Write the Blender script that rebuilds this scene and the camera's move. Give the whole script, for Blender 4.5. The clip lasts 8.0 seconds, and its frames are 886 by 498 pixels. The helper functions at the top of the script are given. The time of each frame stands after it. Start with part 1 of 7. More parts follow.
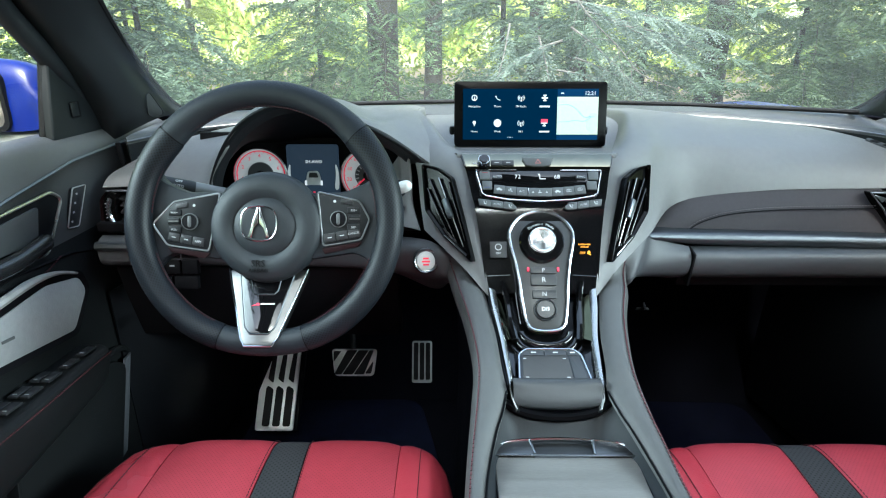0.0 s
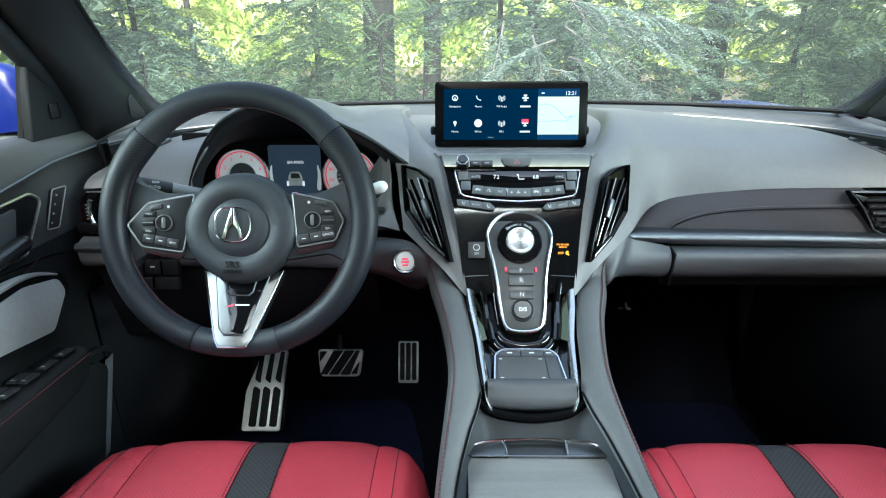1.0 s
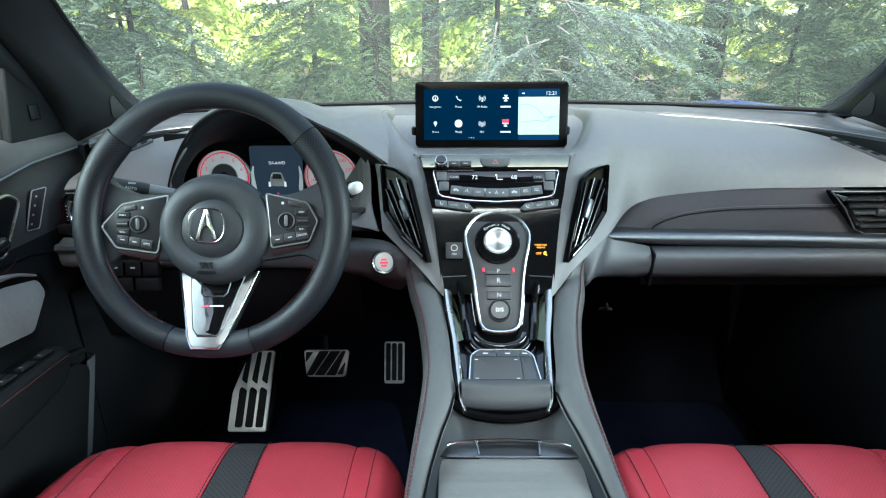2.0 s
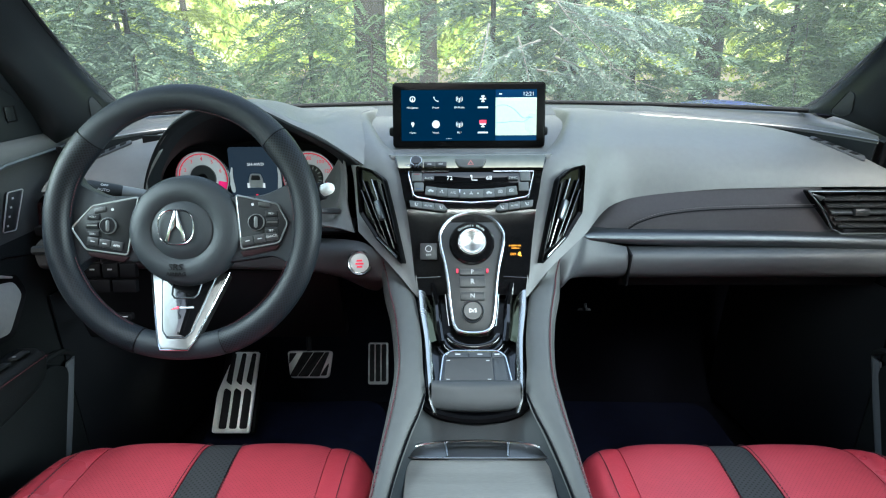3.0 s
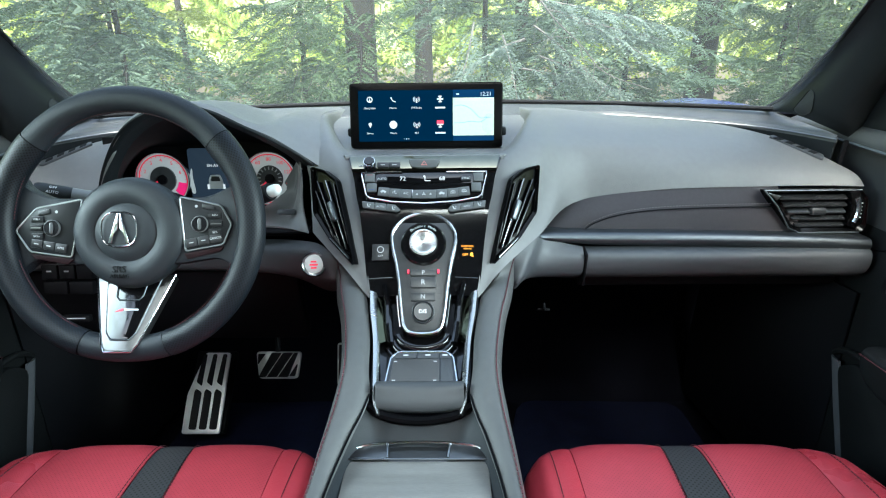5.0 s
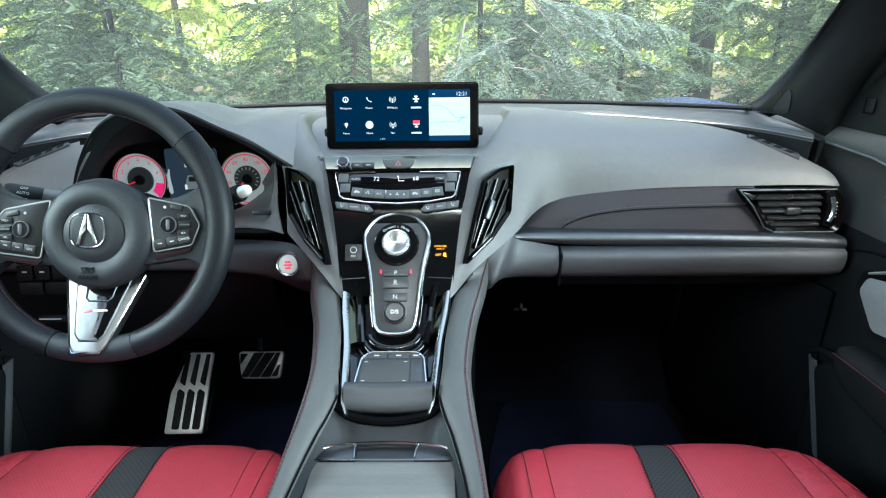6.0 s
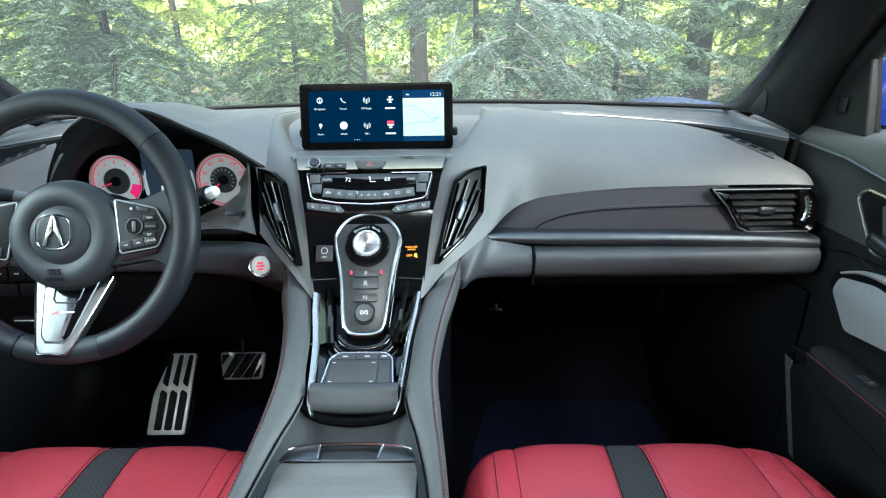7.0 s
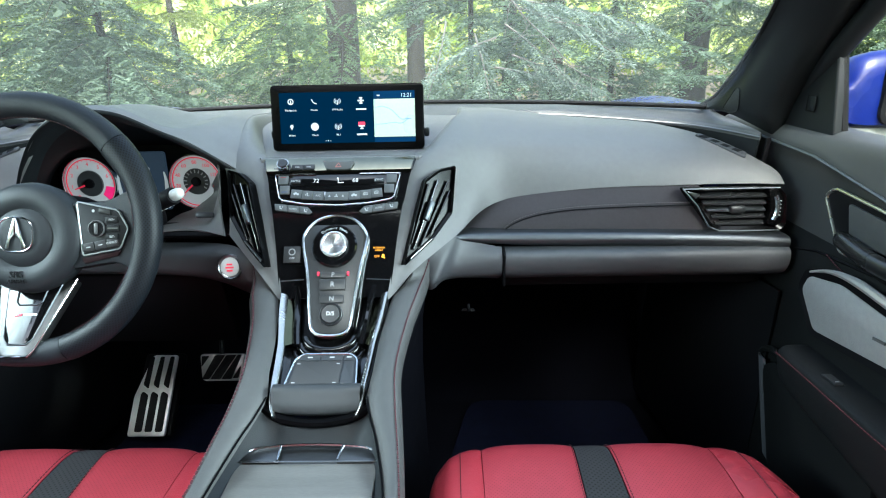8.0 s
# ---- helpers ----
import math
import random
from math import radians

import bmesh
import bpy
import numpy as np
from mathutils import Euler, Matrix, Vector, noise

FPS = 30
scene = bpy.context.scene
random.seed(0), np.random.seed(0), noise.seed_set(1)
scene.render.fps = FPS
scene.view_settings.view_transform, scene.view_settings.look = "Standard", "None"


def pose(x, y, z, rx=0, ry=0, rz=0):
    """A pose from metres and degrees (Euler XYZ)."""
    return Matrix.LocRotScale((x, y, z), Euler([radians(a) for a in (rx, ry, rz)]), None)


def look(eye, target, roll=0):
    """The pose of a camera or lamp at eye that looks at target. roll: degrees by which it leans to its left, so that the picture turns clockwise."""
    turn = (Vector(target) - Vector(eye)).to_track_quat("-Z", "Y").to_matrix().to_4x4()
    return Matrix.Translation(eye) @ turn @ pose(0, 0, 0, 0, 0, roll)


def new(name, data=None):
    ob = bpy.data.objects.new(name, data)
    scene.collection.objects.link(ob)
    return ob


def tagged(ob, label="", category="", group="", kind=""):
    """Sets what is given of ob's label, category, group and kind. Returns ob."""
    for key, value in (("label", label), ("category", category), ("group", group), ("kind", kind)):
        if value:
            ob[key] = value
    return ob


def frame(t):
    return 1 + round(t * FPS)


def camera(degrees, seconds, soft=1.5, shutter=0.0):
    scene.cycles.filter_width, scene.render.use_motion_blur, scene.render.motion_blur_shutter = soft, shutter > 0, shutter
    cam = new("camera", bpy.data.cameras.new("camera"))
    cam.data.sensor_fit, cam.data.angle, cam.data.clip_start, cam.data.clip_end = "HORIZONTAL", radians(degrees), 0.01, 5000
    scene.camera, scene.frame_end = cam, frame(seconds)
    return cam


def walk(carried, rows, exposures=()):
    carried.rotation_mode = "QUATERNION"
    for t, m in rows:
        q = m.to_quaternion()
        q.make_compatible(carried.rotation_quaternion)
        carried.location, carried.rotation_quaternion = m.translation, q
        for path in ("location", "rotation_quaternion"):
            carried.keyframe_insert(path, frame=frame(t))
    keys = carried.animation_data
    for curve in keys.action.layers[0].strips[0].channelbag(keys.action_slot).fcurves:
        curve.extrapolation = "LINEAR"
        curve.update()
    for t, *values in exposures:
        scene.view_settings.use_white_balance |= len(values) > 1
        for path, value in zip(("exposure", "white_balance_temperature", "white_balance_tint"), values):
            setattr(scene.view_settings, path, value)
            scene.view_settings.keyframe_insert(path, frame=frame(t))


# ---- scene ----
cam = camera(76.0, 8.0, soft=1.1)
START = -0.1426
METRES, EYE, TILT, LEAN, TURN = 0.325, 1.33, -20.0, 0.0, 0.58
ROWS = [
    (0.0, 0.0, 0.0, 0.0, 0.0, 0.0, -0.0),
    (0.5, 0.0596, 0.0007, 0.002, 0.06, -0.02, 0.08),
    (1.0, 0.109, 0.0017, 0.0048, 0.12, -0.06, 0.13),
    (1.5, 0.1624, 0.0024, 0.0065, 0.17, -0.08, 0.18),
    (3.0, 0.3434, 0.0062, 0.0072, 0.31, 0.01, 0.38),
    (3.5, 0.4123, 0.0075, 0.0083, 0.33, -0.01, 0.45),
    (4.0, 0.468, 0.0082, 0.0102, 0.34, -0.04, 0.48),
    (4.5, 0.5171, 0.0087, 0.0111, 0.36, -0.05, 0.54),
    (6.0, 0.6979, 0.0098, 0.0202, 0.33, -0.25, 0.69),
    (6.5, 0.7654, 0.0102, 0.0206, 0.36, -0.26, 0.74),
    (7.0, 0.8406, 0.0108, 0.0214, 0.45, -0.26, 0.86),
    (7.5, 0.9215, 0.0115, 0.0203, 0.53, -0.22, 0.99),
    (8.0, 0.9994, 0.0123, 0.0198, 0.57, -0.22, 1.12),
]
walk(cam, [(t, pose(START, 0, EYE, TILT, LEAN, TURN) @ pose(METRES * x, METRES * y, METRES * z, 90 + pitch, roll, yaw)) for t, x, y, z, yaw, pitch, roll in ROWS],
     exposures=[(0.0, 3.0, 5900, 0.0)])

# ---- world and large lights ----
world = bpy.data.worlds.new("sky")
scene.world = world
world.use_nodes = True
_n = world.node_tree.nodes
_sky = _n.new("ShaderNodeTexSky")
_sky.sky_type, _sky.sun_disc = "NISHITA", False
_sky.sun_elevation, _sky.sun_rotation = radians(42), radians(174)
_sky.dust_density = 4.0
_pale = _n.new("ShaderNodeHueSaturation")
_pale.inputs["Saturation"].default_value = 0.75
world.node_tree.links.new(_sky.outputs[0], _pale.inputs["Color"])
world.node_tree.links.new(_pale.outputs[0], _n["Background"].inputs[0])
_n["Background"].inputs[1].default_value = 0.15


def lamp(name, kind, energy, m, color=(1, 1, 1), size=(1, 1), angle=0.2, spread=180):
    data = bpy.data.lights.new(name, kind)
    data.energy, data.color = energy, color
    if kind == "AREA":
        data.shape, data.size, data.size_y, data.spread = "RECTANGLE", size[0], size[1], radians(spread)
    else:
        data.angle = angle
    ob = new(name, data)
    ob.matrix_world = m
    return ob


# soft sun of a hazy day in the woods, and area lamps added at the side windows as fill
lamp("sun", "SUN", 1.2, look((1.2, -8, 10), (0, 3, 0)), (1.0, 0.95, 0.86), angle=radians(18))
lamp("side_daylight_fill", "AREA", 0.60, look((-0.86, 0.36, 1.37), (0.38, 0.42, 0.70)), (0.84, 0.96, 1.0), (0.70, 0.30), spread=85)
lamp("side_daylight_fill", "AREA", 1.20, look((0.86, 0.30, 1.37), (-0.74, 0.68, 1.00)), (0.86, 0.97, 1.0), (0.70, 0.30), spread=95)
lamp("side_daylight_fill", "AREA", 0.14, look((-0.86, -0.56, 1.40), (0.1, 0.75, 1.0)), (0.84, 0.96, 1.0), (0.66, 0.30))
lamp("side_daylight_fill", "AREA", 0.12, look((0.86, -0.56, 1.40), (-0.1, 0.75, 1.0)), (0.86, 0.97, 1.0), (0.66, 0.30))

# ---- materials ----
def material(name, color, rough=0.5, metal=0.0, vary=0.12, grain=40.0, bump=0.0, bump_scale=300.0, cells=False,
             coat=0.0, sheen=0.0, spec=0.5, wear=0.0, stretch=(1, 1, 1), light=None, strength=0.0, thin=0.0):
    """A Principled surface whose colour and roughness vary at two scales, with fine relief."""
    m = bpy.data.materials.new(name)
    m.use_nodes = True
    nt = m.node_tree
    b = nt.nodes["Principled BSDF"]
    link = nt.links.new
    co = nt.nodes.new("ShaderNodeTexCoord")
    mp = nt.nodes.new("ShaderNodeMapping")
    mp.inputs["Scale"].default_value = stretch
    link(co.outputs["Object"], mp.inputs[0])
    big = nt.nodes.new("ShaderNodeTexNoise")
    big.inputs["Scale"].default_value, big.inputs["Detail"].default_value = grain * 0.15, 3
    fine = nt.nodes.new("ShaderNodeTexNoise")
    fine.inputs["Scale"].default_value, fine.inputs["Detail"].default_value = grain * 2.5, 4
    add = nt.nodes.new("ShaderNodeMath")
    add.operation = "ADD"
    link(mp.outputs[0], big.inputs[0]), link(mp.outputs[0], fine.inputs[0])
    link(big.outputs[0], add.inputs[0]), link(fine.outputs[0], add.inputs[1])
    ramp = nt.nodes.new("ShaderNodeMapRange")
    ramp.inputs[1].default_value, ramp.inputs[2].default_value = 0.6, 1.4
    ramp.inputs[3].default_value, ramp.inputs[4].default_value = 1 - vary, 1 + vary
    link(add.outputs[0], ramp.inputs[0])
    mul = nt.nodes.new("ShaderNodeVectorMath")
    mul.operation = "SCALE"
    mul.inputs[0].default_value = color
    link(ramp.outputs[0], mul.inputs["Scale"])
    link(mul.outputs[0], b.inputs["Base Color"])
    rr = nt.nodes.new("ShaderNodeMapRange")
    rr.inputs[1].default_value, rr.inputs[2].default_value = 0.35, 0.65
    rr.inputs[3].default_value, rr.inputs[4].default_value = max(rough - 0.05 - wear, 0.02), rough + 0.05
    link(big.outputs[0], rr.inputs[0])
    link(rr.outputs[0], b.inputs["Roughness"])
    b.inputs["Metallic"].default_value = metal
    b.inputs["Coat Weight"].default_value = coat
    b.inputs["Coat Roughness"].default_value = 0.03
    b.inputs["Sheen Weight"].default_value = sheen
    b.inputs["Specular IOR Level"].default_value = spec
    if bump:
        t = nt.nodes.new("ShaderNodeTexVoronoi" if cells else "ShaderNodeTexNoise")
        t.inputs["Scale"].default_value = bump_scale
        link(mp.outputs[0], t.inputs[0])
        bp = nt.nodes.new("ShaderNodeBump")
        bp.inputs["Strength"].default_value, bp.inputs["Distance"].default_value = bump, 0.0006
        link(t.outputs[0], bp.inputs["Height"])
        link(bp.outputs[0], b.inputs["Normal"])
    if light:
        b.inputs["Emission Color"].default_value = (*light, 1)
        b.inputs["Emission Strength"].default_value = strength * 0.216
    if thin:
        tr = nt.nodes.new("ShaderNodeBsdfTranslucent")
        link(mul.outputs[0], tr.inputs[0])
        mx = nt.nodes.new("ShaderNodeMixShader")
        mx.inputs[0].default_value = thin
        link(b.outputs[0], mx.inputs[1]), link(tr.outputs[0], mx.inputs[2])
        link(mx.outputs[0], nt.nodes["Material Output"].inputs[0])
    return m


def perforated(name, base, hole, pitch, size, turn=45.0, rough=0.5):
    """Leather with a regular field of punched holes, laid by the UV map in metres."""
    m = material(name, base, rough, bump=0.25, bump_scale=900, cells=True, vary=0.10)
    nt = m.node_tree
    b, link = nt.nodes["Principled BSDF"], nt.links.new
    uv = nt.nodes.new("ShaderNodeUVMap")
    mp = nt.nodes.new("ShaderNodeMapping")
    mp.inputs["Rotation"].default_value = (0, 0, radians(turn))
    v = nt.nodes.new("ShaderNodeTexVoronoi")
    v.voronoi_dimensions = "2D"
    v.inputs["Scale"].default_value, v.inputs["Randomness"].default_value = 1 / pitch, 0.0
    lt = nt.nodes.new("ShaderNodeMapRange")
    lt.inputs[1].default_value, lt.inputs[2].default_value = size * 0.7, size
    lt.inputs[3].default_value, lt.inputs[4].default_value = 1.0, 0.0
    mix = nt.nodes.new("ShaderNodeMix")
    mix.data_type = "RGBA"
    old = b.inputs["Base Color"].links[0].from_socket
    link(uv.outputs[0], mp.inputs[0]), link(mp.outputs[0], v.inputs[0])
    link(v.outputs["Distance"], lt.inputs[0]), link(lt.outputs[0], mix.inputs[0])
    link(old, mix.inputs[6])
    mix.inputs[7].default_value = (*hole, 1)
    link(mix.outputs[2], b.inputs["Base Color"])
    return m


def glass(name, tint=(1, 1, 1), ior=1.45, haze=0.0):
    m = bpy.data.materials.new(name)
    m.use_nodes = True
    nt = m.node_tree
    nt.nodes.remove(nt.nodes["Principled BSDF"])
    t, g = nt.nodes.new("ShaderNodeBsdfTransparent"), nt.nodes.new("ShaderNodeBsdfGlossy")
    t.inputs[0].default_value = (*tint, 1)
    g.inputs["Roughness"].default_value = 0.0
    f, mx = nt.nodes.new("ShaderNodeFresnel"), nt.nodes.new("ShaderNodeMixShader")
    f.inputs[0].default_value = ior
    nt.links.new(f.outputs[0], mx.inputs[0])
    nt.links.new(t.outputs[0], mx.inputs[1]), nt.links.new(g.outputs[0], mx.inputs[2])
    last = mx
    # A pale veil of haze over the view, mixed in as translucence.
    if haze:
        d, m2 = nt.nodes.new("ShaderNodeBsdfTranslucent"), nt.nodes.new("ShaderNodeMixShader")
        d.inputs[0].default_value = (0.85, 0.9, 0.85, 1)
        n = nt.nodes.new("ShaderNodeTexNoise")
        n.inputs["Scale"].default_value, n.inputs["Detail"].default_value = 5.0, 6
        r = nt.nodes.new("ShaderNodeMapRange")
        r.inputs[3].default_value, r.inputs[4].default_value = haze * 0.7, haze * 1.3
        nt.links.new(n.outputs[0], r.inputs[0]), nt.links.new(r.outputs[0], m2.inputs[0])
        nt.links.new(mx.outputs[0], m2.inputs[1]), nt.links.new(d.outputs[0], m2.inputs[2])
        last = m2
    nt.links.new(last.outputs[0], nt.nodes["Material Output"].inputs[0])
    return m


SOFT = material("soft_touch_grey", (0.120, 0.121, 0.120), 0.50, bump=0.35, bump_scale=1100, cells=True, vary=0.08)
DARK = material("dark_moulded_plastic", (0.0085, 0.0105, 0.0122), 0.5, spec=0.25, bump=0.3, bump_scale=900, cells=True, vary=0.1)
HUBPL = material("black_airbag_plastic", (0.0165, 0.0200, 0.0235), 0.5, spec=0.32, bump=0.3, bump_scale=1100, cells=True, vary=0.1)
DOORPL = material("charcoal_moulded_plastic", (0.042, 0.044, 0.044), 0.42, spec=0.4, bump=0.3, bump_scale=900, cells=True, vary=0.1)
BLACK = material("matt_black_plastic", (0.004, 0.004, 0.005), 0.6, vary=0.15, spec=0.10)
PIANO = material("piano_black", (0.0035, 0.0035, 0.004), 0.05, vary=0.1)
BEZEL = material("black_display_bezel", (0.002, 0.002, 0.0024), 0.3, spec=0.06, vary=0.1)
DCHROME = material("dark_chrome", (0.27, 0.275, 0.28), 0.30, 1.0, vary=0.06, wear=0.04)
CHROME = material("satin_chrome", (0.58, 0.60, 0.62), 0.22, 1.0, vary=0.06, wear=0.04)
SILVER = material("brushed_silver", (0.60, 0.60, 0.585), 0.36, 0.7, vary=0.10, stretch=(1, 12, 1))
GREYMET = material("dark_satin_metal", (0.115, 0.125, 0.135), 0.42, 0.9, vary=0.06)
# Olive base colour paints the woods' reflection into the polished plates.
GLOSSMET = material("olive_reflection_metal", (0.085, 0.088, 0.055), 0.08, 1.0, vary=0.15, grain=25, bump=0.2, bump_scale=30)
LIDMET = material("grey_brushed_shutter", (0.205, 0.200, 0.186), 0.46, 0.55, vary=0.16, grain=60, stretch=(1, 14, 1))
LEATHER = material("black_wheel_leather", (0.0125, 0.0155, 0.0195), 0.47, spec=0.26, bump=0.45, bump_scale=1300, cells=True, vary=0.12)
PERFWHEEL = perforated("perforated_wheel_leather", (0.0090, 0.0115, 0.0155), (0.0005, 0.0005, 0.0006), 0.0031, 0.36, rough=0.45)
PERFWHEEL.node_tree.nodes["Principled BSDF"].inputs["Specular IOR Level"].default_value = 0.22
RED = material("red_leather", (0.33, 0.031, 0.046), 0.36, bump=0.5, bump_scale=700, cells=True, vary=0.10, wear=0.05)
REDPERF = perforated("perforated_red_leather", (0.34, 0.035, 0.051), (0.22, 0.021, 0.031), 0.0042, 0.22, rough=0.42)
SUEDE = perforated("perforated_black_suede", (0.022, 0.022, 0.024), (0.004, 0.004, 0.004), 0.0050, 0.28, rough=0.85)
INSERT = material("suede_dash_insert", (0.030, 0.026, 0.030), 0.85, vary=0.16, grain=80, sheen=0.10, bump=0.3, bump_scale=1500)
THREAD = material("red_thread", (0.030, 0.005, 0.007), 0.8)
DTHREAD = material("dark_red_thread", (0.055, 0.011, 0.016), 0.8)
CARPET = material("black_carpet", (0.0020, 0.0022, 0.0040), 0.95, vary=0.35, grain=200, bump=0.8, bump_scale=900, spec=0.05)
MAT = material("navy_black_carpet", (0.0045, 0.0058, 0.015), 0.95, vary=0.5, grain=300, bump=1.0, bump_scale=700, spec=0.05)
BUTTON = material("grey_button_plastic", (0.078, 0.082, 0.083), 0.42, vary=0.06)
DBUTTON = material("black_button_plastic", (0.017, 0.018, 0.020), 0.38, vary=0.08)
BOLSTER = material("grey_console_leather", (0.057, 0.058, 0.0565), 0.45, bump=0.4, bump_scale=1100, cells=True, vary=0.10)
GLOVE = material("dark_grey_padding", (0.045, 0.048, 0.053), 0.5, bump=0.35, bump_scale=1100, cells=True, vary=0.08)
PALM = material("charcoal_palm_rest", (0.028, 0.030, 0.032), 0.42, bump=0.3, bump_scale=1300, cells=True, vary=0.06)
MESHGREY = material("speaker_mesh", (0.31, 0.32, 0.32), 0.45, 0.2, vary=0.10, bump=0.6, bump_scale=420, cells=True)
VENTBLACK = material("gloss_black_vent", (0.002, 0.002, 0.0022), 0.20, spec=0.12, vary=0.1)
STRIPSAT = material("satin_waist_strip", (0.15, 0.155, 0.16), 0.40, 0.9, vary=0.06)
KICK = material("satin_black_kick_panel", (0.006, 0.0065, 0.008), 0.34, vary=0.1, spec=0.4)
VENTSLAT = material("satin_black_slat", (0.020, 0.0205, 0.022), 0.24, vary=0.08)
# Door base colours carry painted light: dark for the shaded bottom, pale for the top.
DOORLOW = material("shaded_hard_door_plastic", (0.0070, 0.0080, 0.0085), 0.55, spec=0.16, bump=0.4, bump_scale=700, cells=True, vary=0.12)
DOORTOP = material("lit_door_top_padding", (0.062, 0.065, 0.067), 0.5, spec=0.35, bump=0.35, bump_scale=1100, cells=True, vary=0.08)
SELKEY = material("dark_selector_key", (0.030, 0.031, 0.032), 0.38, vary=0.06)
LEVER = material("dark_polished_lever", (0.045, 0.047, 0.05), 0.25, 0.7, vary=0.06)
DECKMAT = material("dark_grey_deck", (0.066, 0.068, 0.070), 0.55, bump=0.35, bump_scale=1100, cells=True, vary=0.08)
STALKGREY = material("grey_stalk_collar", (0.11, 0.115, 0.115), 0.4, vary=0.06)
MAGENTA = material("magenta_red_zone", (0.75, 0.015, 0.16), 0.5, light=(0.9, 0.02, 0.18), strength=0.35)
HAZARD = material("faded_red_print", (0.50, 0.16, 0.15), 0.5)
DIMRED = material("dim_red_line", (0.16, 0.02, 0.025), 0.5)
DIMBLUE = material("dim_blue_line", (0.03, 0.06, 0.16), 0.5)
PADRIM = material("satin_pad_outline", (0.27, 0.28, 0.29), 0.34, 1.0, vary=0.06)
SURROUND = material("satin_handle_surround", (0.50, 0.50, 0.48), 0.28, 0.9, vary=0.08)
ARMREST = material("black_door_leather", (0.0095, 0.0105, 0.0112), 0.5, spec=0.18, bump=0.4, bump_scale=1200, cells=True, vary=0.1)
PADBLK = material("black_wheel_pad", (0.009, 0.010, 0.0115), 0.42, spec=0.25, vary=0.08)
STRIPMET = material("dark_satin_strip", (0.080, 0.087, 0.095), 0.42, 0.9, vary=0.08, stretch=(0.3, 4, 4))
SPUN = material("spun_dial_metal", (0.62, 0.63, 0.63), 0.28, 1.0, vary=0.05)
_sb = SPUN.node_tree.nodes["Principled BSDF"]
_tg = SPUN.node_tree.nodes.new("ShaderNodeTangent")
_tg.direction_type, _tg.axis = "RADIAL", "Z"
SPUN.node_tree.links.new(_tg.outputs[0], _sb.inputs["Tangent"])
_sb.inputs["Anisotropic"].default_value = 0.85
FOOTMET = material("bright_foot_rest_metal", (0.72, 0.73, 0.73), 0.4, 0.25, vary=0.06)
RAIL = material("satin_console_rail", (0.42, 0.42, 0.40), 0.24, 1.0, vary=0.10, stretch=(1, 6, 1))
# Greenish metal tint stands for trees and sky mirrored in a black strip.
TOPSTRIP = material("reflection_tinted_strip", (0.16, 0.16, 0.125), 0.04, 1.0, vary=0.2, grain=30, bump=0.5, bump_scale=22)
SATIN = material("satin_spoke_silver", (0.125, 0.125, 0.124), 0.36, 0.95, vary=0.08, stretch=(1, 8, 1))
BLUE = material("blue_car_paint", (0.003, 0.010, 0.110), 0.28, 0.0, coat=0.10, spec=0.25, vary=0.05)
RUBBER = material("black_rubber", (0.006, 0.006, 0.007), 0.7, vary=0.15, spec=0.2)
HEADLINER = material("black_headliner", (0.03, 0.03, 0.031), 0.9, vary=0.06)
WHITE = material("white_marking", (0.8, 0.8, 0.8), 0.5, light=(1, 1, 1), strength=0.25)
PRINT = material("grey_printed_marking", (0.42, 0.43, 0.44), 0.6)
AMBER = material("amber_telltale", (0.9, 0.35, 0.02), 0.5, light=(1.0, 0.36, 0.02), strength=0.5)
GREENL = material("green_indicator", (0.1, 0.8, 0.2), 0.5, light=(0.1, 0.9, 0.25), strength=0.8)
REDL = material("red_marking", (0.75, 0.03, 0.07), 0.5, light=(0.9, 0.03, 0.08), strength=0.25)
SCREENBLUE = material("blue_display", (0.0005, 0.002, 0.005), 0.3, spec=0.0, light=(0.0, 0.0125, 0.034), strength=1.0, vary=0.3, grain=30)
# Part of this glow paints the slate-blue reflection on the gauge display.
SCREENDARK = material("dark_blue_display", (0.006, 0.009, 0.016), 0.5, spec=0.2, light=(0.0030, 0.0048, 0.0075), strength=4.0)
SCREENMAP = material("map_display", (0.2, 0.24, 0.2), 0.3, light=(0.30, 0.37, 0.31), strength=1.0, vary=0.10, grain=90)
SCREENTOP = material("display_header_blue", (0.001, 0.005, 0.015), 0.3, spec=0.0, light=(0.004, 0.028, 0.075), strength=1.0)
MAPLINE = material("map_route_line", (0.1, 0.2, 0.5), 0.4, light=(0.12, 0.20, 0.33), strength=0.9)
ICON = material("display_white", (0.3, 0.3, 0.3), 0.4, light=(0.92, 0.95, 1.0), strength=0.42)
DIALFACE = material("silver_dial_face", (0.48, 0.50, 0.51), 0.45, light=(0.8, 0.82, 0.84), strength=0.13, vary=0.05)
DIALGREY = material("dark_dial_centre", (0.05, 0.052, 0.055), 0.4)
PLASTICW = material("translucent_white_cap", (0.55, 0.56, 0.55), 0.35)
WGLASS = glass("clear_window_glass", (0.97, 0.99, 0.97), 1.35)
HAZEGLASS = glass("hazy_windscreen_glass", (0.97, 0.99, 0.97), 1.38, 0.045)
ROOFGLASS = glass("tinted_roof_glass", (0.50, 0.54, 0.57), 1.45)
MIRROR = material("mirror_glass", (0.85, 0.87, 0.88), 0.03, 1.0, vary=0.0)
BARK = material("brown_bark", (0.0225, 0.0189, 0.0140), 0.9, vary=0.4, grain=14, bump=1.0, bump_scale=40, stretch=(1, 1, 0.2))
TWIG = material("pale_dead_twig", (0.1080, 0.1035, 0.0945), 0.9, vary=0.3, grain=20)
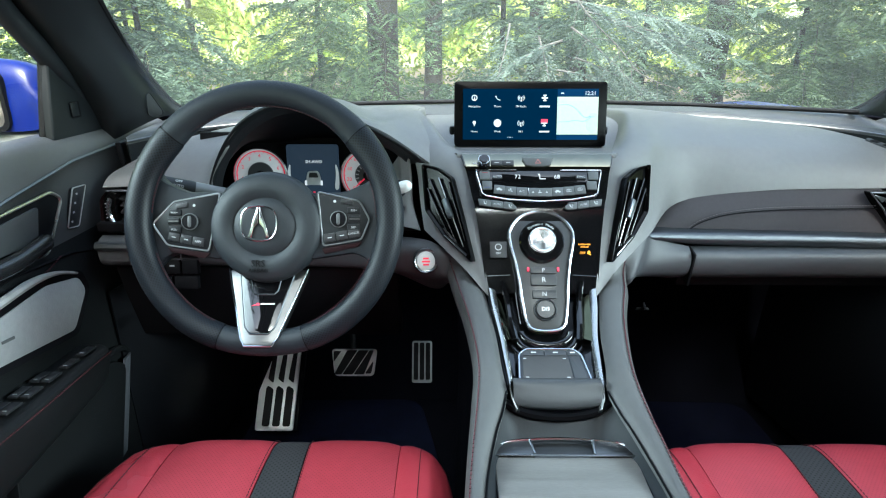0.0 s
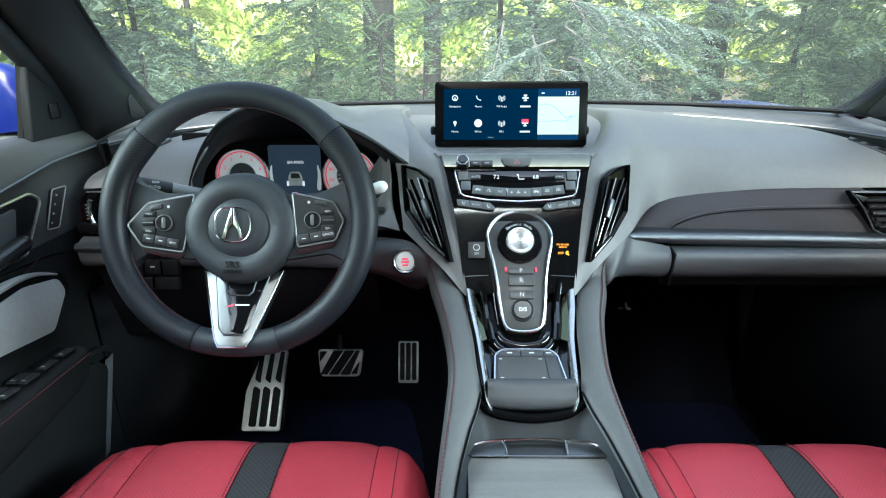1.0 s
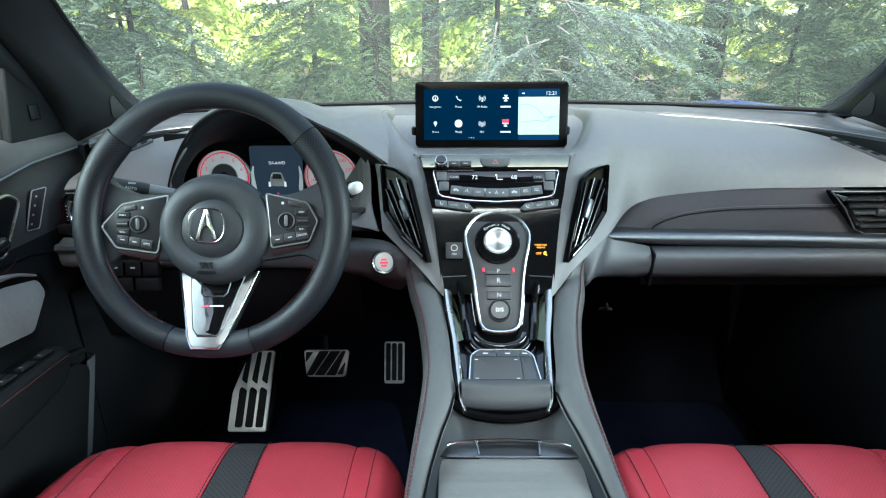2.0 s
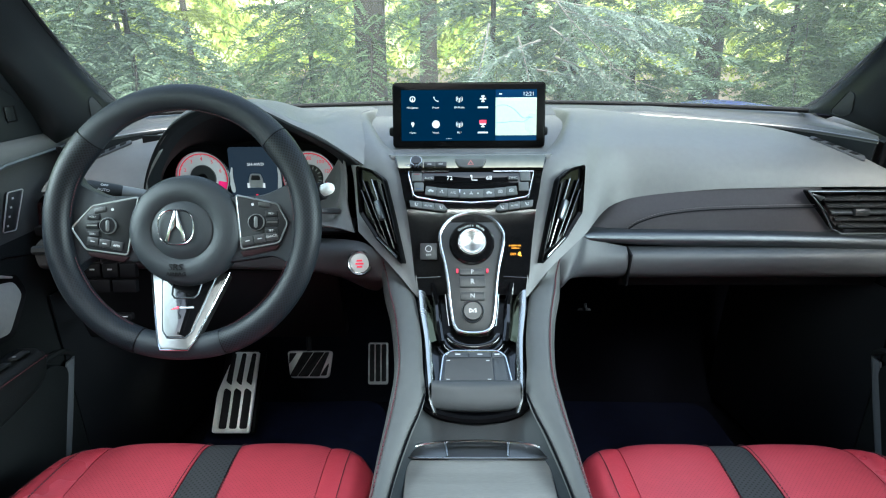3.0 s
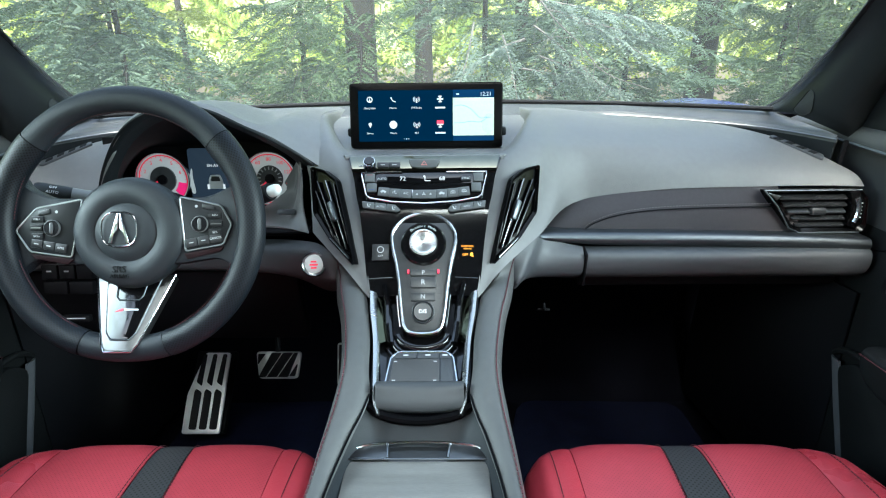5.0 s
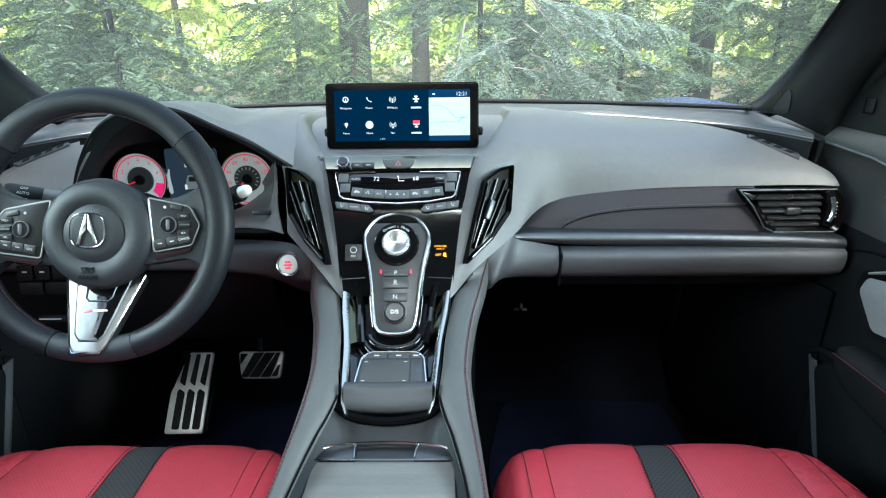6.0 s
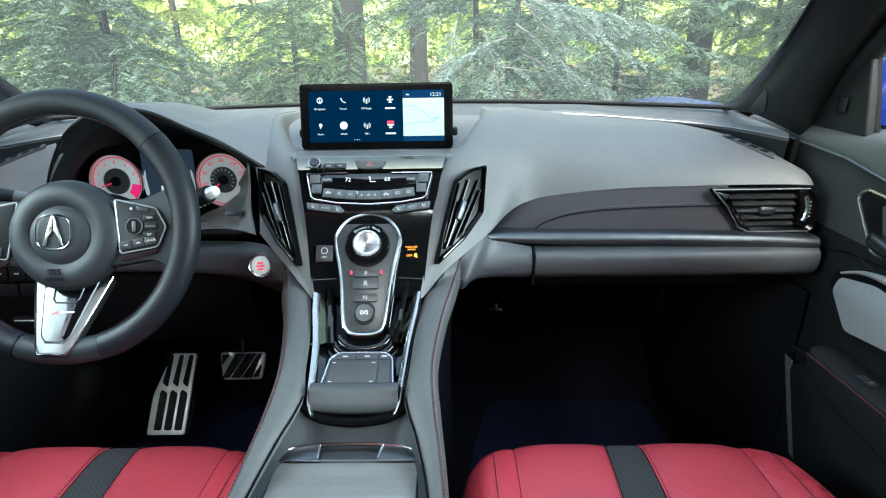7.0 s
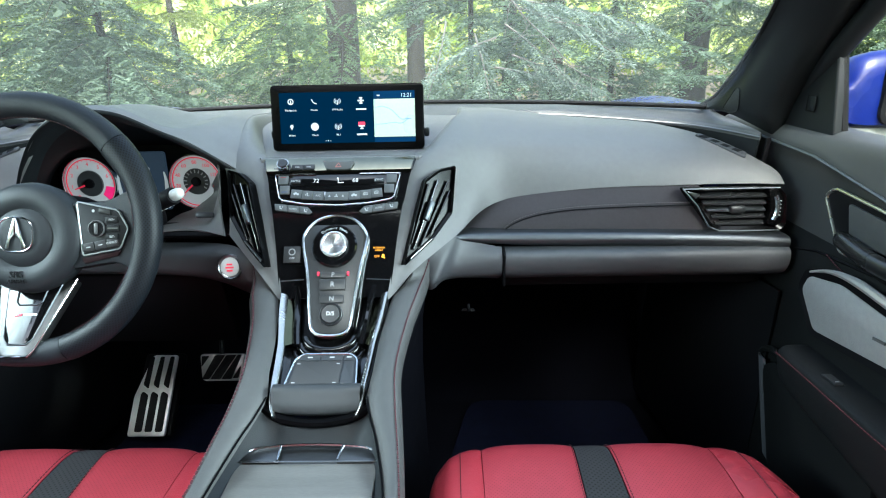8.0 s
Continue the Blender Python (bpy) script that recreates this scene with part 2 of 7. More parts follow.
LEAF_BLUE = material("blue_green_needles", (0.0922, 0.1373, 0.0922), 0.7, vary=0.35, grain=6, thin=0.35)
LEAF_PALE = material("pale_spruce_needles", (0.1350, 0.1800, 0.1485), 0.65, vary=0.3, grain=8, thin=0.35)
LEAF_DEEP = material("deep_green_needles", (0.0653, 0.1035, 0.0473), 0.7, vary=0.4, grain=6, thin=0.35)
# Sun glowing through the far leaves is put into this lighter yellow-green.
LEAF_LIME = material("sunlit_yellow_green_leaves", (0.1530, 0.1890, 0.0315), 0.6, vary=0.35, grain=4, thin=0.5)
EARTH = material("forest_floor", (0.0960, 0.0720, 0.0510), 0.95, vary=0.45, grain=5, bump=1.0, bump_scale=30)

# ---- mesh helpers ----
from mathutils.bvhtree import BVHTree

def finish(bm, sharp=38):
    for f in bm.faces:
        f.smooth = True
    for e in bm.edges:
        if len(e.link_faces) == 2 and e.calc_face_angle(0) > radians(sharp):
            e.smooth = False
    return bm


def part(name, bm, mat, parent=None, label="", sharp=38):
    """Links a bmesh, in world coordinates, as one mesh object under parent."""
    finish(bm, sharp)
    me = bpy.data.meshes.new(name)
    bm.to_mesh(me)
    bm.free()
    me.materials.append(mat)
    ob = new(name, me)
    if parent:
        ob.parent = parent
        ob.matrix_parent_inverse = parent.matrix_world.inverted()
    if label:
        ob["label"] = label
    return ob


def thing(name, at, label, category, group="", kind=""):
    ob = new(name)
    ob.empty_display_size = 0.05
    ob.matrix_world = Matrix.Translation(at)
    bpy.context.view_layer.update()
    return tagged(ob, label, category, group, kind)


def cr(pts, n, closed=False):
    """A smooth curve of n points (Catmull-Rom) through pts."""
    p = [Vector(q) for q in pts]
    k = len(p)
    out = []
    spans = k if closed else k - 1
    for i in range(n):
        s = i * spans / (n if closed else n - 1)
        a = min(int(s), spans - 1)
        u = s - a
        if closed:
            q = [p[(a + j) % k] for j in (-1, 0, 1, 2)]
        else:
            q = [p[max(a - 1, 0)], p[a], p[a + 1], p[min(a + 2, k - 1)]]
        out.append(0.5 * ((2 * q[1]) + (q[2] - q[0]) * u + (2 * q[0] - 5 * q[1] + 4 * q[2] - q[3]) * u * u
                          + (3 * q[1] - q[0] - 3 * q[2] + q[3]) * u ** 3))
    return out


def grid(rows, wrap=False, both=False):
    """A sheet from equal rows of points, with a UV map in metres."""
    bm = bmesh.new()
    uvl = bm.loops.layers.uv.new("UVMap")
    vs = [[bm.verts.new(q) for q in r] for r in rows]
    n, k = len(rows), len(rows[0])
    mid = n // 2
    us = [0.0]
    for j in range(1, k):
        us.append(us[-1] + (Vector(rows[mid][j]) - Vector(rows[mid][j - 1])).length)
    us.append(us[-1] + (Vector(rows[mid][0]) - Vector(rows[mid][-1])).length)
    ws = [0.0]
    for i in range(1, n):
        ws.append(ws[-1] + (Vector(rows[i][k // 2]) - Vector(rows[i - 1][k // 2])).length)
    for i in range(n - 1):
        for j in range(k if wrap else k - 1):
            q = [(i, j), (i, j + 1), (i + 1, j + 1), (i + 1, j)]
            try:
                f = bm.faces.new([vs[a][b % k] for a, b in q])
            except ValueError:
                continue
            for lp, (a, b) in zip(f.loops, q):
                lp[uvl].uv = (us[b], ws[a])
    return bm


def sheet(stations, nu, nv, thick=0.0, closed=False):
    """A smooth surface through stations (lists of as many points each), nu across the stations, nv along each."""
    along = [cr(s, nv) for s in stations]
    rows = list(zip(*[cr([a[j] for a in along], nu, closed) for j in range(nv)]))
    bm = grid(rows)
    if closed:
        bm.verts.ensure_lookup_table()
    if thick:
        bmesh.ops.recalc_face_normals(bm, faces=bm.faces[:])
        inside = Vector((0, 0.1, 1.3))
        if sum(f.normal.dot(inside - f.calc_center_median()) * f.calc_area() for f in bm.faces) < 0:
            bmesh.ops.reverse_faces(bm, faces=bm.faces[:])
        solid(bm, thick)
    return bm


def solid(bm, thick):
    """Gives a sheet thickness along its normals (away from them)."""
    bm.normal_update()
    geo = bmesh.ops.duplicate(bm, geom=bm.verts[:] + bm.edges[:] + bm.faces[:])
    back = {v: geo["vert_map"][v] for v in bm.verts if v in geo["vert_map"]}
    olds = [(v, w) for v, w in back.items()]
    copies = {w for w in (g for g in geo["geom"] if isinstance(g, bmesh.types.BMVert))}
    for v, w in olds:
        if w in copies:
            w.co = v.co - v.normal * thick
    bmesh.ops.reverse_faces(bm, faces=[g for g in geo["geom"] if isinstance(g, bmesh.types.BMFace)])
    rim = [e for e in bm.edges if e.is_boundary and e.verts[0] not in copies]
    for e in rim:
        a, b = e.verts
        try:
            bm.faces.new((a, b, back[b], back[a]))
        except (ValueError, KeyError):
            pass
    bmesh.ops.recalc_face_normals(bm, faces=bm.faces[:])
    return bm


def box(sx, sy, sz, m=None, bev=0.002, seg=2):
    bm = bmesh.new()
    bmesh.ops.create_cube(bm, size=1, matrix=Matrix.Diagonal((sx, sy, sz, 1)))
    if bev:
        bmesh.ops.bevel(bm, geom=bm.edges[:], offset=min(bev, 0.45 * min(sx, sy, sz)), segments=seg, affect="EDGES", profile=0.5)
    if m is not None:
        bm.transform(m)
    return bm


def rpoly(pts, r, n=4):
    """Corners of a polygon rounded."""
    out = []
    k = len(pts)
    for i in range(k):
        p, a, b = Vector(pts[i]).to_2d(), Vector(pts[i - 1]).to_2d(), Vector(pts[(i + 1) % k]).to_2d()
        d0, d1 = (a - p), (b - p)
        q = min(r, 0.45 * d0.length, 0.45 * d1.length)
        s, e = p + d0.normalized() * q, p + d1.normalized() * q
        for j in range(n + 1):
            u = j / n
            out.append((1 - u) ** 2 * s + 2 * u * (1 - u) * p + u * u * e)
    return out


def rrect(w, h, r, n=4):
    return rpoly([(-w / 2, -h / 2), (w / 2, -h / 2), (w / 2, h / 2), (-w / 2, h / 2)], r, n)


def prism(pts, d, m=None, bev=0.001, z0=0.0, seg=2):
    """A plate: the outline pts in x and y, from z0 to z0 + d, with its upper rim bevelled."""
    bm = bmesh.new()
    lo = [bm.verts.new((p[0], p[1], z0)) for p in pts]
    f = bm.faces.new(lo)
    f.normal_update()
    if f.normal.z < 0:
        f.normal_flip()
    ext = bmesh.ops.extrude_face_region(bm, geom=[f])
    up = [g for g in ext["geom"] if isinstance(g, bmesh.types.BMVert)]
    for v in up:
        v.co.z += d
    bmesh.ops.recalc_face_normals(bm, faces=bm.faces[:])
    if bev:
        rim = [e for e in bm.edges if all(abs(v.co.z - z0 - d) < 1e-7 for v in e.verts)]
        bmesh.ops.bevel(bm, geom=rim, offset=bev, segments=seg, affect="EDGES", profile=0.5, clamp_overlap=True)
    if m is not None:
        bm.transform(m)
    return bm


def frame_ring(pts, inner, d, m=None, z0=0.0, lip=0.0):
    """A flat frame between two outlines of as many points, d thick; lip lowers its inner rim."""
    bm = bmesh.new()
    k = len(pts)
    rows = [[(p[0], p[1], z0) for p in pts], [(p[0], p[1], z0 + d) for p in pts],
            [(p[0], p[1], z0 + d - lip) for p in inner], [(p[0], p[1], z0) for p in inner]]
    vs = [[bm.verts.new(q) for q in r] for r in rows]
    for i in range(4):
        for j in range(k):
            a, b = vs[i], vs[(i + 1) % 4]
            bm.faces.new((a[j], a[(j + 1) % k], b[(j + 1) % k], b[j]))
    bmesh.ops.recalc_face_normals(bm, faces=bm.faces[:])
    if m is not None:
        bm.transform(m)
    return bm


def scaled(pts, f, g=None):
    c = sum((Vector(p).to_2d() for p in pts), Vector((0, 0))) / len(pts)
    return [c + Vector(((p[0] - c[0]) * f, (p[1] - c[1]) * (g or f))) for p in pts]


def lathe(prof, m=None, n=32):
    rows = [[(r * math.cos(2 * math.pi * j / n), r * math.sin(2 * math.pi * j / n), z) for j in range(n)] for r, z in prof]
    if prof[0][0] > 0:
        rows.append(rows[0])
    bm = grid(rows, wrap=True)
    bmesh.ops.remove_doubles(bm, verts=bm.verts[:], dist=1e-6)
    bmesh.ops.recalc_face_normals(bm, faces=bm.faces[:])
    if m is not None:
        bm.transform(m)
    return bm


def tube(path, r, m=None, closed=False, n=8, flat=1.0, up=None):
    """A rod along path; r is one radius or one for each point; flat squeezes it along up."""
    p = [Vector(q) for q in path]
    k = len(p)
    rr = r if isinstance(r, (list, tuple)) else [r] * k
    rows = []
    last = None
    for i in range(k):
        a, b = (p[i - 1], p[(i + 1) % k]) if closed else (p[max(i - 1, 0)], p[min(i + 1, k - 1)])
        t = (b - a).normalized()
        if up is not None:
            nrm = Vector(up)
        elif last is None:
            nrm = Vector((0, 0, 1)) if abs(t.z) < 0.9 else Vector((1, 0, 0))
        else:
            nrm = last
        nrm = (nrm - t * nrm.dot(t)).normalized()
        last = nrm
        bi = t.cross(nrm)
        rows.append([p[i] + rr[i] * (math.cos(2 * math.pi * j / n) * bi + flat * math.sin(2 * math.pi * j / n) * nrm) for j in range(n)])
    if closed:
        rows.append(rows[0])
    bm = grid(rows, wrap=True)
    if closed:
        bmesh.ops.remove_doubles(bm, verts=bm.verts[:], dist=1e-7)
    else:
        bmesh.ops.holes_fill(bm, edges=[e for e in bm.edges if e.is_boundary], sides=0)
    bmesh.ops.recalc_face_normals(bm, faces=bm.faces[:])
    if m is not None:
        bm.transform(m)
    return bm


def join(*bms):
    out = bmesh.new()
    out.loops.layers.uv.new("UVMap")
    for b in bms:
        me = bpy.data.meshes.new("tmp")
        b.to_mesh(me)
        b.free()
        out.from_mesh(me)
        bpy.data.meshes.remove(me)
    return out


def mirrored(bm):
    bm.transform(Matrix.Diagonal((-1, 1, 1, 1)))
    bmesh.ops.reverse_faces(bm, faces=bm.faces[:])
    return bm


def writing(text, size, m, mat, parent, name="lettering", depth=0.0002, align="CENTER"):
    cu = bpy.data.curves.new("tmp", "FONT")
    cu.body, cu.size, cu.extrude, cu.align_x, cu.align_y, cu.resolution_u = text, size, depth, align, "CENTER", 2
    ob = bpy.data.objects.new("tmp", cu)
    me = bpy.data.meshes.new_from_object(ob)
    bpy.data.objects.remove(ob)
    bpy.data.curves.remove(cu)
    bm = bmesh.new()
    bm.from_mesh(me)
    bpy.data.meshes.remove(me)
    bm.transform(m)
    return part(name, bm, mat, parent)


def stitches(path, r, length, gap):
    """A row of short thread stitches along a path."""
    p = [Vector(q) for q in path]
    bms = []
    acc, nxt = 0.0, 0.0
    for a, b in zip(p, p[1:]):
        seg = (b - a).length
        d = (b - a).normalized() if seg > 0 else Vector((1, 0, 0))
        while nxt < acc + seg:
            c = a + d * (nxt - acc)
            m = Matrix.Translation(c) @ d.to_track_quat("X", "Z").to_matrix().to_4x4()
            b2 = bmesh.new()
            bmesh.ops.create_cube(b2, size=1, matrix=m @ Matrix.Diagonal((length, r * 2, r * 2, 1)))
            bms.append(b2)
            nxt += length + gap
        acc += seg
    return join(*bms)

# ---- the car's shell ----
def windshield_base(x):
    return Vector((x, 1.43 - 0.46 * x * x, 1.192))


def windshield_point(x, up):
    """A point of the windscreen, up metres above its base: it leans back and is bowed."""
    return Vector((x * (1 - 0.10 * up), 1.43 - 0.46 * x * x - up * (1.54 - 0.2 * abs(x)) - 1.2 * max(0.0, up - 0.12) ** 2 * 1.8, 1.192 + up))


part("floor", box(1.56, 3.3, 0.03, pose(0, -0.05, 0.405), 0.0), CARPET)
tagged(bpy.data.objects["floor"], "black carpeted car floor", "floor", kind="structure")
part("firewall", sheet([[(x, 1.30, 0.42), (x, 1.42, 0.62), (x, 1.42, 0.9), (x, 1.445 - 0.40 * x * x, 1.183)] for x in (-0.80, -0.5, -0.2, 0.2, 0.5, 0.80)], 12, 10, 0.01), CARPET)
tagged(bpy.data.objects["firewall"], "black carpeted bulkhead behind the pedals", "bulkhead", kind="structure")
# headliner
_hole = [Vector((p[0], p[1] + 0.20)) for p in rrect(0.86, 1.30, 0.10, 6)]
part("ceiling", frame_ring(rrect(1.30, 2.30, 0.12, 6), _hole, 0.03, pose(0, -0.45, 1.585)), HEADLINER)
tagged(bpy.data.objects["ceiling"], "black cloth headliner round the glass roof", "ceiling", kind="structure")
part("roof_glass", grid([[(x, y, 1.622 - 0.03 * x * x) for y in np.linspace(-0.93, 0.43, 9)] for x in np.linspace(0.46, -0.46, 9)]), ROOFGLASS)
tagged(bpy.data.objects["roof_glass"], "dark tinted panoramic glass roof", "roof window", kind="structure")
# tailgate and rear quarter walls, with window openings
_o = [Vector(p) for p in rrect(1.50, 1.18, 0.08, 5)]
_i = [Vector((p[0], p[1] + 0.34)) for p in rrect(1.10, 0.38, 0.06, 5)]
part("wall_rear", frame_ring(_o, _i, 0.04, pose(0, -1.60, 1.0, 90)), DARK)
tagged(bpy.data.objects["wall_rear"], "dark trimmed tailgate with its window opening", "wall", kind="structure")
for sx, nm in ((-1, "wall_left"), (1, "wall_right")):
    _w = box(0.05, 1.76, 0.80, pose(sx * 0.79, -0.72, 0.81), 0.01)
    part(nm, join(_w, box(0.05, 0.16, 0.46, pose(sx * 0.76, -0.10, 1.42, 0, -sx * 12), 0.01), box(0.05, 0.5, 0.46, pose(sx * 0.76, -1.36, 1.42, 0, -sx * 12), 0.01),
                  box(0.10, 2.3, 0.06, pose(sx * 0.665, -0.45, 1.60), 0.01)), DARK)
    tagged(bpy.data.objects[nm], "dark trimmed car side behind the front door", "wall", kind="structure")

# Unseen side panels, added to keep daylight from leaking into the foot-wells.
for sx, nm in ((-1, "wall_front_left"), (1, "wall_front_right")):
    tagged(part(nm, box(0.05, 0.50, 0.72, pose(sx * 0.815, 1.32, 0.75), 0.01), BLUE), "unseen blue side panel beside the bulkhead, blocking stray daylight", "body panel", kind="structure")
# windscreen
_rows = [[windshield_point(x, u) for x in np.linspace(-0.715, 0.715, 21)] for u in np.linspace(-0.004, 0.40, 11)]
_ws = part("windscreen", grid(_rows), HAZEGLASS)
_ws.visible_shadow = False
tagged(_ws, "clear raked windscreen above the dashboard", "windscreen", kind="structure")
_path = [windshield_point(x, 0.003) + Vector((0, -0.002, 0.001)) for x in np.linspace(-0.70, 0.70, 27)]
tagged(part("windscreen_seal", tube(_path, 0.0055, n=6), RUBBER), "black rubber seal along the windscreen's foot", "trim", kind="structure")
tagged(part("windscreen_header", tube([windshield_point(x, 0.40) for x in np.linspace(-0.66, 0.66, 15)], 0.035, n=8), HEADLINER), "black trim over the windscreen", "trim", kind="structure")

# bonnet and front wings, seen just over the windscreen's foot
_st = [[(x, 1.50 - 0.40 * x * x, 1.06 + 0.13 * abs(x) ** 2), (x, 1.9, 1.062 + 0.11 * abs(x) ** 2.2), (x, 2.3, 1.050 + 0.05 * abs(x) ** 2), (x, 2.55, 1.0), (x, 2.66 - 0.25 * x * x, 0.80)]
       for x in (-0.86, -0.6, -0.3, 0, 0.3, 0.6, 0.86)]
_h = part("bonnet", sheet(_st, 30, 24, 0.01), BLUE)
tagged(_h, "glossy blue bonnet in front of the windscreen", "bonnet", kind="structure")


# ---- windscreen pillars ----
SPKGRILLE = material("dark_grille_cloth", (0.020, 0.022, 0.024), 0.75, vary=0.1, bump=0.4, bump_scale=1800)

def pillar(s):
    def edge(u):
        """Line of the glass edge, from the foot (0) to the roof (1)."""
        return windshield_point(0.655, 0.0) .lerp(windshield_point(0.66, 0.40), u)
    t = thing("windscreen_pillar", (s * 0.70, 1.15, 1.18), "dark grey moulded windscreen pillar trim with a tweeter grille", "pillar", "windscreen pillars", "structure")
    foot = [(0.690, 1.236, 1.186), (0.706, 1.19, 1.192), (0.716, 1.13, 1.190), (0.728, 1.06, 1.178), (0.750, 1.03, 1.165), (0.775, 1.04, 1.165)]
    flare = [(0.711, 1.196, 1.213), (0.713, 1.165, 1.213), (0.709, 1.10, 1.208), (0.718, 1.038, 1.197), (0.740, 1.012, 1.192), (0.770, 1.018, 1.197)]
    low = [(0.712, 1.148, 1.246), (0.714, 1.125, 1.243), (0.706, 1.07, 1.233), (0.714, 1.02, 1.225), (0.732, 0.995, 1.225), (0.765, 0.998, 1.232)]
    mid = [(0.702, 1.068, 1.296), (0.704, 1.045, 1.293), (0.702, 1.005, 1.284), (0.714, 0.965, 1.282), (0.731, 0.945, 1.287), (0.765, 0.945, 1.296)]
    high = [(0.672, 0.935, 1.380), (0.680, 0.922, 1.378), (0.693, 0.895, 1.375), (0.712, 0.872, 1.373), (0.730, 0.860, 1.374), (0.755, 0.862, 1.382)]
    top = [(0.610, 0.735, 1.515), (0.618, 0.725, 1.512), (0.632, 0.702, 1.508), (0.655, 0.680, 1.505), (0.680, 0.670, 1.505), (0.71, 0.675, 1.512)]
    st = [[Vector((s * x, y, z)) for x, y, z in r] for r in (foot, flare, low, mid, high, top)]
    part("pillar_trim", sheet(st, 26, 22, 0.006), DARK, t)
    # tweeter grille, laid on the trim
    skin = BVHTree.FromBMesh(sheet(st, 26, 22, 0.006))

    def lay(y, z):
        hit = skin.ray_cast(Vector((s * 0.55, y, z)), Vector((s, 0, 0)))[0]
        return (hit or Vector((s * 0.71, y, z))) - Vector((s * 0.0010, 0, 0))
    tri = rpoly([(1.150, 1.197), (1.104, 1.243), (1.080, 1.236), (1.082, 1.203), (1.120, 1.192)], 0.014, 6)
    mid_ = sum(tri, Vector((0, 0))) / len(tri)
    g = part("tweeter_grille", grid([[lay(*(mid_ + (p - mid_) * k)) for p in tri] for k in (0.05, 0.35, 0.65, 0.96)], wrap=True), SPKGRILLE, t, "dark tweeter grille")
    part("grille_rim", tube([lay(*p) for p in tri], 0.0011, closed=True, n=6), DARK, g)
    # rubber strip at the glass, and the black gap behind the pillar
    part("glass_seal", tube([Vector((s * x, y + 0.004, z)) for x, y, z in cr([foot[0], flare[0], low[0], mid[0], high[0], top[0]], 30)], 0.004, n=6), RUBBER, t)
    return t


for s in (-1, 1):
    pillar(s)

# ---- dashboard: pads, deck, wings ----
WING = [  # inner wing edge, two wing lines, and the pad's end at the trim strip
    [(0.186, 1.40, 1.182), (0.189, 1.25, 1.180), (0.183, 1.12, 1.177), (0.163, 1.045, 1.169), (0.139, 0.975, 1.163), (0.121, 0.925, 1.158), (0.110, 0.893, 1.125), (0.097, 0.850, 1.065), (0.080, 0.784, 0.970)],
    [(0.198, 1.40, 1.186), (0.200, 1.25, 1.195), (0.194, 1.12, 1.203), (0.178, 1.04, 1.198), (0.160, 0.965, 1.181), (0.147, 0.920, 1.156), (0.134, 0.888, 1.115), (0.118, 0.850, 1.062), (0.086, 0.788, 0.972)],
    [(0.214, 1.40, 1.186), (0.216, 1.25, 1.195), (0.214, 1.12, 1.204), (0.205, 1.04, 1.197), (0.193, 0.965, 1.178), (0.184, 0.930, 1.148), (0.172, 0.905, 1.105), (0.156, 0.872, 1.060), (0.118, 0.813, 1.002)],
    [(0.240, 1.39, 1.186), (0.240, 1.25, 1.195), (0.240, 1.12, 1.203), (0.238, 1.05, 1.193), (0.234, 0.985, 1.170), (0.226, 0.956, 1.138), (0.214, 0.935, 1.100), (0.203, 0.912, 1.065), (0.184, 0.878, 1.036)],
]
PADR = WING + [
    [(0.285, 1.38, 1.186), (0.285, 1.25, 1.194), (0.285, 1.13, 1.201), (0.285, 1.06, 1.190), (0.285, 1.000, 1.166), (0.282, 0.978, 1.137), (0.277, 0.968, 1.112), (0.268, 0.962, 1.092), (0.258, 0.955, 1.071)],
    [(0.400, 1.222, 1.179), (0.400, 1.195, 1.185), (0.400, 1.14, 1.188), (0.400, 1.07, 1.182), (0.400, 1.010, 1.162), (0.400, 0.983, 1.140), (0.400, 0.970, 1.124), (0.400, 0.962, 1.108), (0.400, 0.956, 1.091)],
    [(0.560, 1.184, 1.164), (0.560, 1.165, 1.172), (0.560, 1.13, 1.176), (0.560, 1.07, 1.173), (0.560, 1.015, 1.157), (0.560, 0.985, 1.139), (0.560, 0.970, 1.124), (0.560, 0.962, 1.110), (0.560, 0.956, 1.095)],
    [(0.680, 1.16, 1.138), (0.680, 1.13, 1.145), (0.680, 1.09, 1.148), (0.680, 1.05, 1.145), (0.680, 1.010, 1.136), (0.680, 0.985, 1.126), (0.680, 0.970, 1.116), (0.680, 0.962, 1.106), (0.680, 0.955, 1.096)],
    [(0.740, 1.10, 1.104), (0.740, 1.07, 1.110), (0.740, 1.04, 1.114), (0.740, 1.01, 1.115), (0.740, 0.985, 1.112), (0.740, 0.970, 1.108), (0.740, 0.962, 1.104), (0.740, 0.956, 1.100), (0.740, 0.950, 1.095)],
]
dash = thing("dashboard", (0, 1.0, 1.0), "grey soft-touch dashboard with sculpted wings round the centre stack", "dashboard", kind="structure")
part("passenger_pad", sheet(PADR, 60, 44, 0.004), SOFT, dash, "smooth grey padded top", 60)
HUMP = [[(-x, y, z) for x, y, z in st] for st in WING[:3]] + [
    [(-0.236, 1.39, 1.190), (-0.236, 1.25, 1.202), (-0.236, 1.12, 1.2115), (-0.234, 1.05, 1.208), (-0.228, 0.985, 1.192), (-0.205, 0.950, 1.158), (-0.195, 0.935, 1.125), (-0.190, 0.915, 1.085), (-0.182, 0.876, 1.045)],
]
part("wing", sheet(HUMP, 22, 44, 0.004), SOFT, dash, "", 60)
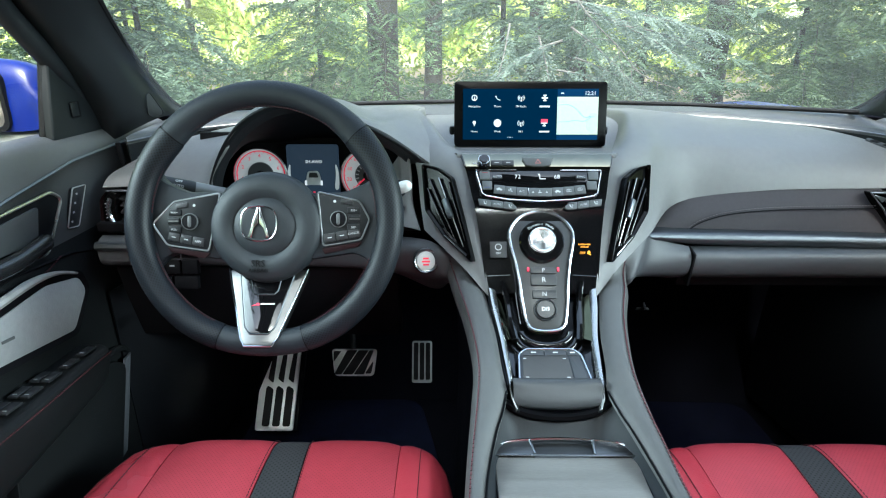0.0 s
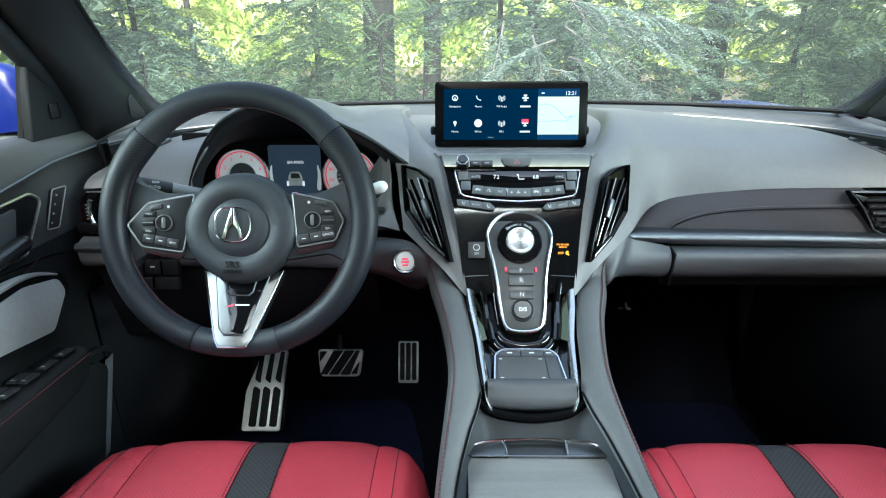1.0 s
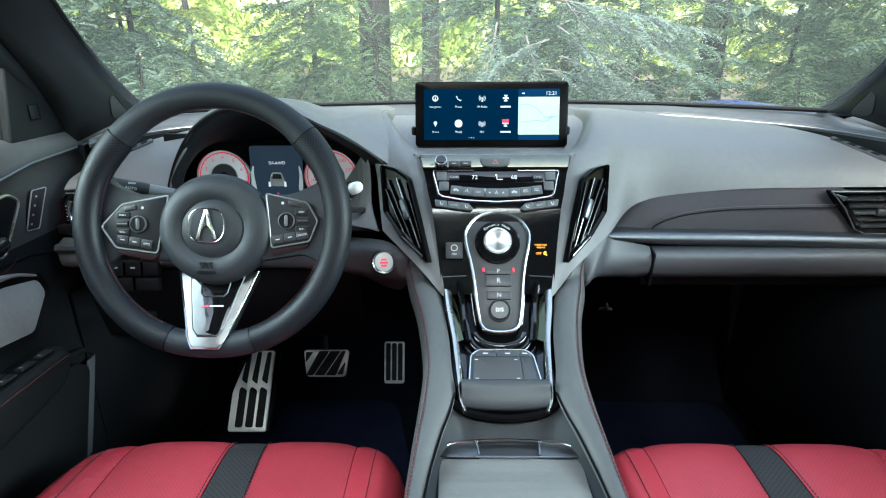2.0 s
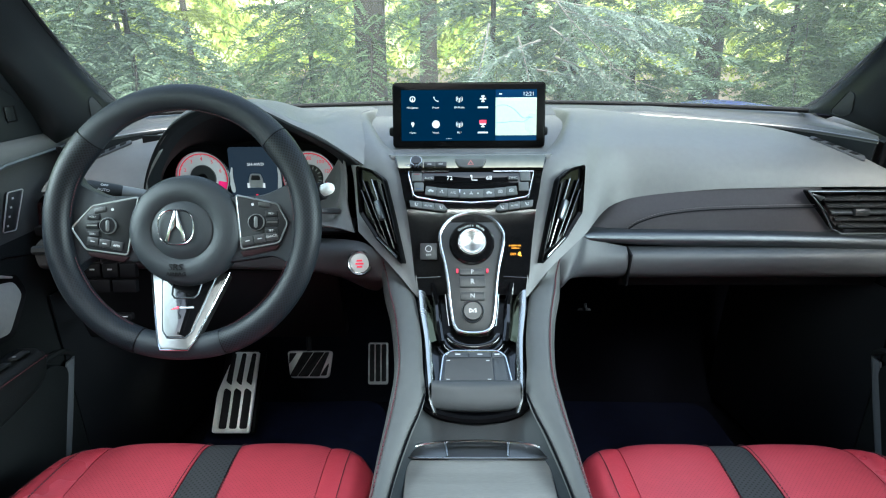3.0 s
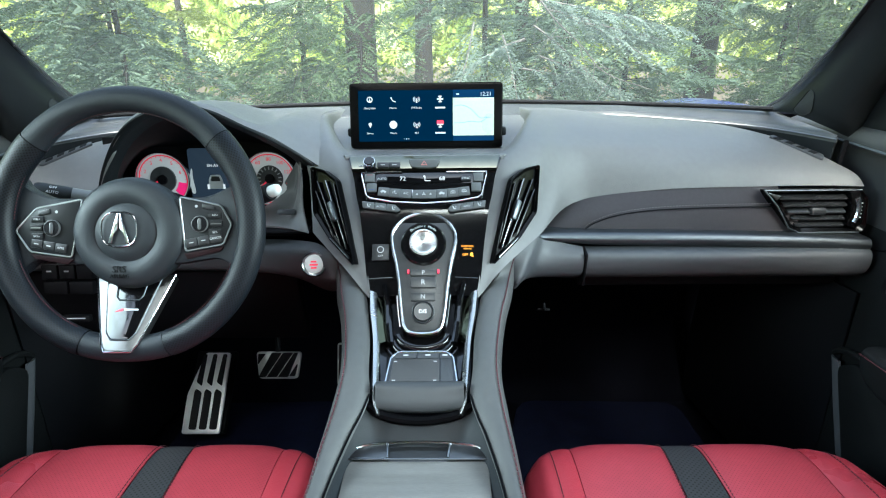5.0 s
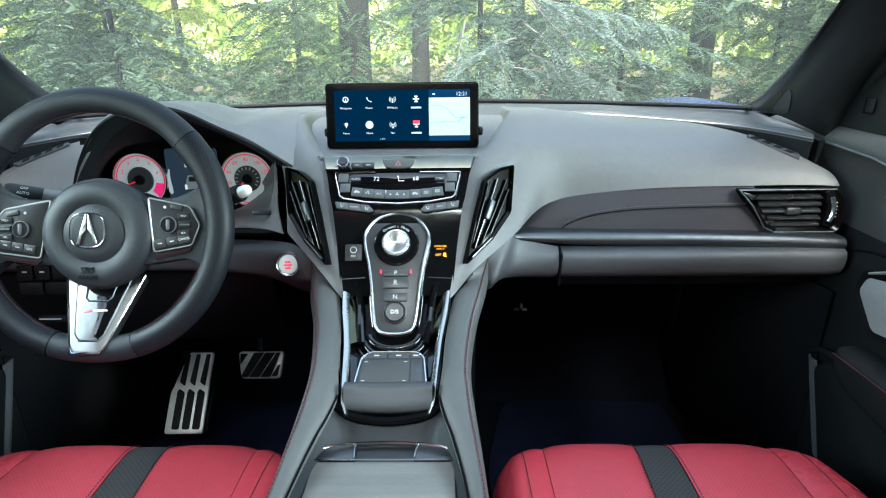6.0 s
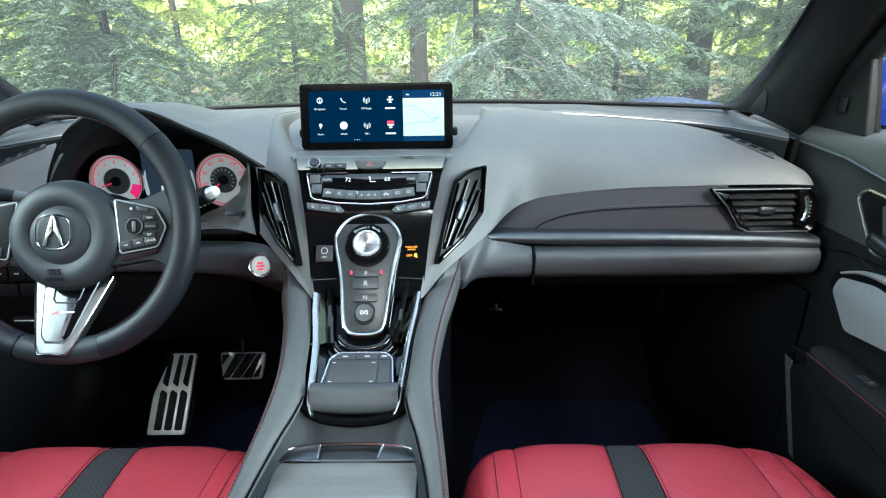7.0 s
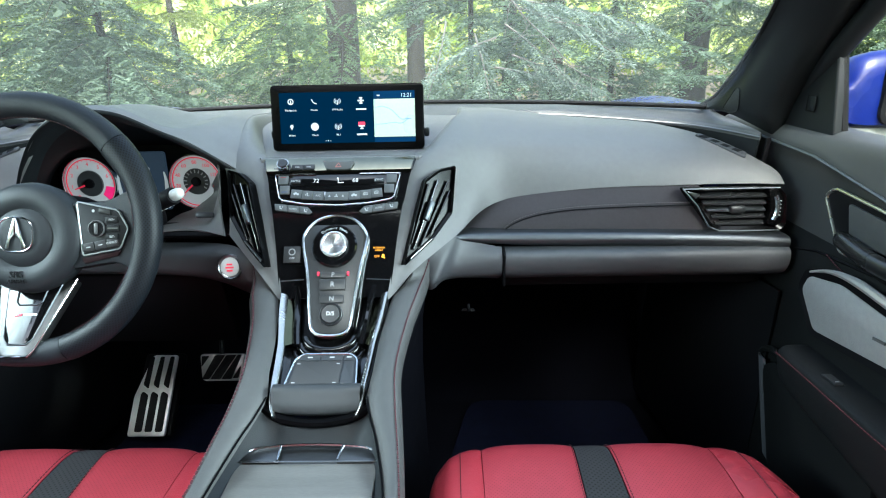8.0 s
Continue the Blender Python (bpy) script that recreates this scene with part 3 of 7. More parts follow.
LIP = [(-0.182, 0.926, 1.148), (-0.202, 0.914, 1.167), (-0.232, 0.905, 1.188), (-0.275, 0.895, 1.213), (-0.335, 0.885, 1.243), (-0.400, 0.885, 1.245), (-0.457, 0.89, 1.222), (-0.500, 0.90, 1.181), (-0.532, 0.905, 1.120), (-0.541, 0.91, 1.06)]
_top = [[(-0.205, 1.40, 1.186), (-0.207, 1.25, 1.1965), (-0.204, 1.12, 1.2052), (-0.192, 1.04, 1.1990), (-0.177, 0.965, 1.1810), (-0.172, 0.936, 1.160), (-0.172, 0.923, 1.143)],
        [(-0.234, 1.39, 1.190), (-0.236, 1.26, 1.202), (-0.236, 1.14, 1.2115), (-0.236, 1.05, 1.210), (-0.235, 0.985, 1.204), (-0.234, 0.945, 1.197), (-0.232, 0.907, 1.189)]]
for i, (x, y, z) in enumerate(LIP[3:8]):
    yb = windshield_base(x).y - 0.02
    lift = (0.002, -0.003, -0.007, -0.007, -0.007)[i]
    _top.append([(x - 0.003, yb, 1.186), (x - 0.002, 1.27, 1.197 + lift), (x - 0.002, 1.15, 1.2105 + lift), (x, 1.05, max(z - 0.010, 1.208)), (x, y + 0.05, z + 0.001), (x, y + 0.012, z + 0.005), (x, y, z)])
part("cowl_top", sheet(_top, 36, 26, 0.004), SOFT, dash, "padded hump over the gauges", 60)
_left = [[(-x, y, z) for x, y, z in st] for st in PADR[7:9]]
LPAD = [[(-0.480, 1.26, 1.185), (-0.480, 1.20, 1.195), (-0.480, 1.13, 1.205), (-0.485, 1.07, 1.207), (-0.490, 1.015, 1.205), (-0.492, 0.975, 1.200), (-0.495, 0.940, 1.190), (-0.497, 0.92, 1.184), (-0.500, 0.908, 1.172)],
        [(-0.515, 1.26, 1.170), (-0.515, 1.20, 1.178), (-0.515, 1.13, 1.184), (-0.518, 1.07, 1.183), (-0.520, 1.015, 1.177), (-0.522, 0.975, 1.168), (-0.524, 0.940, 1.156), (-0.527, 0.914, 1.140), (-0.533, 0.905, 1.120)],
        [(-0.540, 1.26, 1.163), (-0.540, 1.20, 1.172), (-0.540, 1.13, 1.177), (-0.541, 1.07, 1.174), (-0.543, 1.015, 1.162), (-0.545, 0.985, 1.150), (-0.546, 0.955, 1.130), (-0.545, 0.928, 1.100), (-0.543, 0.913, 1.066)],
        [(-0.570, 1.26, 1.162), (-0.570, 1.20, 1.170), (-0.570, 1.13, 1.174), (-0.570, 1.07, 1.170), (-0.572, 1.015, 1.154), (-0.574, 0.985, 1.138), (-0.576, 0.965, 1.120), (-0.577, 0.95, 1.107), (-0.578, 0.935, 1.094)]] + _left
part("door_side_pad", sheet(LPAD, 26, 40, 0.004), SOFT, dash, "", 60)

# deck under the windscreen, with the groove and the dark flank that carries the door's waistline on
def deck(s):
    line = [(0.10, 1.24, 1.180), (0.366, 1.231, 1.190), (0.47, 1.215, 1.184), (0.58, 1.188, 1.1765), (0.655, 1.158, 1.171), (0.700, 1.100, 1.1675), (0.722, 1.020, 1.167)]
    st, fl = [], []
    for x, y, z in line:
        drop = 0.045 if x > 0.36 else 0.006
        yb = max(windshield_base(min(x, 0.66)).y, y + 0.05)
        st.append([Vector((s * p[0], p[1], p[2])) for p in ((x, y, z - 0.010), (x + 0.002, y + 0.004, z - 0.001), (x + 0.006, y + 0.014, z + 0.003), (x + 0.015, (y + yb) / 2, z + 0.006), (min(x, 0.69) + 0.02, yb, 1.190))])
        fl.append([Vector((s * p[0], p[1], p[2])) for p in ((x, y + 0.001, z - 0.010), (x, y + 0.003, z - 0.5 * drop), (x, y + 0.006, z - drop))])
    part("deck", sheet(st, 34, 14, 0.003), DECKMAT, dash, "dark grey deck along the windscreen", 50)
    part("deck_flank", sheet(fl[1:], 30, 6, 0.003), DARK, dash, "dark flank below the deck", 50)
    g = [Vector((s * x, y - 0.003, z - 0.0045)) for x, y, z in line[1:]]
    part("waist_strip", tube(cr(g, 24), 0.0018, n=6), STRIPSAT, dash, "thin satin strip")
    part("end_cap", box(0.008, 0.006, 0.05, pose(s * 0.734, 1.014, 1.138, 8), 0.002), BLACK, dash)


deck(1), deck(-1)
# low ledge between the wings, under and behind the display
part("ledge", sheet([[(x, 1.42, 1.188), (x, 1.25, 1.184), (x, 1.12, 1.182), (x * 0.93, 1.03, 1.157), (x * 0.74, 0.94, 1.158), (x * 0.68, 0.921, 1.161), (x * 0.68, 0.917, 1.150)] for x in (-0.19, -0.1, 0, 0.1, 0.19)], 14, 26, 0.004), SOFT, dash, "", 50)
# speaker slots on the driver's pad top
for s in (-1, 1):
    v = thing("demister_vent", (s * 0.66, 1.04, 1.14), "black slotted side demister grille in the dashboard", "air vent", "side demister vents")
    a, b = Vector((s * 0.629, 1.064, 1.161)), Vector((s * 0.693, 1.006, 1.1335))
    d = (b - a).normalized()
    up = Vector((0, -0.25, 0.97))
    m = Matrix.Translation((a + b) / 2) @ Matrix((d, up.cross(d).normalized(), d.cross(up.cross(d)).normalized())).transposed().to_4x4()
    part("grille_base", prism(rpoly([(-0.046, -0.005), (0.052, -0.010), (0.046, 0.009), (-0.044, 0.007)], 0.005), 0.004, m, 0.0015), GLOVE, v)
    for k in range(4):
        part("slot", prism([(-0.008, -0.0055), (0.004, -0.0055), (0.0085, 0.0055), (-0.004, 0.0050)], 0.002, m @ pose(-0.030 + k * 0.020, 0, 0.0025), 0.0004), BLACK, v)

# ---- passenger's side: insert, trim strip, glove box ----
ins = thing("dash_insert", (0.45, 0.94, 1.05), "dark suede dashboard insert with a curved stitched seam", "trim panel", kind="structure")
_st = []
for x, zt in ((0.200, 1.032), (0.225, 1.054), (0.258, 1.070), (0.30, 1.0805), (0.40, 1.0905), (0.50, 1.094), (0.575, 1.0945), (0.60, 1.0945)):
    zb = 1.022
    _st.append([(x + (0.04 if x > 0.59 else 0) * (1 - u), 0.958 - 0.028 * (1 - u) - 0.006 * math.sin(math.pi * u), zb + (zt - zb) * u) for u in (0, 0.3, 0.6, 1)])
part("suede_panel", sheet(_st, 40, 12, 0.004), INSERT, ins)
_seam = cr([(0.262, 0.9285, 1.025), (0.285, 0.9295, 1.043), (0.33, 0.933, 1.057), (0.40, 0.934, 1.065), (0.50, 0.9345, 1.068), (0.585, 0.9345, 1.069)], 60)
part("seam", tube([p + Vector((0, -0.001, -0.003)) for p in _seam], 0.0012, n=5), BLACK, ins)
part("stitching", stitches([p + Vector((0, -0.0015, 0.002)) for p in _seam], 0.0005, 0.0035, 0.0015), material("grey_thread", (0.075, 0.065, 0.07), 0.7), ins, "grey stitching")
strip = thing("dash_trim_strip", (0.45, 0.90, 1.01), "satin dark metal trim strip across the dashboard", "trim strip", kind="structure")
_st = []
for x, y, z, h in ((0.186, 0.886, 1.031, 0.004), (0.205, 0.893, 1.026, 0.009), (0.30, 0.902, 1.019, 0.013), (0.48, 0.904, 1.015, 0.014), (0.64, 0.900, 1.011, 0.014), (0.735, 0.895, 1.008, 0.013)):
    _st.append([(x, y + 0.04, z + h * 0.75), (x, y + 0.008, z + h * 0.85), (x, y, z + h * 0.4), (x, y - 0.001, z - h * 0.2), (x, y + 0.006, z - h * 0.8), (x, y + 0.03, z - h)])
part("strip", sheet(_st, 30, 16, 0.003), STRIPMET, strip, "", 60)

glove = thing("glove_box", (0.48, 0.89, 0.98), "dark grey padded glove box door under the trim strip", "glove box")
_st = [[(x, 0.915 - 0.01 * u0, 1.004), (x, 0.893 - 0.01 * u0, 1.001), (x, 0.886 - 0.008 * u0, 0.990), (x, 0.888, 0.972), (x, 0.900, 0.955), (x, 0.935, 0.940), (x, 1.02, 0.93)]
       for x, u0 in ((0.268, 0), (0.30, 0), (0.45, 0.2), (0.6, 0.2), (0.735, 0))]
part("door", sheet(_st, 24, 24, 0.004), GLOVE, glove, "padded grey door", 60)
part("shut_line", box(0.004, 0.05, 0.062, pose(0.2655, 0.910, 0.975, 10), 0.001), BLACK, glove)
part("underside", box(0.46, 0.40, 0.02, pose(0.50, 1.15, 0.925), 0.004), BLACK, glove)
# the panel beside the console below the wing
part("knee_panel", sheet([[(0.135, 0.845, 1.008), (0.135, 0.850, 1.000), (0.135, 0.852, 0.988), (0.132, 0.852, 0.972), (0.13, 0.865, 0.955)],
                          [(0.180, 0.882, 1.034), (0.168, 0.862, 1.012), (0.158, 0.846, 0.990), (0.150, 0.838, 0.972), (0.146, 0.85, 0.955)],
                          [(0.205, 0.895, 1.022), (0.195, 0.880, 1.002), (0.185, 0.872, 0.980), (0.178, 0.88, 0.962), (0.176, 0.91, 0.950)],
                          [(0.262, 0.902, 1.008), (0.262, 0.886, 0.996), (0.262, 0.886, 0.976), (0.262, 0.90, 0.955), (0.26, 0.95, 0.930)]], 16, 18, 0.004), GLOVE, dash, "", 60)
# foot-well hook
hk = thing("bag_hook", (0.205, 0.92, 0.885), "small black folding bag hook", "hook")
part("plate", prism(rpoly([(-0.013, -0.003), (0.013, -0.003), (0.010, 0.002), (-0.010, 0.002)], 0.002), 0.003, pose(0.206, 0.925, 0.881, 70), 0.001), BLACK, hk)
part("hook", tube(cr([(0.206, 0.922, 0.893), (0.206, 0.917, 0.889), (0.206, 0.917, 0.885), (0.206, 0.92, 0.883)], 10), 0.0028, n=8), BLACK, hk)

# ---- driver's side: gauge binnacle ----
bin_ = thing("instrument_binnacle", (-0.38, 0.95, 1.1), "hooded instrument binnacle with two round gauges and a display", "instrument cluster")
_lip = cr(LIP, 48)
_in1 = cr([(-0.210, 0.950, 1.135), (-0.222, 0.945, 1.152), (-0.245, 0.935, 1.172), (-0.283, 0.925, 1.196), (-0.338, 0.915, 1.222), (-0.398, 0.915, 1.224), (-0.447, 0.92, 1.205), (-0.491, 0.93, 1.168), (-0.522, 0.935, 1.115), (-0.531, 0.94, 1.06)], 48)
_in2 = cr([(-0.212, 0.960, 1.130), (-0.224, 0.965, 1.146), (-0.247, 0.97, 1.164), (-0.285, 0.98, 1.186), (-0.338, 0.99, 1.198), (-0.398, 0.99, 1.198), (-0.447, 0.99, 1.186), (-0.503, 0.99, 1.160), (-0.545, 0.99, 1.110), (-0.552, 0.99, 1.05)], 48)
_back = cr([(-0.222, 1.03, 1.115), (-0.230, 1.03, 1.13), (-0.250, 1.035, 1.145), (-0.288, 1.04, 1.16), (-0.338, 1.045, 1.165), (-0.398, 1.045, 1.165), (-0.447, 1.045, 1.158), (-0.520, 1.045, 1.152), (-0.575, 1.045, 1.10), (-0.58, 1.045, 1.04)], 48)
part("hood_lip", grid([_lip, [p + Vector((0, -0.004, -0.004)) for p in _lip], [a.lerp(b, 0.5) for a, b in zip(_lip, _in1)], _in1]), DARK, bin_, "dark hood lip", 60)
part("hood_inside", grid([_in1, _in2, _back]), BLACK, bin_, "black inner hood")
part("gauge_panel", box(0.42, 0.012, 0.16, pose(-0.395, 1.052, 1.095, -6), 0.004), BLACK, bin_)
_gm = pose(0, 0, 0, 90)


def gauge(x, marks, needle_deg, red_zone):
    g = pose(x, 1.034, 1.099, 86)
    d = part("dial", lathe([(0.0, 0.0), (0.0475, 0.0), (0.0475, 0.003), (0.046, 0.004), (0.0, 0.004)], g, 48), DIALFACE, bin_, "silver dial ringed in red")
    part("dial_rim", lathe([(0.0475, 0.0), (0.051, 0.0), (0.051, 0.008), (0.049, 0.009), (0.0475, 0.004)], g, 48), CHROME, d)
    part("red_ring", lathe([(0.0435, 0.004), (0.0455, 0.004), (0.0455, 0.0046), (0.0435, 0.0046)], g, 48), REDL, d)
    part("centre_disc", lathe([(0.0, 0.004), (0.0245, 0.004), (0.0235, 0.0065), (0.0, 0.0065)], g, 36), DIALGREY, d)
    for a, txt in marks:
        r = 0.0355
        writing(txt, 0.0095, g @ pose(r * math.cos(radians(a)), r * math.sin(radians(a)), 0.0043), REDL, d, "numeral")
    for k in range(25):
        a = radians(225 - k * 270 / 24)
        part("tick", box(0.003, 0.0007, 0.0006, g @ pose(0.0425 * math.cos(a), 0.0425 * math.sin(a), 0.0044, 0, 0, math.degrees(a)), 0), REDL, d)
    if red_zone:
        pts = [(0.045 * math.cos(radians(a)), 0.045 * math.sin(radians(a))) for a in range(-45, -9, 5)] + [(0.029 * math.cos(radians(a)), 0.029 * math.sin(radians(a))) for a in range(-10, -46, -5)]
        part("red_zone", prism(pts, 0.0008, g, 0, 0.0042), MAGENTA, d)
    a = radians(needle_deg)
    part("needle", prism([(-0.008, -0.0018), (0.030, -0.0009), (0.030, 0.0009), (-0.008, 0.0018)], 0.0015, g @ pose(0, 0, 0.008, 0, 0, needle_deg), 0.0004), REDL, d, "red needle")
    part("needle_cap", lathe([(0.0, 0.0065), (0.009, 0.0065), (0.008, 0.010), (0.0, 0.011)], g, 24), BLACK, d)
    return g


gauge(-0.490, ((225, "0"), (190, "1"), (155, "2"), (122, "3"), (90, "4"), (57, "5"), (22, "6")), 200, True)
_g = gauge(-0.2915, ((222, "0"), (192, "20"), (160, "40"), (125, "60"), (90, "80"), (55, "100"), (20, "120"), (-12, "140")), 222, False)
for k in range(13):
    a = radians(215 - k * 250 / 12)
    part("inner_mark", box(0.0055, 0.0022, 0.0005, _g @ pose(0.0195 * math.cos(a), 0.0195 * math.sin(a), 0.0068, 0, 0, math.degrees(a)), 0), PRINT, bin_)
ds_ = part("centre_display", prism(rrect(0.096, 0.108, 0.006), 0.004, pose(-0.393, 1.036, 1.101, 86), 0.001), SCREENDARK, bin_, "dark blue display")
_d = pose(-0.393, 1.031, 1.101, 86)
writing("SH-AWD", 0.0078, _d @ pose(0.002, 0.023, 0), ICON, ds_)
# drive-system picture: a small pale car from behind
part("car_picture", join(prism(rpoly([(-0.014, -0.020), (0.014, -0.020), (0.013, -0.004), (0.009, 0.006), (-0.009, 0.006), (-0.013, -0.004)], 0.003), 0.0004, _d, 0)), PRINT, ds_)
part("car_window", prism(rpoly([(-0.009, -0.006), (0.009, -0.006), (0.007, 0.003), (-0.007, 0.003)], 0.002), 0.0006, _d, 0), DBUTTON, ds_)
for sx in (-1, 1):
    part("car_wheel", box(0.004, 0.009, 0.0006, _d @ pose(sx * 0.0145, -0.016, 0.0003), 0), ICON, ds_)
    part("side_scale", prism(cr([(sx * 0.0440, 0.016), (sx * 0.0475, 0.0), (sx * 0.0465, -0.026), (sx * 0.0395, -0.026), (sx * 0.0420, 0.0), (sx * 0.0415, 0.016)], 18, True), 0.0005, _d, 0), DIALFACE, ds_)
part("gear_letter", box(0.004, 0.004, 0.0005, _d @ pose(0.0, -0.034, 0.0002), 0), REDL, ds_)
# grey surround to the right of and below the dials, with the trip buttons
part("surround", sheet([[(-0.212, 0.9445, 1.156), (-0.2065, 0.926, 1.123), (-0.2035, 0.906, 1.083), (-0.189, 0.8735, 1.0445)],
                        [(-0.226, 0.990, 1.150), (-0.222, 0.965, 1.108), (-0.222, 0.925, 1.074), (-0.222, 0.888, 1.048)],
                        [(-0.240, 1.024, 1.128), (-0.238, 1.020, 1.082), (-0.246, 0.985, 1.058), (-0.258, 0.892, 1.052)],
                        [(-0.300, 1.032, 1.044), (-0.310, 1.020, 1.046), (-0.310, 0.970, 1.052), (-0.310, 0.890, 1.050)]], 22, 20, 0.003), SOFT, bin_, "grey gauge surround", 60)
_tp = pose(-0.230, 0.908, 1.070, 62)
part("trip_button", prism(rrect(0.030, 0.009, 0.003), 0.003, _tp @ pose(0, 0, 0.002), 0.001), DBUTTON, bin_)
part("column_cover", join(box(0.15, 0.20, 0.085, pose(-0.386, 0.86, 1.065, -14), 0.03, 4)), BLACK, bin_, "black column shroud")
part("lower_trim", sheet([[(x, 0.93, 1.052), (x, 0.895, 1.048), (x, 0.89, 1.038), (x, 0.93, 1.03)] for x in (-0.59, -0.45, -0.3, -0.19)], 14, 10, 0.003), BLACK, bin_)

# ---- knee panels under the column, start button ----
kp = thing("driver_knee_panel", (-0.4, 0.88, 0.97), "dark grey knee panel under the steering column", "trim panel", kind="structure")
part("panel", sheet([[(-0.135, 0.845, 1.008), (-0.135, 0.850, 1.000), (-0.135, 0.852, 0.988), (-0.132, 0.852, 0.972), (-0.13, 0.865, 0.955)],
                     [(-0.158, 0.862, 1.022), (-0.156, 0.850, 1.008), (-0.152, 0.846, 0.987), (-0.148, 0.848, 0.972), (-0.142, 0.865, 0.955)],
                     [(-0.190, 0.880, 1.028), (-0.190, 0.864, 1.016), (-0.186, 0.860, 0.994), (-0.178, 0.862, 0.966), (-0.17, 0.90, 0.93)],
                     [(-0.270, 0.905, 1.024), (-0.270, 0.884, 1.014), (-0.270, 0.880, 0.994), (-0.270, 0.885, 0.972), (-0.27, 0.93, 0.955)],
                     [(-0.45, 0.915, 1.020), (-0.45, 0.896, 1.012), (-0.45, 0.892, 0.992), (-0.45, 0.90, 0.972), (-0.45, 0.94, 0.955)],
                     [(-0.735, 0.915, 1.020), (-0.735, 0.896, 1.012), (-0.735, 0.892, 0.992), (-0.735, 0.90, 0.972), (-0.735, 0.94, 0.955)]], 30, 20, 0.004), GLOVE, kp, "", 60)
part("groove", box(0.56, 0.03, 0.016, pose(-0.46, 0.925, 1.035), 0.003), BLACK, kp)
part("trim_strip", tube([(-0.735, 0.893, 1.008), (-0.62, 0.888, 1.008), (-0.585, 0.885, 1.007)], 0.008, n=8), GREYMET, kp, "satin trim strip")
part("lower_panel", box(0.50, 0.03, 0.16, pose(-0.48, 0.955, 0.885, 14), 0.006), BLACK, kp)
sb = thing("start_button", (-0.184, 0.86, 0.997), "round silver engine start button with a red centre", "button")
_s = pose(-0.1790, 0.8550, 0.9985, 72, 0, 4)
part("bezel", lathe([(0.0, -0.004), (0.0205, -0.004), (0.0205, 0.003), (0.0185, 0.0055), (0.0165, 0.004), (0.0, 0.004)], _s, 36), DCHROME, sb, "chrome ring")
part("cap", lathe([(0.0, 0.0035), (0.0155, 0.0035), (0.0145, 0.006), (0.0, 0.0068)], _s, 32), PLASTICW, sb, "pale silver cap")
for k, (u, w) in enumerate(((0.004, 0.009), (-0.001, 0.013), (-0.006, 0.009))):
    part("mark", box(w, 0.0028, 0.0005, _s @ pose(0, u, 0.0069), 0), REDL, sb)
# ---- switch block left of the column ----
swb = thing("switch_block", (-0.6, 0.90, 0.97), "block of small black push switches under the dashboard", "switch panel")
_b = pose(-0.607, 0.893, 0.975, 78)
for r in range(2):
    for c in range(3):
        b_ = part("switch", box(0.027, 0.024, 0.012, _b @ pose(-0.033 + c * 0.030, 0.024 - r * 0.027, 0.0), 0.0015), BLACK, swb)
        if c < 2:
            part("symbol", box(0.008, 0.0025, 0.0004, _b @ pose(-0.033 + c * 0.030, 0.026 - r * 0.027, 0.0062), 0), GREENL if (r, c) == (0, 1) else PRINT, b_)
for c in range(2):
    part("switch", box(0.040, 0.022, 0.012, _b @ pose(-0.025 + c * 0.044, -0.030, 0.0), 0.0015), BLACK, swb)
part("bonnet_release", box(0.05, 0.012, 0.012, _b @ pose(0, -0.085, -0.004), 0.003), BLACK, swb)
part("release_mark", box(0.038, 0.0018, 0.0008, _b @ pose(0, -0.084, 0.0025), 0), PRINT, swb)

# ---- centre display ----
disp = thing("centre_display", (0, 1.02, 1.16), "wide tablet-like centre display with a lit blue menu and a map", "display")
SC = pose(0.0, 1.0165, 1.213, 78)
part("housing", prism(rrect(0.264, 0.109, 0.006), 0.016, SC @ pose(0, -0.0010, -0.014), 0.0012), BEZEL, disp, "glossy black housing")
part("rim", frame_ring(rrect(0.266, 0.111, 0.007), rrect(0.261, 0.106, 0.005), 0.016, SC @ pose(0, -0.0010, -0.0145)), BEZEL, disp)
part("foot", box(0.258, 0.04, 0.012, pose(0, 1.045, 1.157), 0.004), DARK, disp)
for s in (-1, 1):
    part("side_lug", box(0.010, 0.014, 0.016, pose(s * 0.1365, 1.032, 1.182), 0.004), DARK, disp)
scr = part("menu_screen", prism([(-0.118, -0.045), (0.046, -0.045), (0.046, 0.042), (-0.118, 0.042)], 0.0006, SC, 0, 0.0022), SCREENBLUE, disp, "dark blue menu screen")
mp_ = part("map_screen", prism([(0.0465, -0.036), (0.118, -0.036), (0.118, 0.0285), (0.0465, 0.0285)], 0.0006, SC, 0, 0.0022), SCREENMAP, disp, "pale green map screen")
part("header", prism([(0.0465, 0.0287), (0.118, 0.0287), (0.118, 0.042), (0.0465, 0.042)], 0.0006, SC, 0, 0.0022), SCREENTOP, disp)
part("footer", prism([(0.0465, -0.045), (0.118, -0.045), (0.118, -0.0362), (0.0465, -0.0362)], 0.0006, SC, 0, 0.0022), SCREENTOP, disp)
SI = SC @ pose(0, 0, 0.0029)
writing("12:21", 0.0092, SI @ pose(0.1035, 0.0342, 0), ICON, disp, "clock")
part("signal_mark", box(0.005, 0.002, 0.0003, SI @ pose(0.055, 0.0345, 0), 0), ICON, disp)
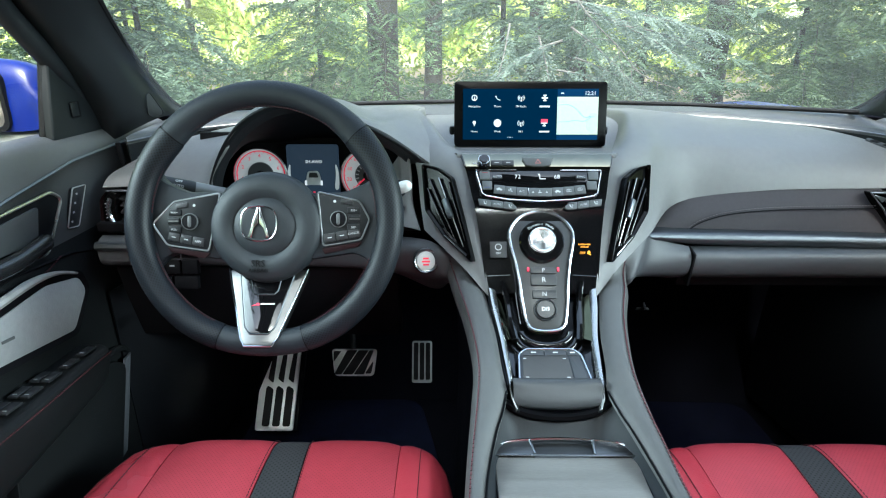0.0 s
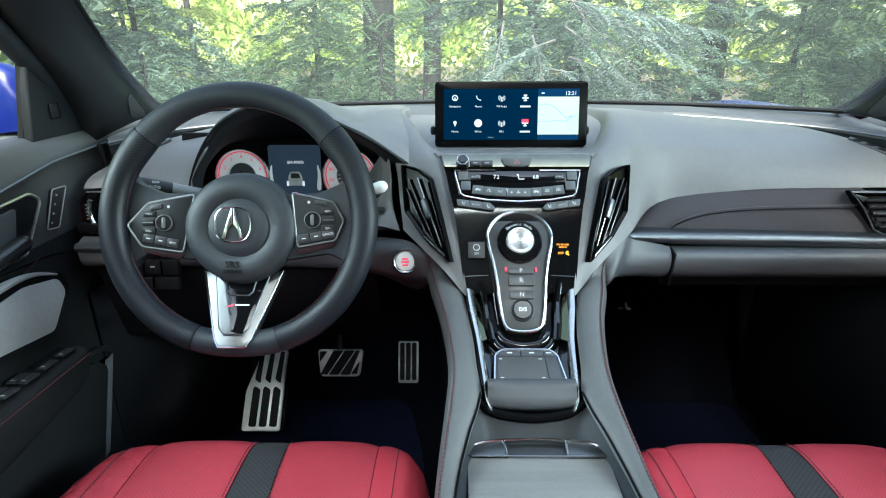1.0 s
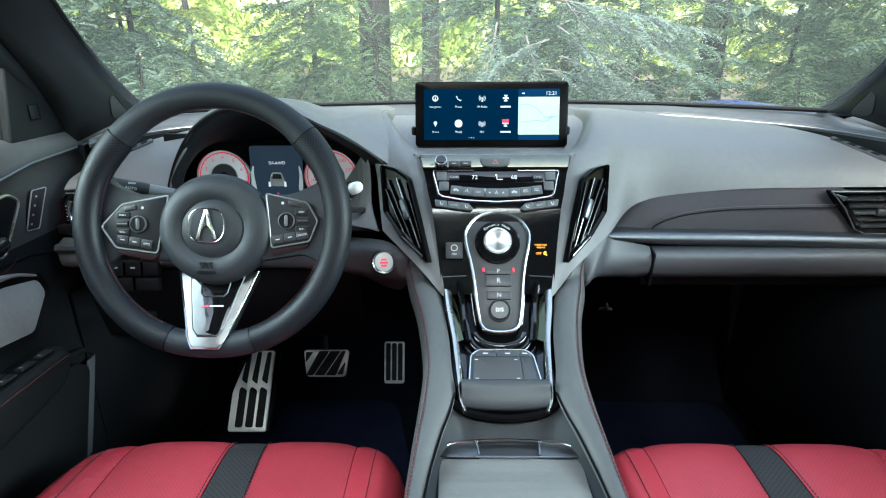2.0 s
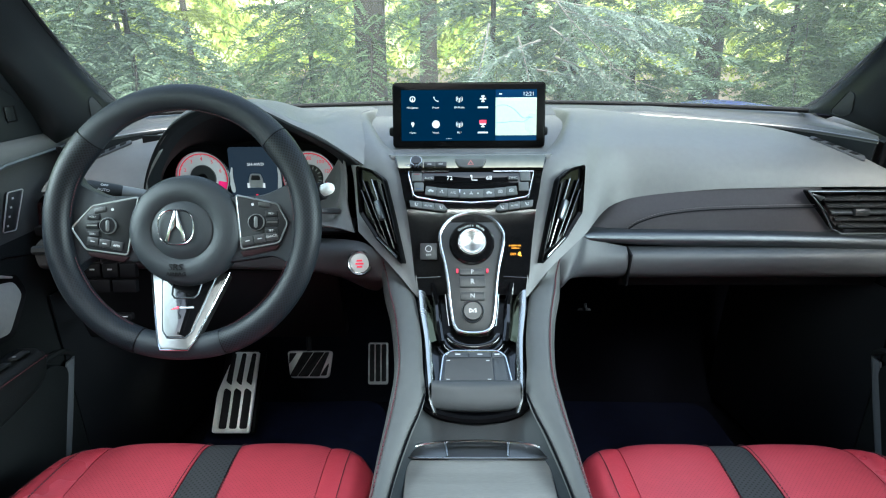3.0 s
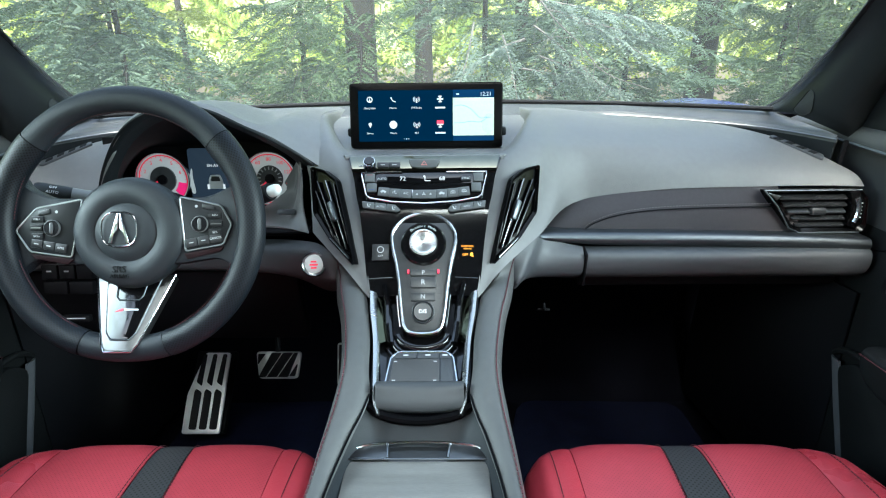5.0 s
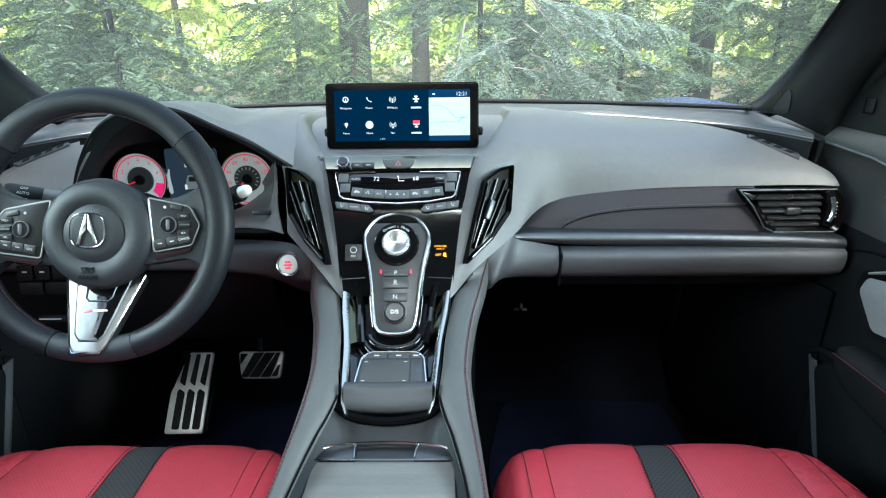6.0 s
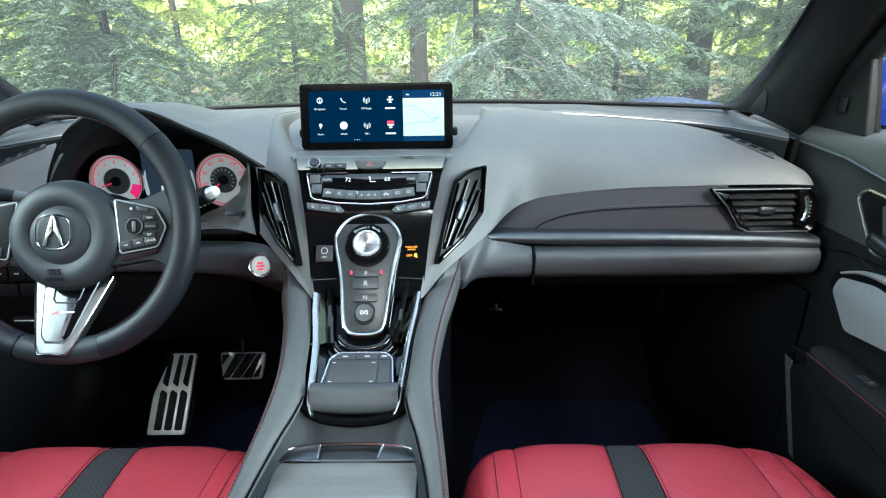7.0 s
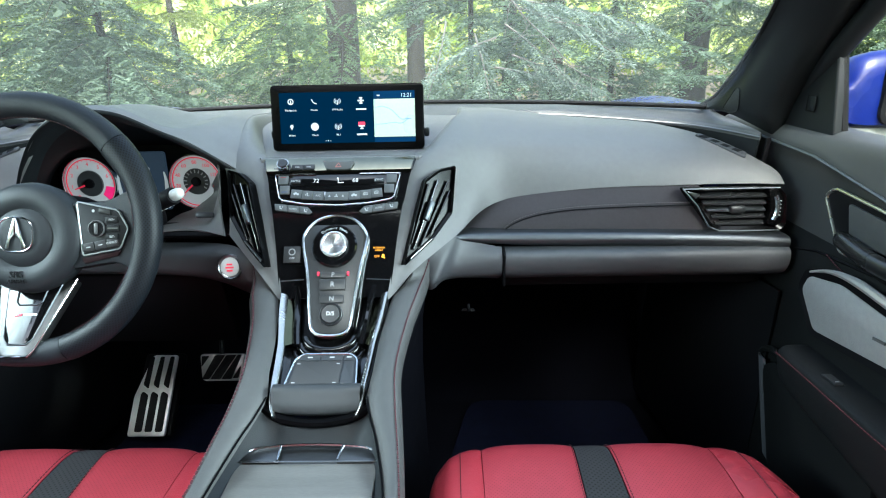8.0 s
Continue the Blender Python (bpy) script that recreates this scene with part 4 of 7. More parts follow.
for y0, bow in ((0.016, 0.010), (-0.014, -0.004)):
    pts = [(0.048, y0 - 0.002 if y0 > 0 else y0), (0.062, y0), (0.078, y0 * 0.7 - 0.002), (0.094, -0.006 if y0 > 0 else -0.013), (0.106, -0.004 if y0 > 0 else -0.006)]
    part("route_line", tube([SI @ Vector((x, y, 0.0)) for x, y in cr([(a, b, 0) for a, b in pts], 20) and [(v.x, v.y) for v in cr([(a, b, 0) for a, b in pts], 20)]], 0.0005, n=4), MAPLINE, mp_)
part("route_line", tube([SI @ Vector((x, -0.0055, 0)) for x in (0.100, 0.112)], 0.0005, n=4), MAPLINE, mp_)
ICONS = [(-0.098, 0.0265, "Navigation"), (-0.0575, 0.0265, "Phone"), (-0.0165, 0.0265, "FM Radio"), (0.0245, 0.0265, None),
         (-0.098, -0.0165, "Home"), (-0.0575, -0.0165, "Work"), (-0.0165, -0.0165, "98.1"), (0.0245, -0.0165, None)]


def ring_plate(r0, r1, m, n=20):
    a = [(r0 * math.cos(2 * math.pi * k / n), r0 * math.sin(2 * math.pi * k / n)) for k in range(n)]
    b = [(r1 * math.cos(2 * math.pi * k / n), r1 * math.sin(2 * math.pi * k / n)) for k in range(n)]
    return frame_ring(a, b, 0.0003, m)


def disc(r, m, n=20, d=0.0003):
    return prism([(r * math.cos(2 * math.pi * k / n), r * math.sin(2 * math.pi * k / n)) for k in range(n)], d, m, 0)


for k, (x, y, word) in enumerate(ICONS):
    m = SI @ pose(x, y, 0)
    if k == 0:
        bm = join(ring_plate(0.0052, 0.0036, m), prism([(0, 0.003), (0.002, -0.005), (0, -0.003), (-0.002, -0.005)], 0.0003, m, 0))
    elif k == 1:
        bm = tube([m @ Vector(p) for p in cr([(-0.0035, 0.0035, 0), (-0.002, -0.0005, 0), (0.001, -0.003, 0), (0.0045, -0.004, 0)], 8)], [0.0014, 0.0009, 0.0007, 0.0007, 0.0007, 0.0007, 0.0009, 0.0014], n=5)
    elif k == 4:
        bm = join(disc(0.003, m @ pose(0, 0.001, 0)), prism([(-0.0025, 0), (0, -0.0055), (0.0025, 0)], 0.0003, m, 0))
    elif k == 5:
        bm = disc(0.0068, m)
    elif k in (2, 6):
        arcs = [tube([m @ Vector((sx * r * math.cos(a), r * math.sin(a), 0)) for a in np.linspace(-0.9, 0.9, 8)], 0.0005, n=4) for r in (0.0032, 0.0055) for sx in (-1, 1)]
        bm = join(disc(0.0013, m), prism([(-0.0016, -0.006), (0, 0), (0.0016, -0.006)], 0.0003, m, 0), *arcs)
    else:
        bm = join(box(0.011, 0.0024, 0.0003, m, 0), box(0.0028, 0.010, 0.0003, m, 0), box(0.006, 0.002, 0.0003, m @ pose(0, 0.0045, 0), 0), box(0.006, 0.002, 0.0003, m @ pose(0, -0.0045, 0), 0))
    part("icon", bm, ICON, scr)
    if k == 7:
        part("channel_mark", box(0.012, 0.006, 0.0003, m @ pose(0, 0.004, 0.0002), 0), REDL, scr)
    lm = SI @ pose(x, y - 0.0145, 0)
    if word:
        writing(word, 0.0048, lm, ICON, scr)
    else:
        part("label_bar", box(0.018, 0.0028, 0.0003, lm, 0), ICON, scr)
for k in range(3):
    part("page_dot", disc(0.0007 if k != 1 else 0.001, SI @ pose(-0.039 + k * 0.004, -0.041, 0), 10), ICON, scr)

# ---- centre stack ----
stack = thing("centre_stack", (0, 0.85, 1.05), "piano-black centre stack with climate controls", "centre stack")
_pr = [(0.121, 0.921, 1.1585), (0.116, 0.905, 1.1485), (0.110, 0.893, 1.1335), (0.103, 0.870, 1.105), (0.098, 0.857, 1.088), (0.090, 0.829, 1.040), (0.085, 0.806, 1.002), (0.080, 0.787, 0.972)]
part("panel", sheet([[(k * (x + 0.003), y, z) for x, y, z in _pr] for k in (-1, -0.5, 0, 0.5, 1)], 12, 34, 0.004), PIANO, stack, "glossy black panel")
part("top_strip", sheet([[(k * x, y, z) for x, y, z in ((0.1225, 0.9235, 1.1615), (0.119, 0.910, 1.1545), (0.115, 0.899, 1.1445), (0.1135, 0.8955, 1.139))] for k in (-1, -0.5, 0, 0.5, 1)], 12, 10, 0.002), TOPSTRIP, stack, "polished black strip, tinted for reflected trees")
CL = pose(0, 0.882, 1.120, 50)


def plate_button(name, w, h, m, parent, mat=None, d=0.004, txt=None, size=0.005, bar=None, r=0.0012):
    b = part(name, prism(rrect(w, h, r, 3), d, m, 0.0006), mat or BUTTON, parent)
    if txt:
        writing(txt, size, m @ pose(0, 0, d + 0.0001), PRINT, b)
    elif bar:
        part("symbol", box(bar[0], bar[1], 0.0004, m @ pose(0, 0, d), 0), PRINT, b)
    return b


vk = part("volume_knob", lathe([(0.0, 0.0), (0.0105, 0.0), (0.0105, 0.003), (0.0085, 0.004), (0.0085, 0.014), (0.0075, 0.016), (0.0, 0.016)], CL @ pose(-0.0865, 0.0330, 0.002, -10), 28), PIANO, stack, "black volume knob")
part("knob_ring", lathe([(0.0086, 0.011), (0.0092, 0.011), (0.0092, 0.014), (0.0086, 0.014)], CL @ pose(-0.0865, 0.0330, 0.002, -10), 28), CHROME, vk)
for x in (-0.066, -0.0475):
    plate_button("button", 0.0182, 0.0092, CL @ pose(x, 0.0345, 0.002), stack, DBUTTON, 0.003, bar=(0.007, 0.0012))
part("power_mark", box(0.006, 0.002, 0.0003, CL @ pose(-0.101, 0.034, 0.003), 0), PRINT, stack)
hz = part("hazard_button", prism(rpoly([(-0.025, 0.007), (0.025, 0.007), (0.020, -0.006), (0.010, -0.008), (-0.010, -0.008), (-0.020, -0.006)], 0.002), 0.004, CL @ pose(0, 0.0365, 0.002), 0.001), BUTTON, stack, "grey hazard warning button")
part("warning_triangle", frame_ring([(0, 0.0045), (-0.005, -0.0035), (0.005, -0.0035)], [(0, 0.0029), (-0.0036, -0.0026), (0.0036, -0.0026)], 0.0004, CL @ pose(0, 0.0362, 0.006)), HAZARD, hz)
cl = part("climate_panel", prism(rpoly([(-0.097, 0.020), (0.097, 0.020), (0.088, -0.019), (0.050, -0.029), (0, -0.032), (-0.050, -0.029), (-0.088, -0.019)], 0.003), 0.003, CL @ pose(0, 0, 0.002), 0.001), PIANO, stack, "climate control panel")
_ol = [(-0.035, 0.0205), (-0.099, 0.0205), (-0.0985, 0.015), (-0.090, -0.0195), (-0.084, -0.024), (-0.050, -0.0305), (0, -0.0335), (0.050, -0.0305), (0.084, -0.024), (0.090, -0.0195), (0.0985, 0.015), (0.099, 0.0205), (0.035, 0.0205)]
part("chrome_outline", tube([CL @ Vector((x, y, 0.0055)) for x, y in _ol], 0.0015, n=6), CHROME, cl, "chrome outline")
dsp = part("readout", prism(rrect(0.122, 0.0135, 0.001), 0.0012, CL @ pose(0, 0.0085, 0.005), 0.0003), PIANO, cl)
for t_, x in (("72", -0.0335), ("68", 0.0285)):
    writing(t_, 0.0098, CL @ pose(x, 0.0085, 0.0064), ICON, dsp, "temperature")
part("airflow_mark", join(box(0.009, 0.0013, 0.0003, CL @ pose(0.006, 0.005, 0.0064), 0), box(0.0013, 0.007, 0.0003, CL @ pose(0.0015, 0.0085, 0.0064), 0), disc(0.0016, CL @ pose(0.0005, 0.0125, 0.0062))), ICON, dsp)
plate_button("auto_button", 0.016, 0.0075, CL @ pose(-0.066, 0.0080, 0.005), cl, DBUTTON, 0.003, "AUTO", 0.0052)
plate_button("sync_button", 0.016, 0.0075, CL @ pose(0.066, 0.0080, 0.005), cl, DBUTTON, 0.003, "SYNC", 0.0052)
for s in (-1, 1):
    for y, sh, cm in ((0.0105, 0.0, DIMRED), (-0.0065, 0.0035, DIMBLUE)):
        tb = plate_button("temperature_button", 0.0155, 0.0145, CL @ pose(s * (0.0855 - sh), y, 0.005), cl, BUTTON, 0.003)
        if s < 0:
            part("colour_mark", box(0.009, 0.0011, 0.0003, CL @ pose(-(0.0855 - sh), y + (0.0045 if y > 0 else -0.004), 0.008), 0), cm, tb)
def climate_symbol(kind, m):
    """A small printed control symbol about 6 mm wide, in the plane of m."""
    bar = lambda x, y, w, h, turn=0: box(w, h, 0.0004, m @ pose(x, y, 0, 0, 0, turn), 0)
    up = lambda x, y, q: prism([(x - q, y - q * 0.8), (x + q, y - q * 0.8), (x, y + q)], 0.0003, m, 0)
    if kind == "fan":
        return join(up(-0.0105, 0, 0.0018), bar(0, 0.0016, 0.0014, 0.0026), bar(-0.0014, -0.0010, 0.0014, 0.0026, 120), bar(0.0014, -0.0010, 0.0014, 0.0026, 60), up(0.0105, 0, 0.0018))
    if kind == "car":
        return join(prism([(-0.0046, -0.0012), (0.0046, -0.0012), (0.0042, 0.0006), (0.0018, 0.0012), (0.0004, 0.0024), (-0.0022, 0.0024), (-0.0034, 0.0008), (-0.0046, 0.0004)], 0.0003, m, 0), disc(0.0010, m @ pose(-0.0025, -0.0016, 0), 10), disc(0.0010, m @ pose(0.0025, -0.0016, 0), 10))
    if kind == "glass":
        return join(tube([m @ Vector(p) for p in ((-0.0038, -0.0016, 0), (-0.003, 0.002, 0), (0, 0.0027, 0), (0.003, 0.002, 0), (0.0038, -0.0016, 0), (-0.0038, -0.0016, 0))], 0.0004, n=4), bar(-0.0014, -0.0002, 0.0005, 0.0042, 12), bar(0.0, -0.0002, 0.0005, 0.0042, 12), bar(0.0014, -0.0002, 0.0005, 0.0042, 12))
    if kind == "flow":
        return join(disc(0.0011, m @ pose(-0.0002, 0.0024, 0), 10), bar(0.0004, 0.0004, 0.0009, 0.0036, 16), bar(0.0018, -0.0014, 0.0034, 0.0008), bar(-0.0026, 0.0008, 0.0024, 0.0007), bar(-0.0026, -0.0008, 0.0024, 0.0007))
    if kind == "seat":
        return join(bar(-0.0012, 0.0008, 0.0014, 0.0044, 14), bar(0.0008, -0.0016, 0.0036, 0.0014, -8), bar(0.0020, 0.0014, 0.0004, 0.0024), bar(0.0030, 0.0014, 0.0004, 0.0024))
    return bar(0, 0, 0.0062, 0.0010)


_ROW = ((-0.0630, 0.0172, "car"), (-0.0455, 0.0172, "flow"), (-0.0280, 0.0172, "A/C"), (0.0, 0.0382, "fan"), (0.0280, 0.0172, "car"), (0.0455, 0.0172, "glass"), (0.0630, 0.0172, "glass"))
for x, w, what in _ROW:
    y = -0.0128 - 0.0058 * (1 - (x / 0.07) ** 2)
    m = CL @ pose(x, y, 0.005, 0, 0, x * 90)
    bb = plate_button("climate_button", w, 0.0145, m, cl, BUTTON, 0.003, "A/C" if what == "A/C" else None, 0.005, r=0.0006)
    if what != "A/C":
        part("symbol", climate_symbol(what, m @ pose(0, 0, 0.003)), PRINT, bb)
part("toggle_edge", box(0.0012, 0.0135, 0.0012, CL @ pose(-0.0178, -0.0183, 0.0082), 0.0003), CHROME, cl)
for s in (-1, 1):
    # three keys in one wedge-ended block
    for k, q in enumerate(([(0.0365, -0.0445), (0.0420, -0.0480), (0.0565, -0.0462), (0.0575, -0.0345), (0.0440, -0.0362)], [(0.0570, -0.0461), (0.0755, -0.0436), (0.0765, -0.0320), (0.0580, -0.0344)], [(0.0760, -0.0435), (0.0945, -0.0405), (0.0965, -0.0295), (0.0770, -0.0319)])):
        c = sum((Vector(p) for p in q), Vector((0, 0))) / len(q)
        kb = part("seat_heater_button", prism(rpoly([(s * a, b + 0.0005) for a, b in q], 0.0014, 3), 0.004, CL @ pose(0, 0, 0.002), 0.0006), BUTTON, stack)
        cm = CL @ pose(s * c.x, c.y, 0.0061, 0, 0, s * 7)
        if k == 1 and s < 0:
            writing("AUTO", 0.0044, cm, PRINT, kb)
        elif k == 1:
            writing("AUTO", 0.0038, cm, PRINT, kb)
        else:
            part("symbol", climate_symbol("seat", cm), PRINT, kb)
        if s > 0:
            part("lamp_slots", join(*[box(0.0026, 0.0007, 0.0003, cm @ pose((n - 1) * 0.0042, 0.0046, 0), 0) for n in range(3)]), BLACK, kb)
# idle-stop button and passenger airbag telltale
LO = pose(0, 0.822, 1.030, 57)
ob_ = plate_button("idle_stop_button", 0.026, 0.0255, LO @ pose(-0.066, -0.001, 0.001), stack, DBUTTON, 0.004)
part("symbol", ring_plate(0.0052, 0.0042, LO @ pose(-0.066, 0.003, 0.0052)), PRINT, ob_)
writing("OFF", 0.0045, LO @ pose(-0.066, -0.007, 0.0052), PRINT, ob_)
writing("PASSENGER", 0.0036, LO @ pose(0.067, 0.0085, 0.0008), AMBER, stack, "telltale")
writing("AIRBAG", 0.0036, LO @ pose(0.067, 0.0045, 0.0008), AMBER, stack, "telltale")
writing("OFF", 0.0052, LO @ pose(0.0635, -0.005, 0.0008), AMBER, stack, "telltale")
part("telltale_symbol", join(disc(0.0022, LO @ pose(0.0735, -0.0035, 0.0006), 12), box(0.006, 0.0018, 0.0003, LO @ pose(0.0735, -0.0065, 0.0008, 0, 0, -25), 0)), AMBER, stack)
part("panel_seam", tube([(-0.083, 0.8015, 0.9945), (-0.048, 0.8015, 0.9965)], 0.0008, n=5), GREYMET, stack)
part("panel_seam", tube([(0.083, 0.8015, 0.9945), (0.048, 0.8015, 0.9965)], 0.0008, n=5), GREYMET, stack)
for s in (-1, 1):
    part("panel_seam", tube([(s * 0.0955, 0.8478, 1.0695), (s * 0.052, 0.8395, 1.0553)], 0.0009, n=5), BLACK, stack)

# ---- gear selector with drive-mode dial ----
gs = thing("gear_selector", (0, 0.78, 0.98), "push-button gear selector with a silver drive-mode dial", "gear selector")
KN = pose(0, 0.822, 1.043, 50)
_key = cr([(0, 0.0505, 0), (0.030, 0.042, 0), (0.0475, 0.020, 0), (0.0478, -0.002, 0), (0.0415, -0.030, 0), (0.0365, -0.060, 0), (0.0325, -0.100, 0), (0.027, -0.128, 0), (0.014, -0.1375, 0),
           (-0.014, -0.1375, 0), (-0.027, -0.128, 0), (-0.0325, -0.100, 0), (-0.0365, -0.060, 0), (-0.0415, -0.030, 0), (-0.0478, -0.002, 0), (-0.0475, 0.020, 0), (-0.030, 0.042, 0)], 68, True)
part("pedestal", join(prism([(p.x * 1.05, p.y * 1.03) for p in _key], 0.030, KN @ pose(0, 0, -0.034), 0.004), prism([(p.x * 1.14, p.y * 1.05 - 0.002) for p in _key], 0.022, KN @ pose(0, 0, -0.040), 0.005)), PIANO, gs, "glossy black pedestal")
part("chrome_outline", tube([KN @ Vector((p.x, p.y, -0.001)) for p in _key], 0.0027, closed=True, n=8), CHROME, gs, "chrome outline")
_pan = prism([(p.x * 0.96, p.y * 0.98) for p in _key], 0.006, KN @ pose(0, 0, -0.0075), 0.002)
part("panel", _pan, material("charcoal_satin_panel", (0.030, 0.0305, 0.031), 0.36, 0.1, vary=0.06), gs, "charcoal satin panel")
part("pedestal_line", tube([KN @ Vector((p.x * 1.145, p.y * 1.05 - 0.002, -0.0195)) for p in _key[20:49]], 0.0010, n=6), DCHROME, gs, "thin dark chrome line")
dl = part("dial_well", lathe([(0.0, 0.0), (0.0345, 0.0), (0.0345, 0.004), (0.032, 0.0065), (0.0215, 0.0055), (0.0, 0.005)], KN @ pose(0, 0, -0.002), 48), PIANO, gs, "black dial ring")
_dk = part("dial", lathe([(0.0, 0.004), (0.0205, 0.004), (0.0205, 0.0100), (0.0198, 0.0115), (0.0185, 0.0120), (0.0168, 0.0116), (0.0160, 0.0108), (0.010, 0.0105), (0.0, 0.0104)], None, 48), SPUN, gs, "spun silver dial")
_dk.matrix_world = KN
part("dial_grip", frame_ring([(0.0212 * math.cos(a), 0.0212 * math.sin(a)) for a in np.linspace(0, 6.2832, 49)[:-1]], [(0.0203 * math.cos(a), 0.0203 * math.sin(a)) for a in np.linspace(0, 6.2832, 49)[:-1]], 0.005, KN @ pose(0, 0, 0.004)), CHROME, dl)
_word = "Dynamic Mode"
for k, ch in enumerate(_word):
    if ch == " ":
        continue
    a = radians(90 + 42 - k * 84 / 11)
    writing(ch, 0.0058, KN @ pose(0.0275 * math.cos(a), 0.0275 * math.sin(a), 0.0048, 0, 0, math.degrees(a) - 90), PRINT, dl, "letter")
for name, y, w, h, txt, sz in (("park_button", -0.0465, 0.0385, 0.0095, "P", 0.0095), ("reverse_button", -0.0615, 0.0385, 0.0165, "R", 0.011), ("neutral_button", -0.0835, 0.036, 0.0125, "N", 0.0095)):
    plate_button(name, w, h, KN @ pose(0, y, -0.0015), gs, SELKEY, 0.0035, txt, sz, r=0.002)
for s in (-1, 1):
    part("red_flank", box(0.0032, 0.0065, 0.004, KN @ pose(s * 0.0225, -0.0445, 0.0005), 0.0008), REDL, gs)
part("drive_ring", lathe([(0.0145, -0.002), (0.0172, -0.002), (0.0172, 0.0015), (0.016, 0.0025), (0.0145, 0.0015)], KN @ pose(0, -0.1065, 0), 36), DBUTTON, gs)
db = part("drive_button", lathe([(0.0, -0.002), (0.0140, -0.002), (0.0140, 0.0025), (0.0128, 0.0042), (0.0, 0.0036)], KN @ pose(0, -0.1065, 0), 36), SELKEY, gs)
writing("D/S", 0.0082, KN @ pose(0, -0.1065, 0.0042), WHITE, db)

# ---- lower stack tray: gloss side plates, stepped collar ----
tray = thing("console_tray", (0, 0.70, 0.92), "piano-black console tray between satin metal rails", "console tray")
part("tray", sheet([[(x, 0.795, 0.962 + q), (x, 0.77, 0.945 + q), (x * 0.90, 0.73, 0.920 + q), (x * 0.85, 0.69, 0.905 + q), (x * 0.78, 0.64, 0.892 + q)] for x, q in ((-0.078, 0.016), (-0.070, 0.003), (-0.04, 0), (0, 0), (0.04, 0), (0.070, 0.003), (0.078, 0.016))], 22, 18, 0.004), VENTBLACK, tray)
for s in (-1, 1):
    part("side_plate", sheet([[(s * 0.0765, 0.788, 0.976), (s * 0.072, 0.75, 0.957), (s * 0.064, 0.708, 0.934)], [(s * 0.056, 0.784, 0.963), (s * 0.054, 0.75, 0.946), (s * 0.050, 0.724, 0.931)]], 6, 10, 0.003), GLOSSMET, tray, "dark polished plate, tinted for the reflected woods")
    part("cheek", tube(cr([(s * 0.060, 0.800, 0.985), (s * 0.053, 0.775, 0.964), (s * 0.050, 0.745, 0.944), (s * 0.046, 0.722, 0.928)], 16), 0.0055, n=8), PIANO, tray)
    part("notch_edge", tube([(s * 0.081, 0.795, 0.982), (s * 0.062, 0.792, 0.972)], 0.0014, n=6), DCHROME, tray)
    part("corner_bowl", sheet([[(s * 0.066, 0.716, 0.934), (s * 0.060, 0.706, 0.921), (s * 0.050, 0.703, 0.916)], [(s * 0.0635, 0.690, 0.924), (s * 0.057, 0.684, 0.911), (s * 0.049, 0.684, 0.908)], [(s * 0.0595, 0.645, 0.908), (s * 0.055, 0.645, 0.899), (s * 0.048, 0.645, 0.897)]], 12, 10, 0.002), PIANO, tray)
for k, (r, y, z) in enumerate(((0.036, 0.718, 0.930), (0.042, 0.712, 0.923), (0.050, 0.708, 0.915))):
    path = [(r * math.sin(a), y - 0.55 * r * math.cos(a) + 0.02, z - 0.3 * r * math.cos(a)) for a in np.linspace(-1.5, 1.5, 24)]
    part("collar", tube([(x, yy, zz + 0.002) for x, yy, zz in path], 0.0062, n=12), PIANO, tray)
    # Thin chrome lines stand in for highlights along the gloss collars.
    part("collar_glint", tube([(x * (0.62 + 0.17 * k), yy - 0.0062, zz + 0.0015) for x, yy, zz in path[6 - k:18 + k]], 0.0006, n=5), DCHROME, tray)
# rails
for s in (-1, 1):
    rp = cr([(s * 0.0815, 0.790, 0.979), (s * 0.0775, 0.757, 0.961), (s * 0.0700, 0.7177, 0.939), (s * 0.0660, 0.680, 0.923), (s * 0.0625, 0.645, 0.910), (s * 0.0605, 0.625, 0.898), (s * 0.0545, 0.613, 0.888)], 36)
    sec = []
    for k, p in enumerate(rp):
        w = 0.0060 * (1 - k / 35) ** 0.8 + 0.0052
        sec.append([p + Vector((s * 0.0008, 0.0, -0.004)), p + Vector((s * 0.0002, -0.0005, 0.0002)), p + Vector((-s * w * 0.12, -0.0012, 0.0014)), p + Vector((-s * w * 0.5, -0.0010, 0.0)), p + Vector((-s * w * 0.92, 0.0, -0.0032)), p + Vector((-s * w, 0.001, -0.0048)), p + Vector((-s * w, 0.002, -0.009))])
    part("rail", sheet(sec[::3] + [sec[-1]], 40, 18, 0.002), RAIL, tray, "satin silver rail", 30)


# ---- touchpad and palm rest ----
tpad = thing("touchpad", (0, 0.685, 0.912), "charcoal touchpad with a silver outline and a palm rest", "touchpad")
TP = pose(0, 0.685, 0.913, 12)
_to = rpoly([(-0.047, -0.036), (0.049, -0.036), (0.044, 0.016), (0.034, 0.026), (-0.032, 0.026), (-0.043, 0.016)], 0.006)
part("base", prism(_to, 0.014, TP @ pose(0, 0, -0.012), 0.002), DBUTTON, tpad)
part("silver_outline", tube([TP @ Vector((p[0], p[1], 0.002)) for p in _to], 0.0017, closed=True, n=6), CHROME, tpad)
part("pad", prism(rpoly([(-0.042, -0.034), (0.025, -0.034), (0.025, 0.011), (-0.039, 0.011)], 0.002), 0.003, TP, 0.001), material("brown_grey_pad", (0.034, 0.033, 0.032), 0.5, vary=0.06), tpad, "matt touch surface")
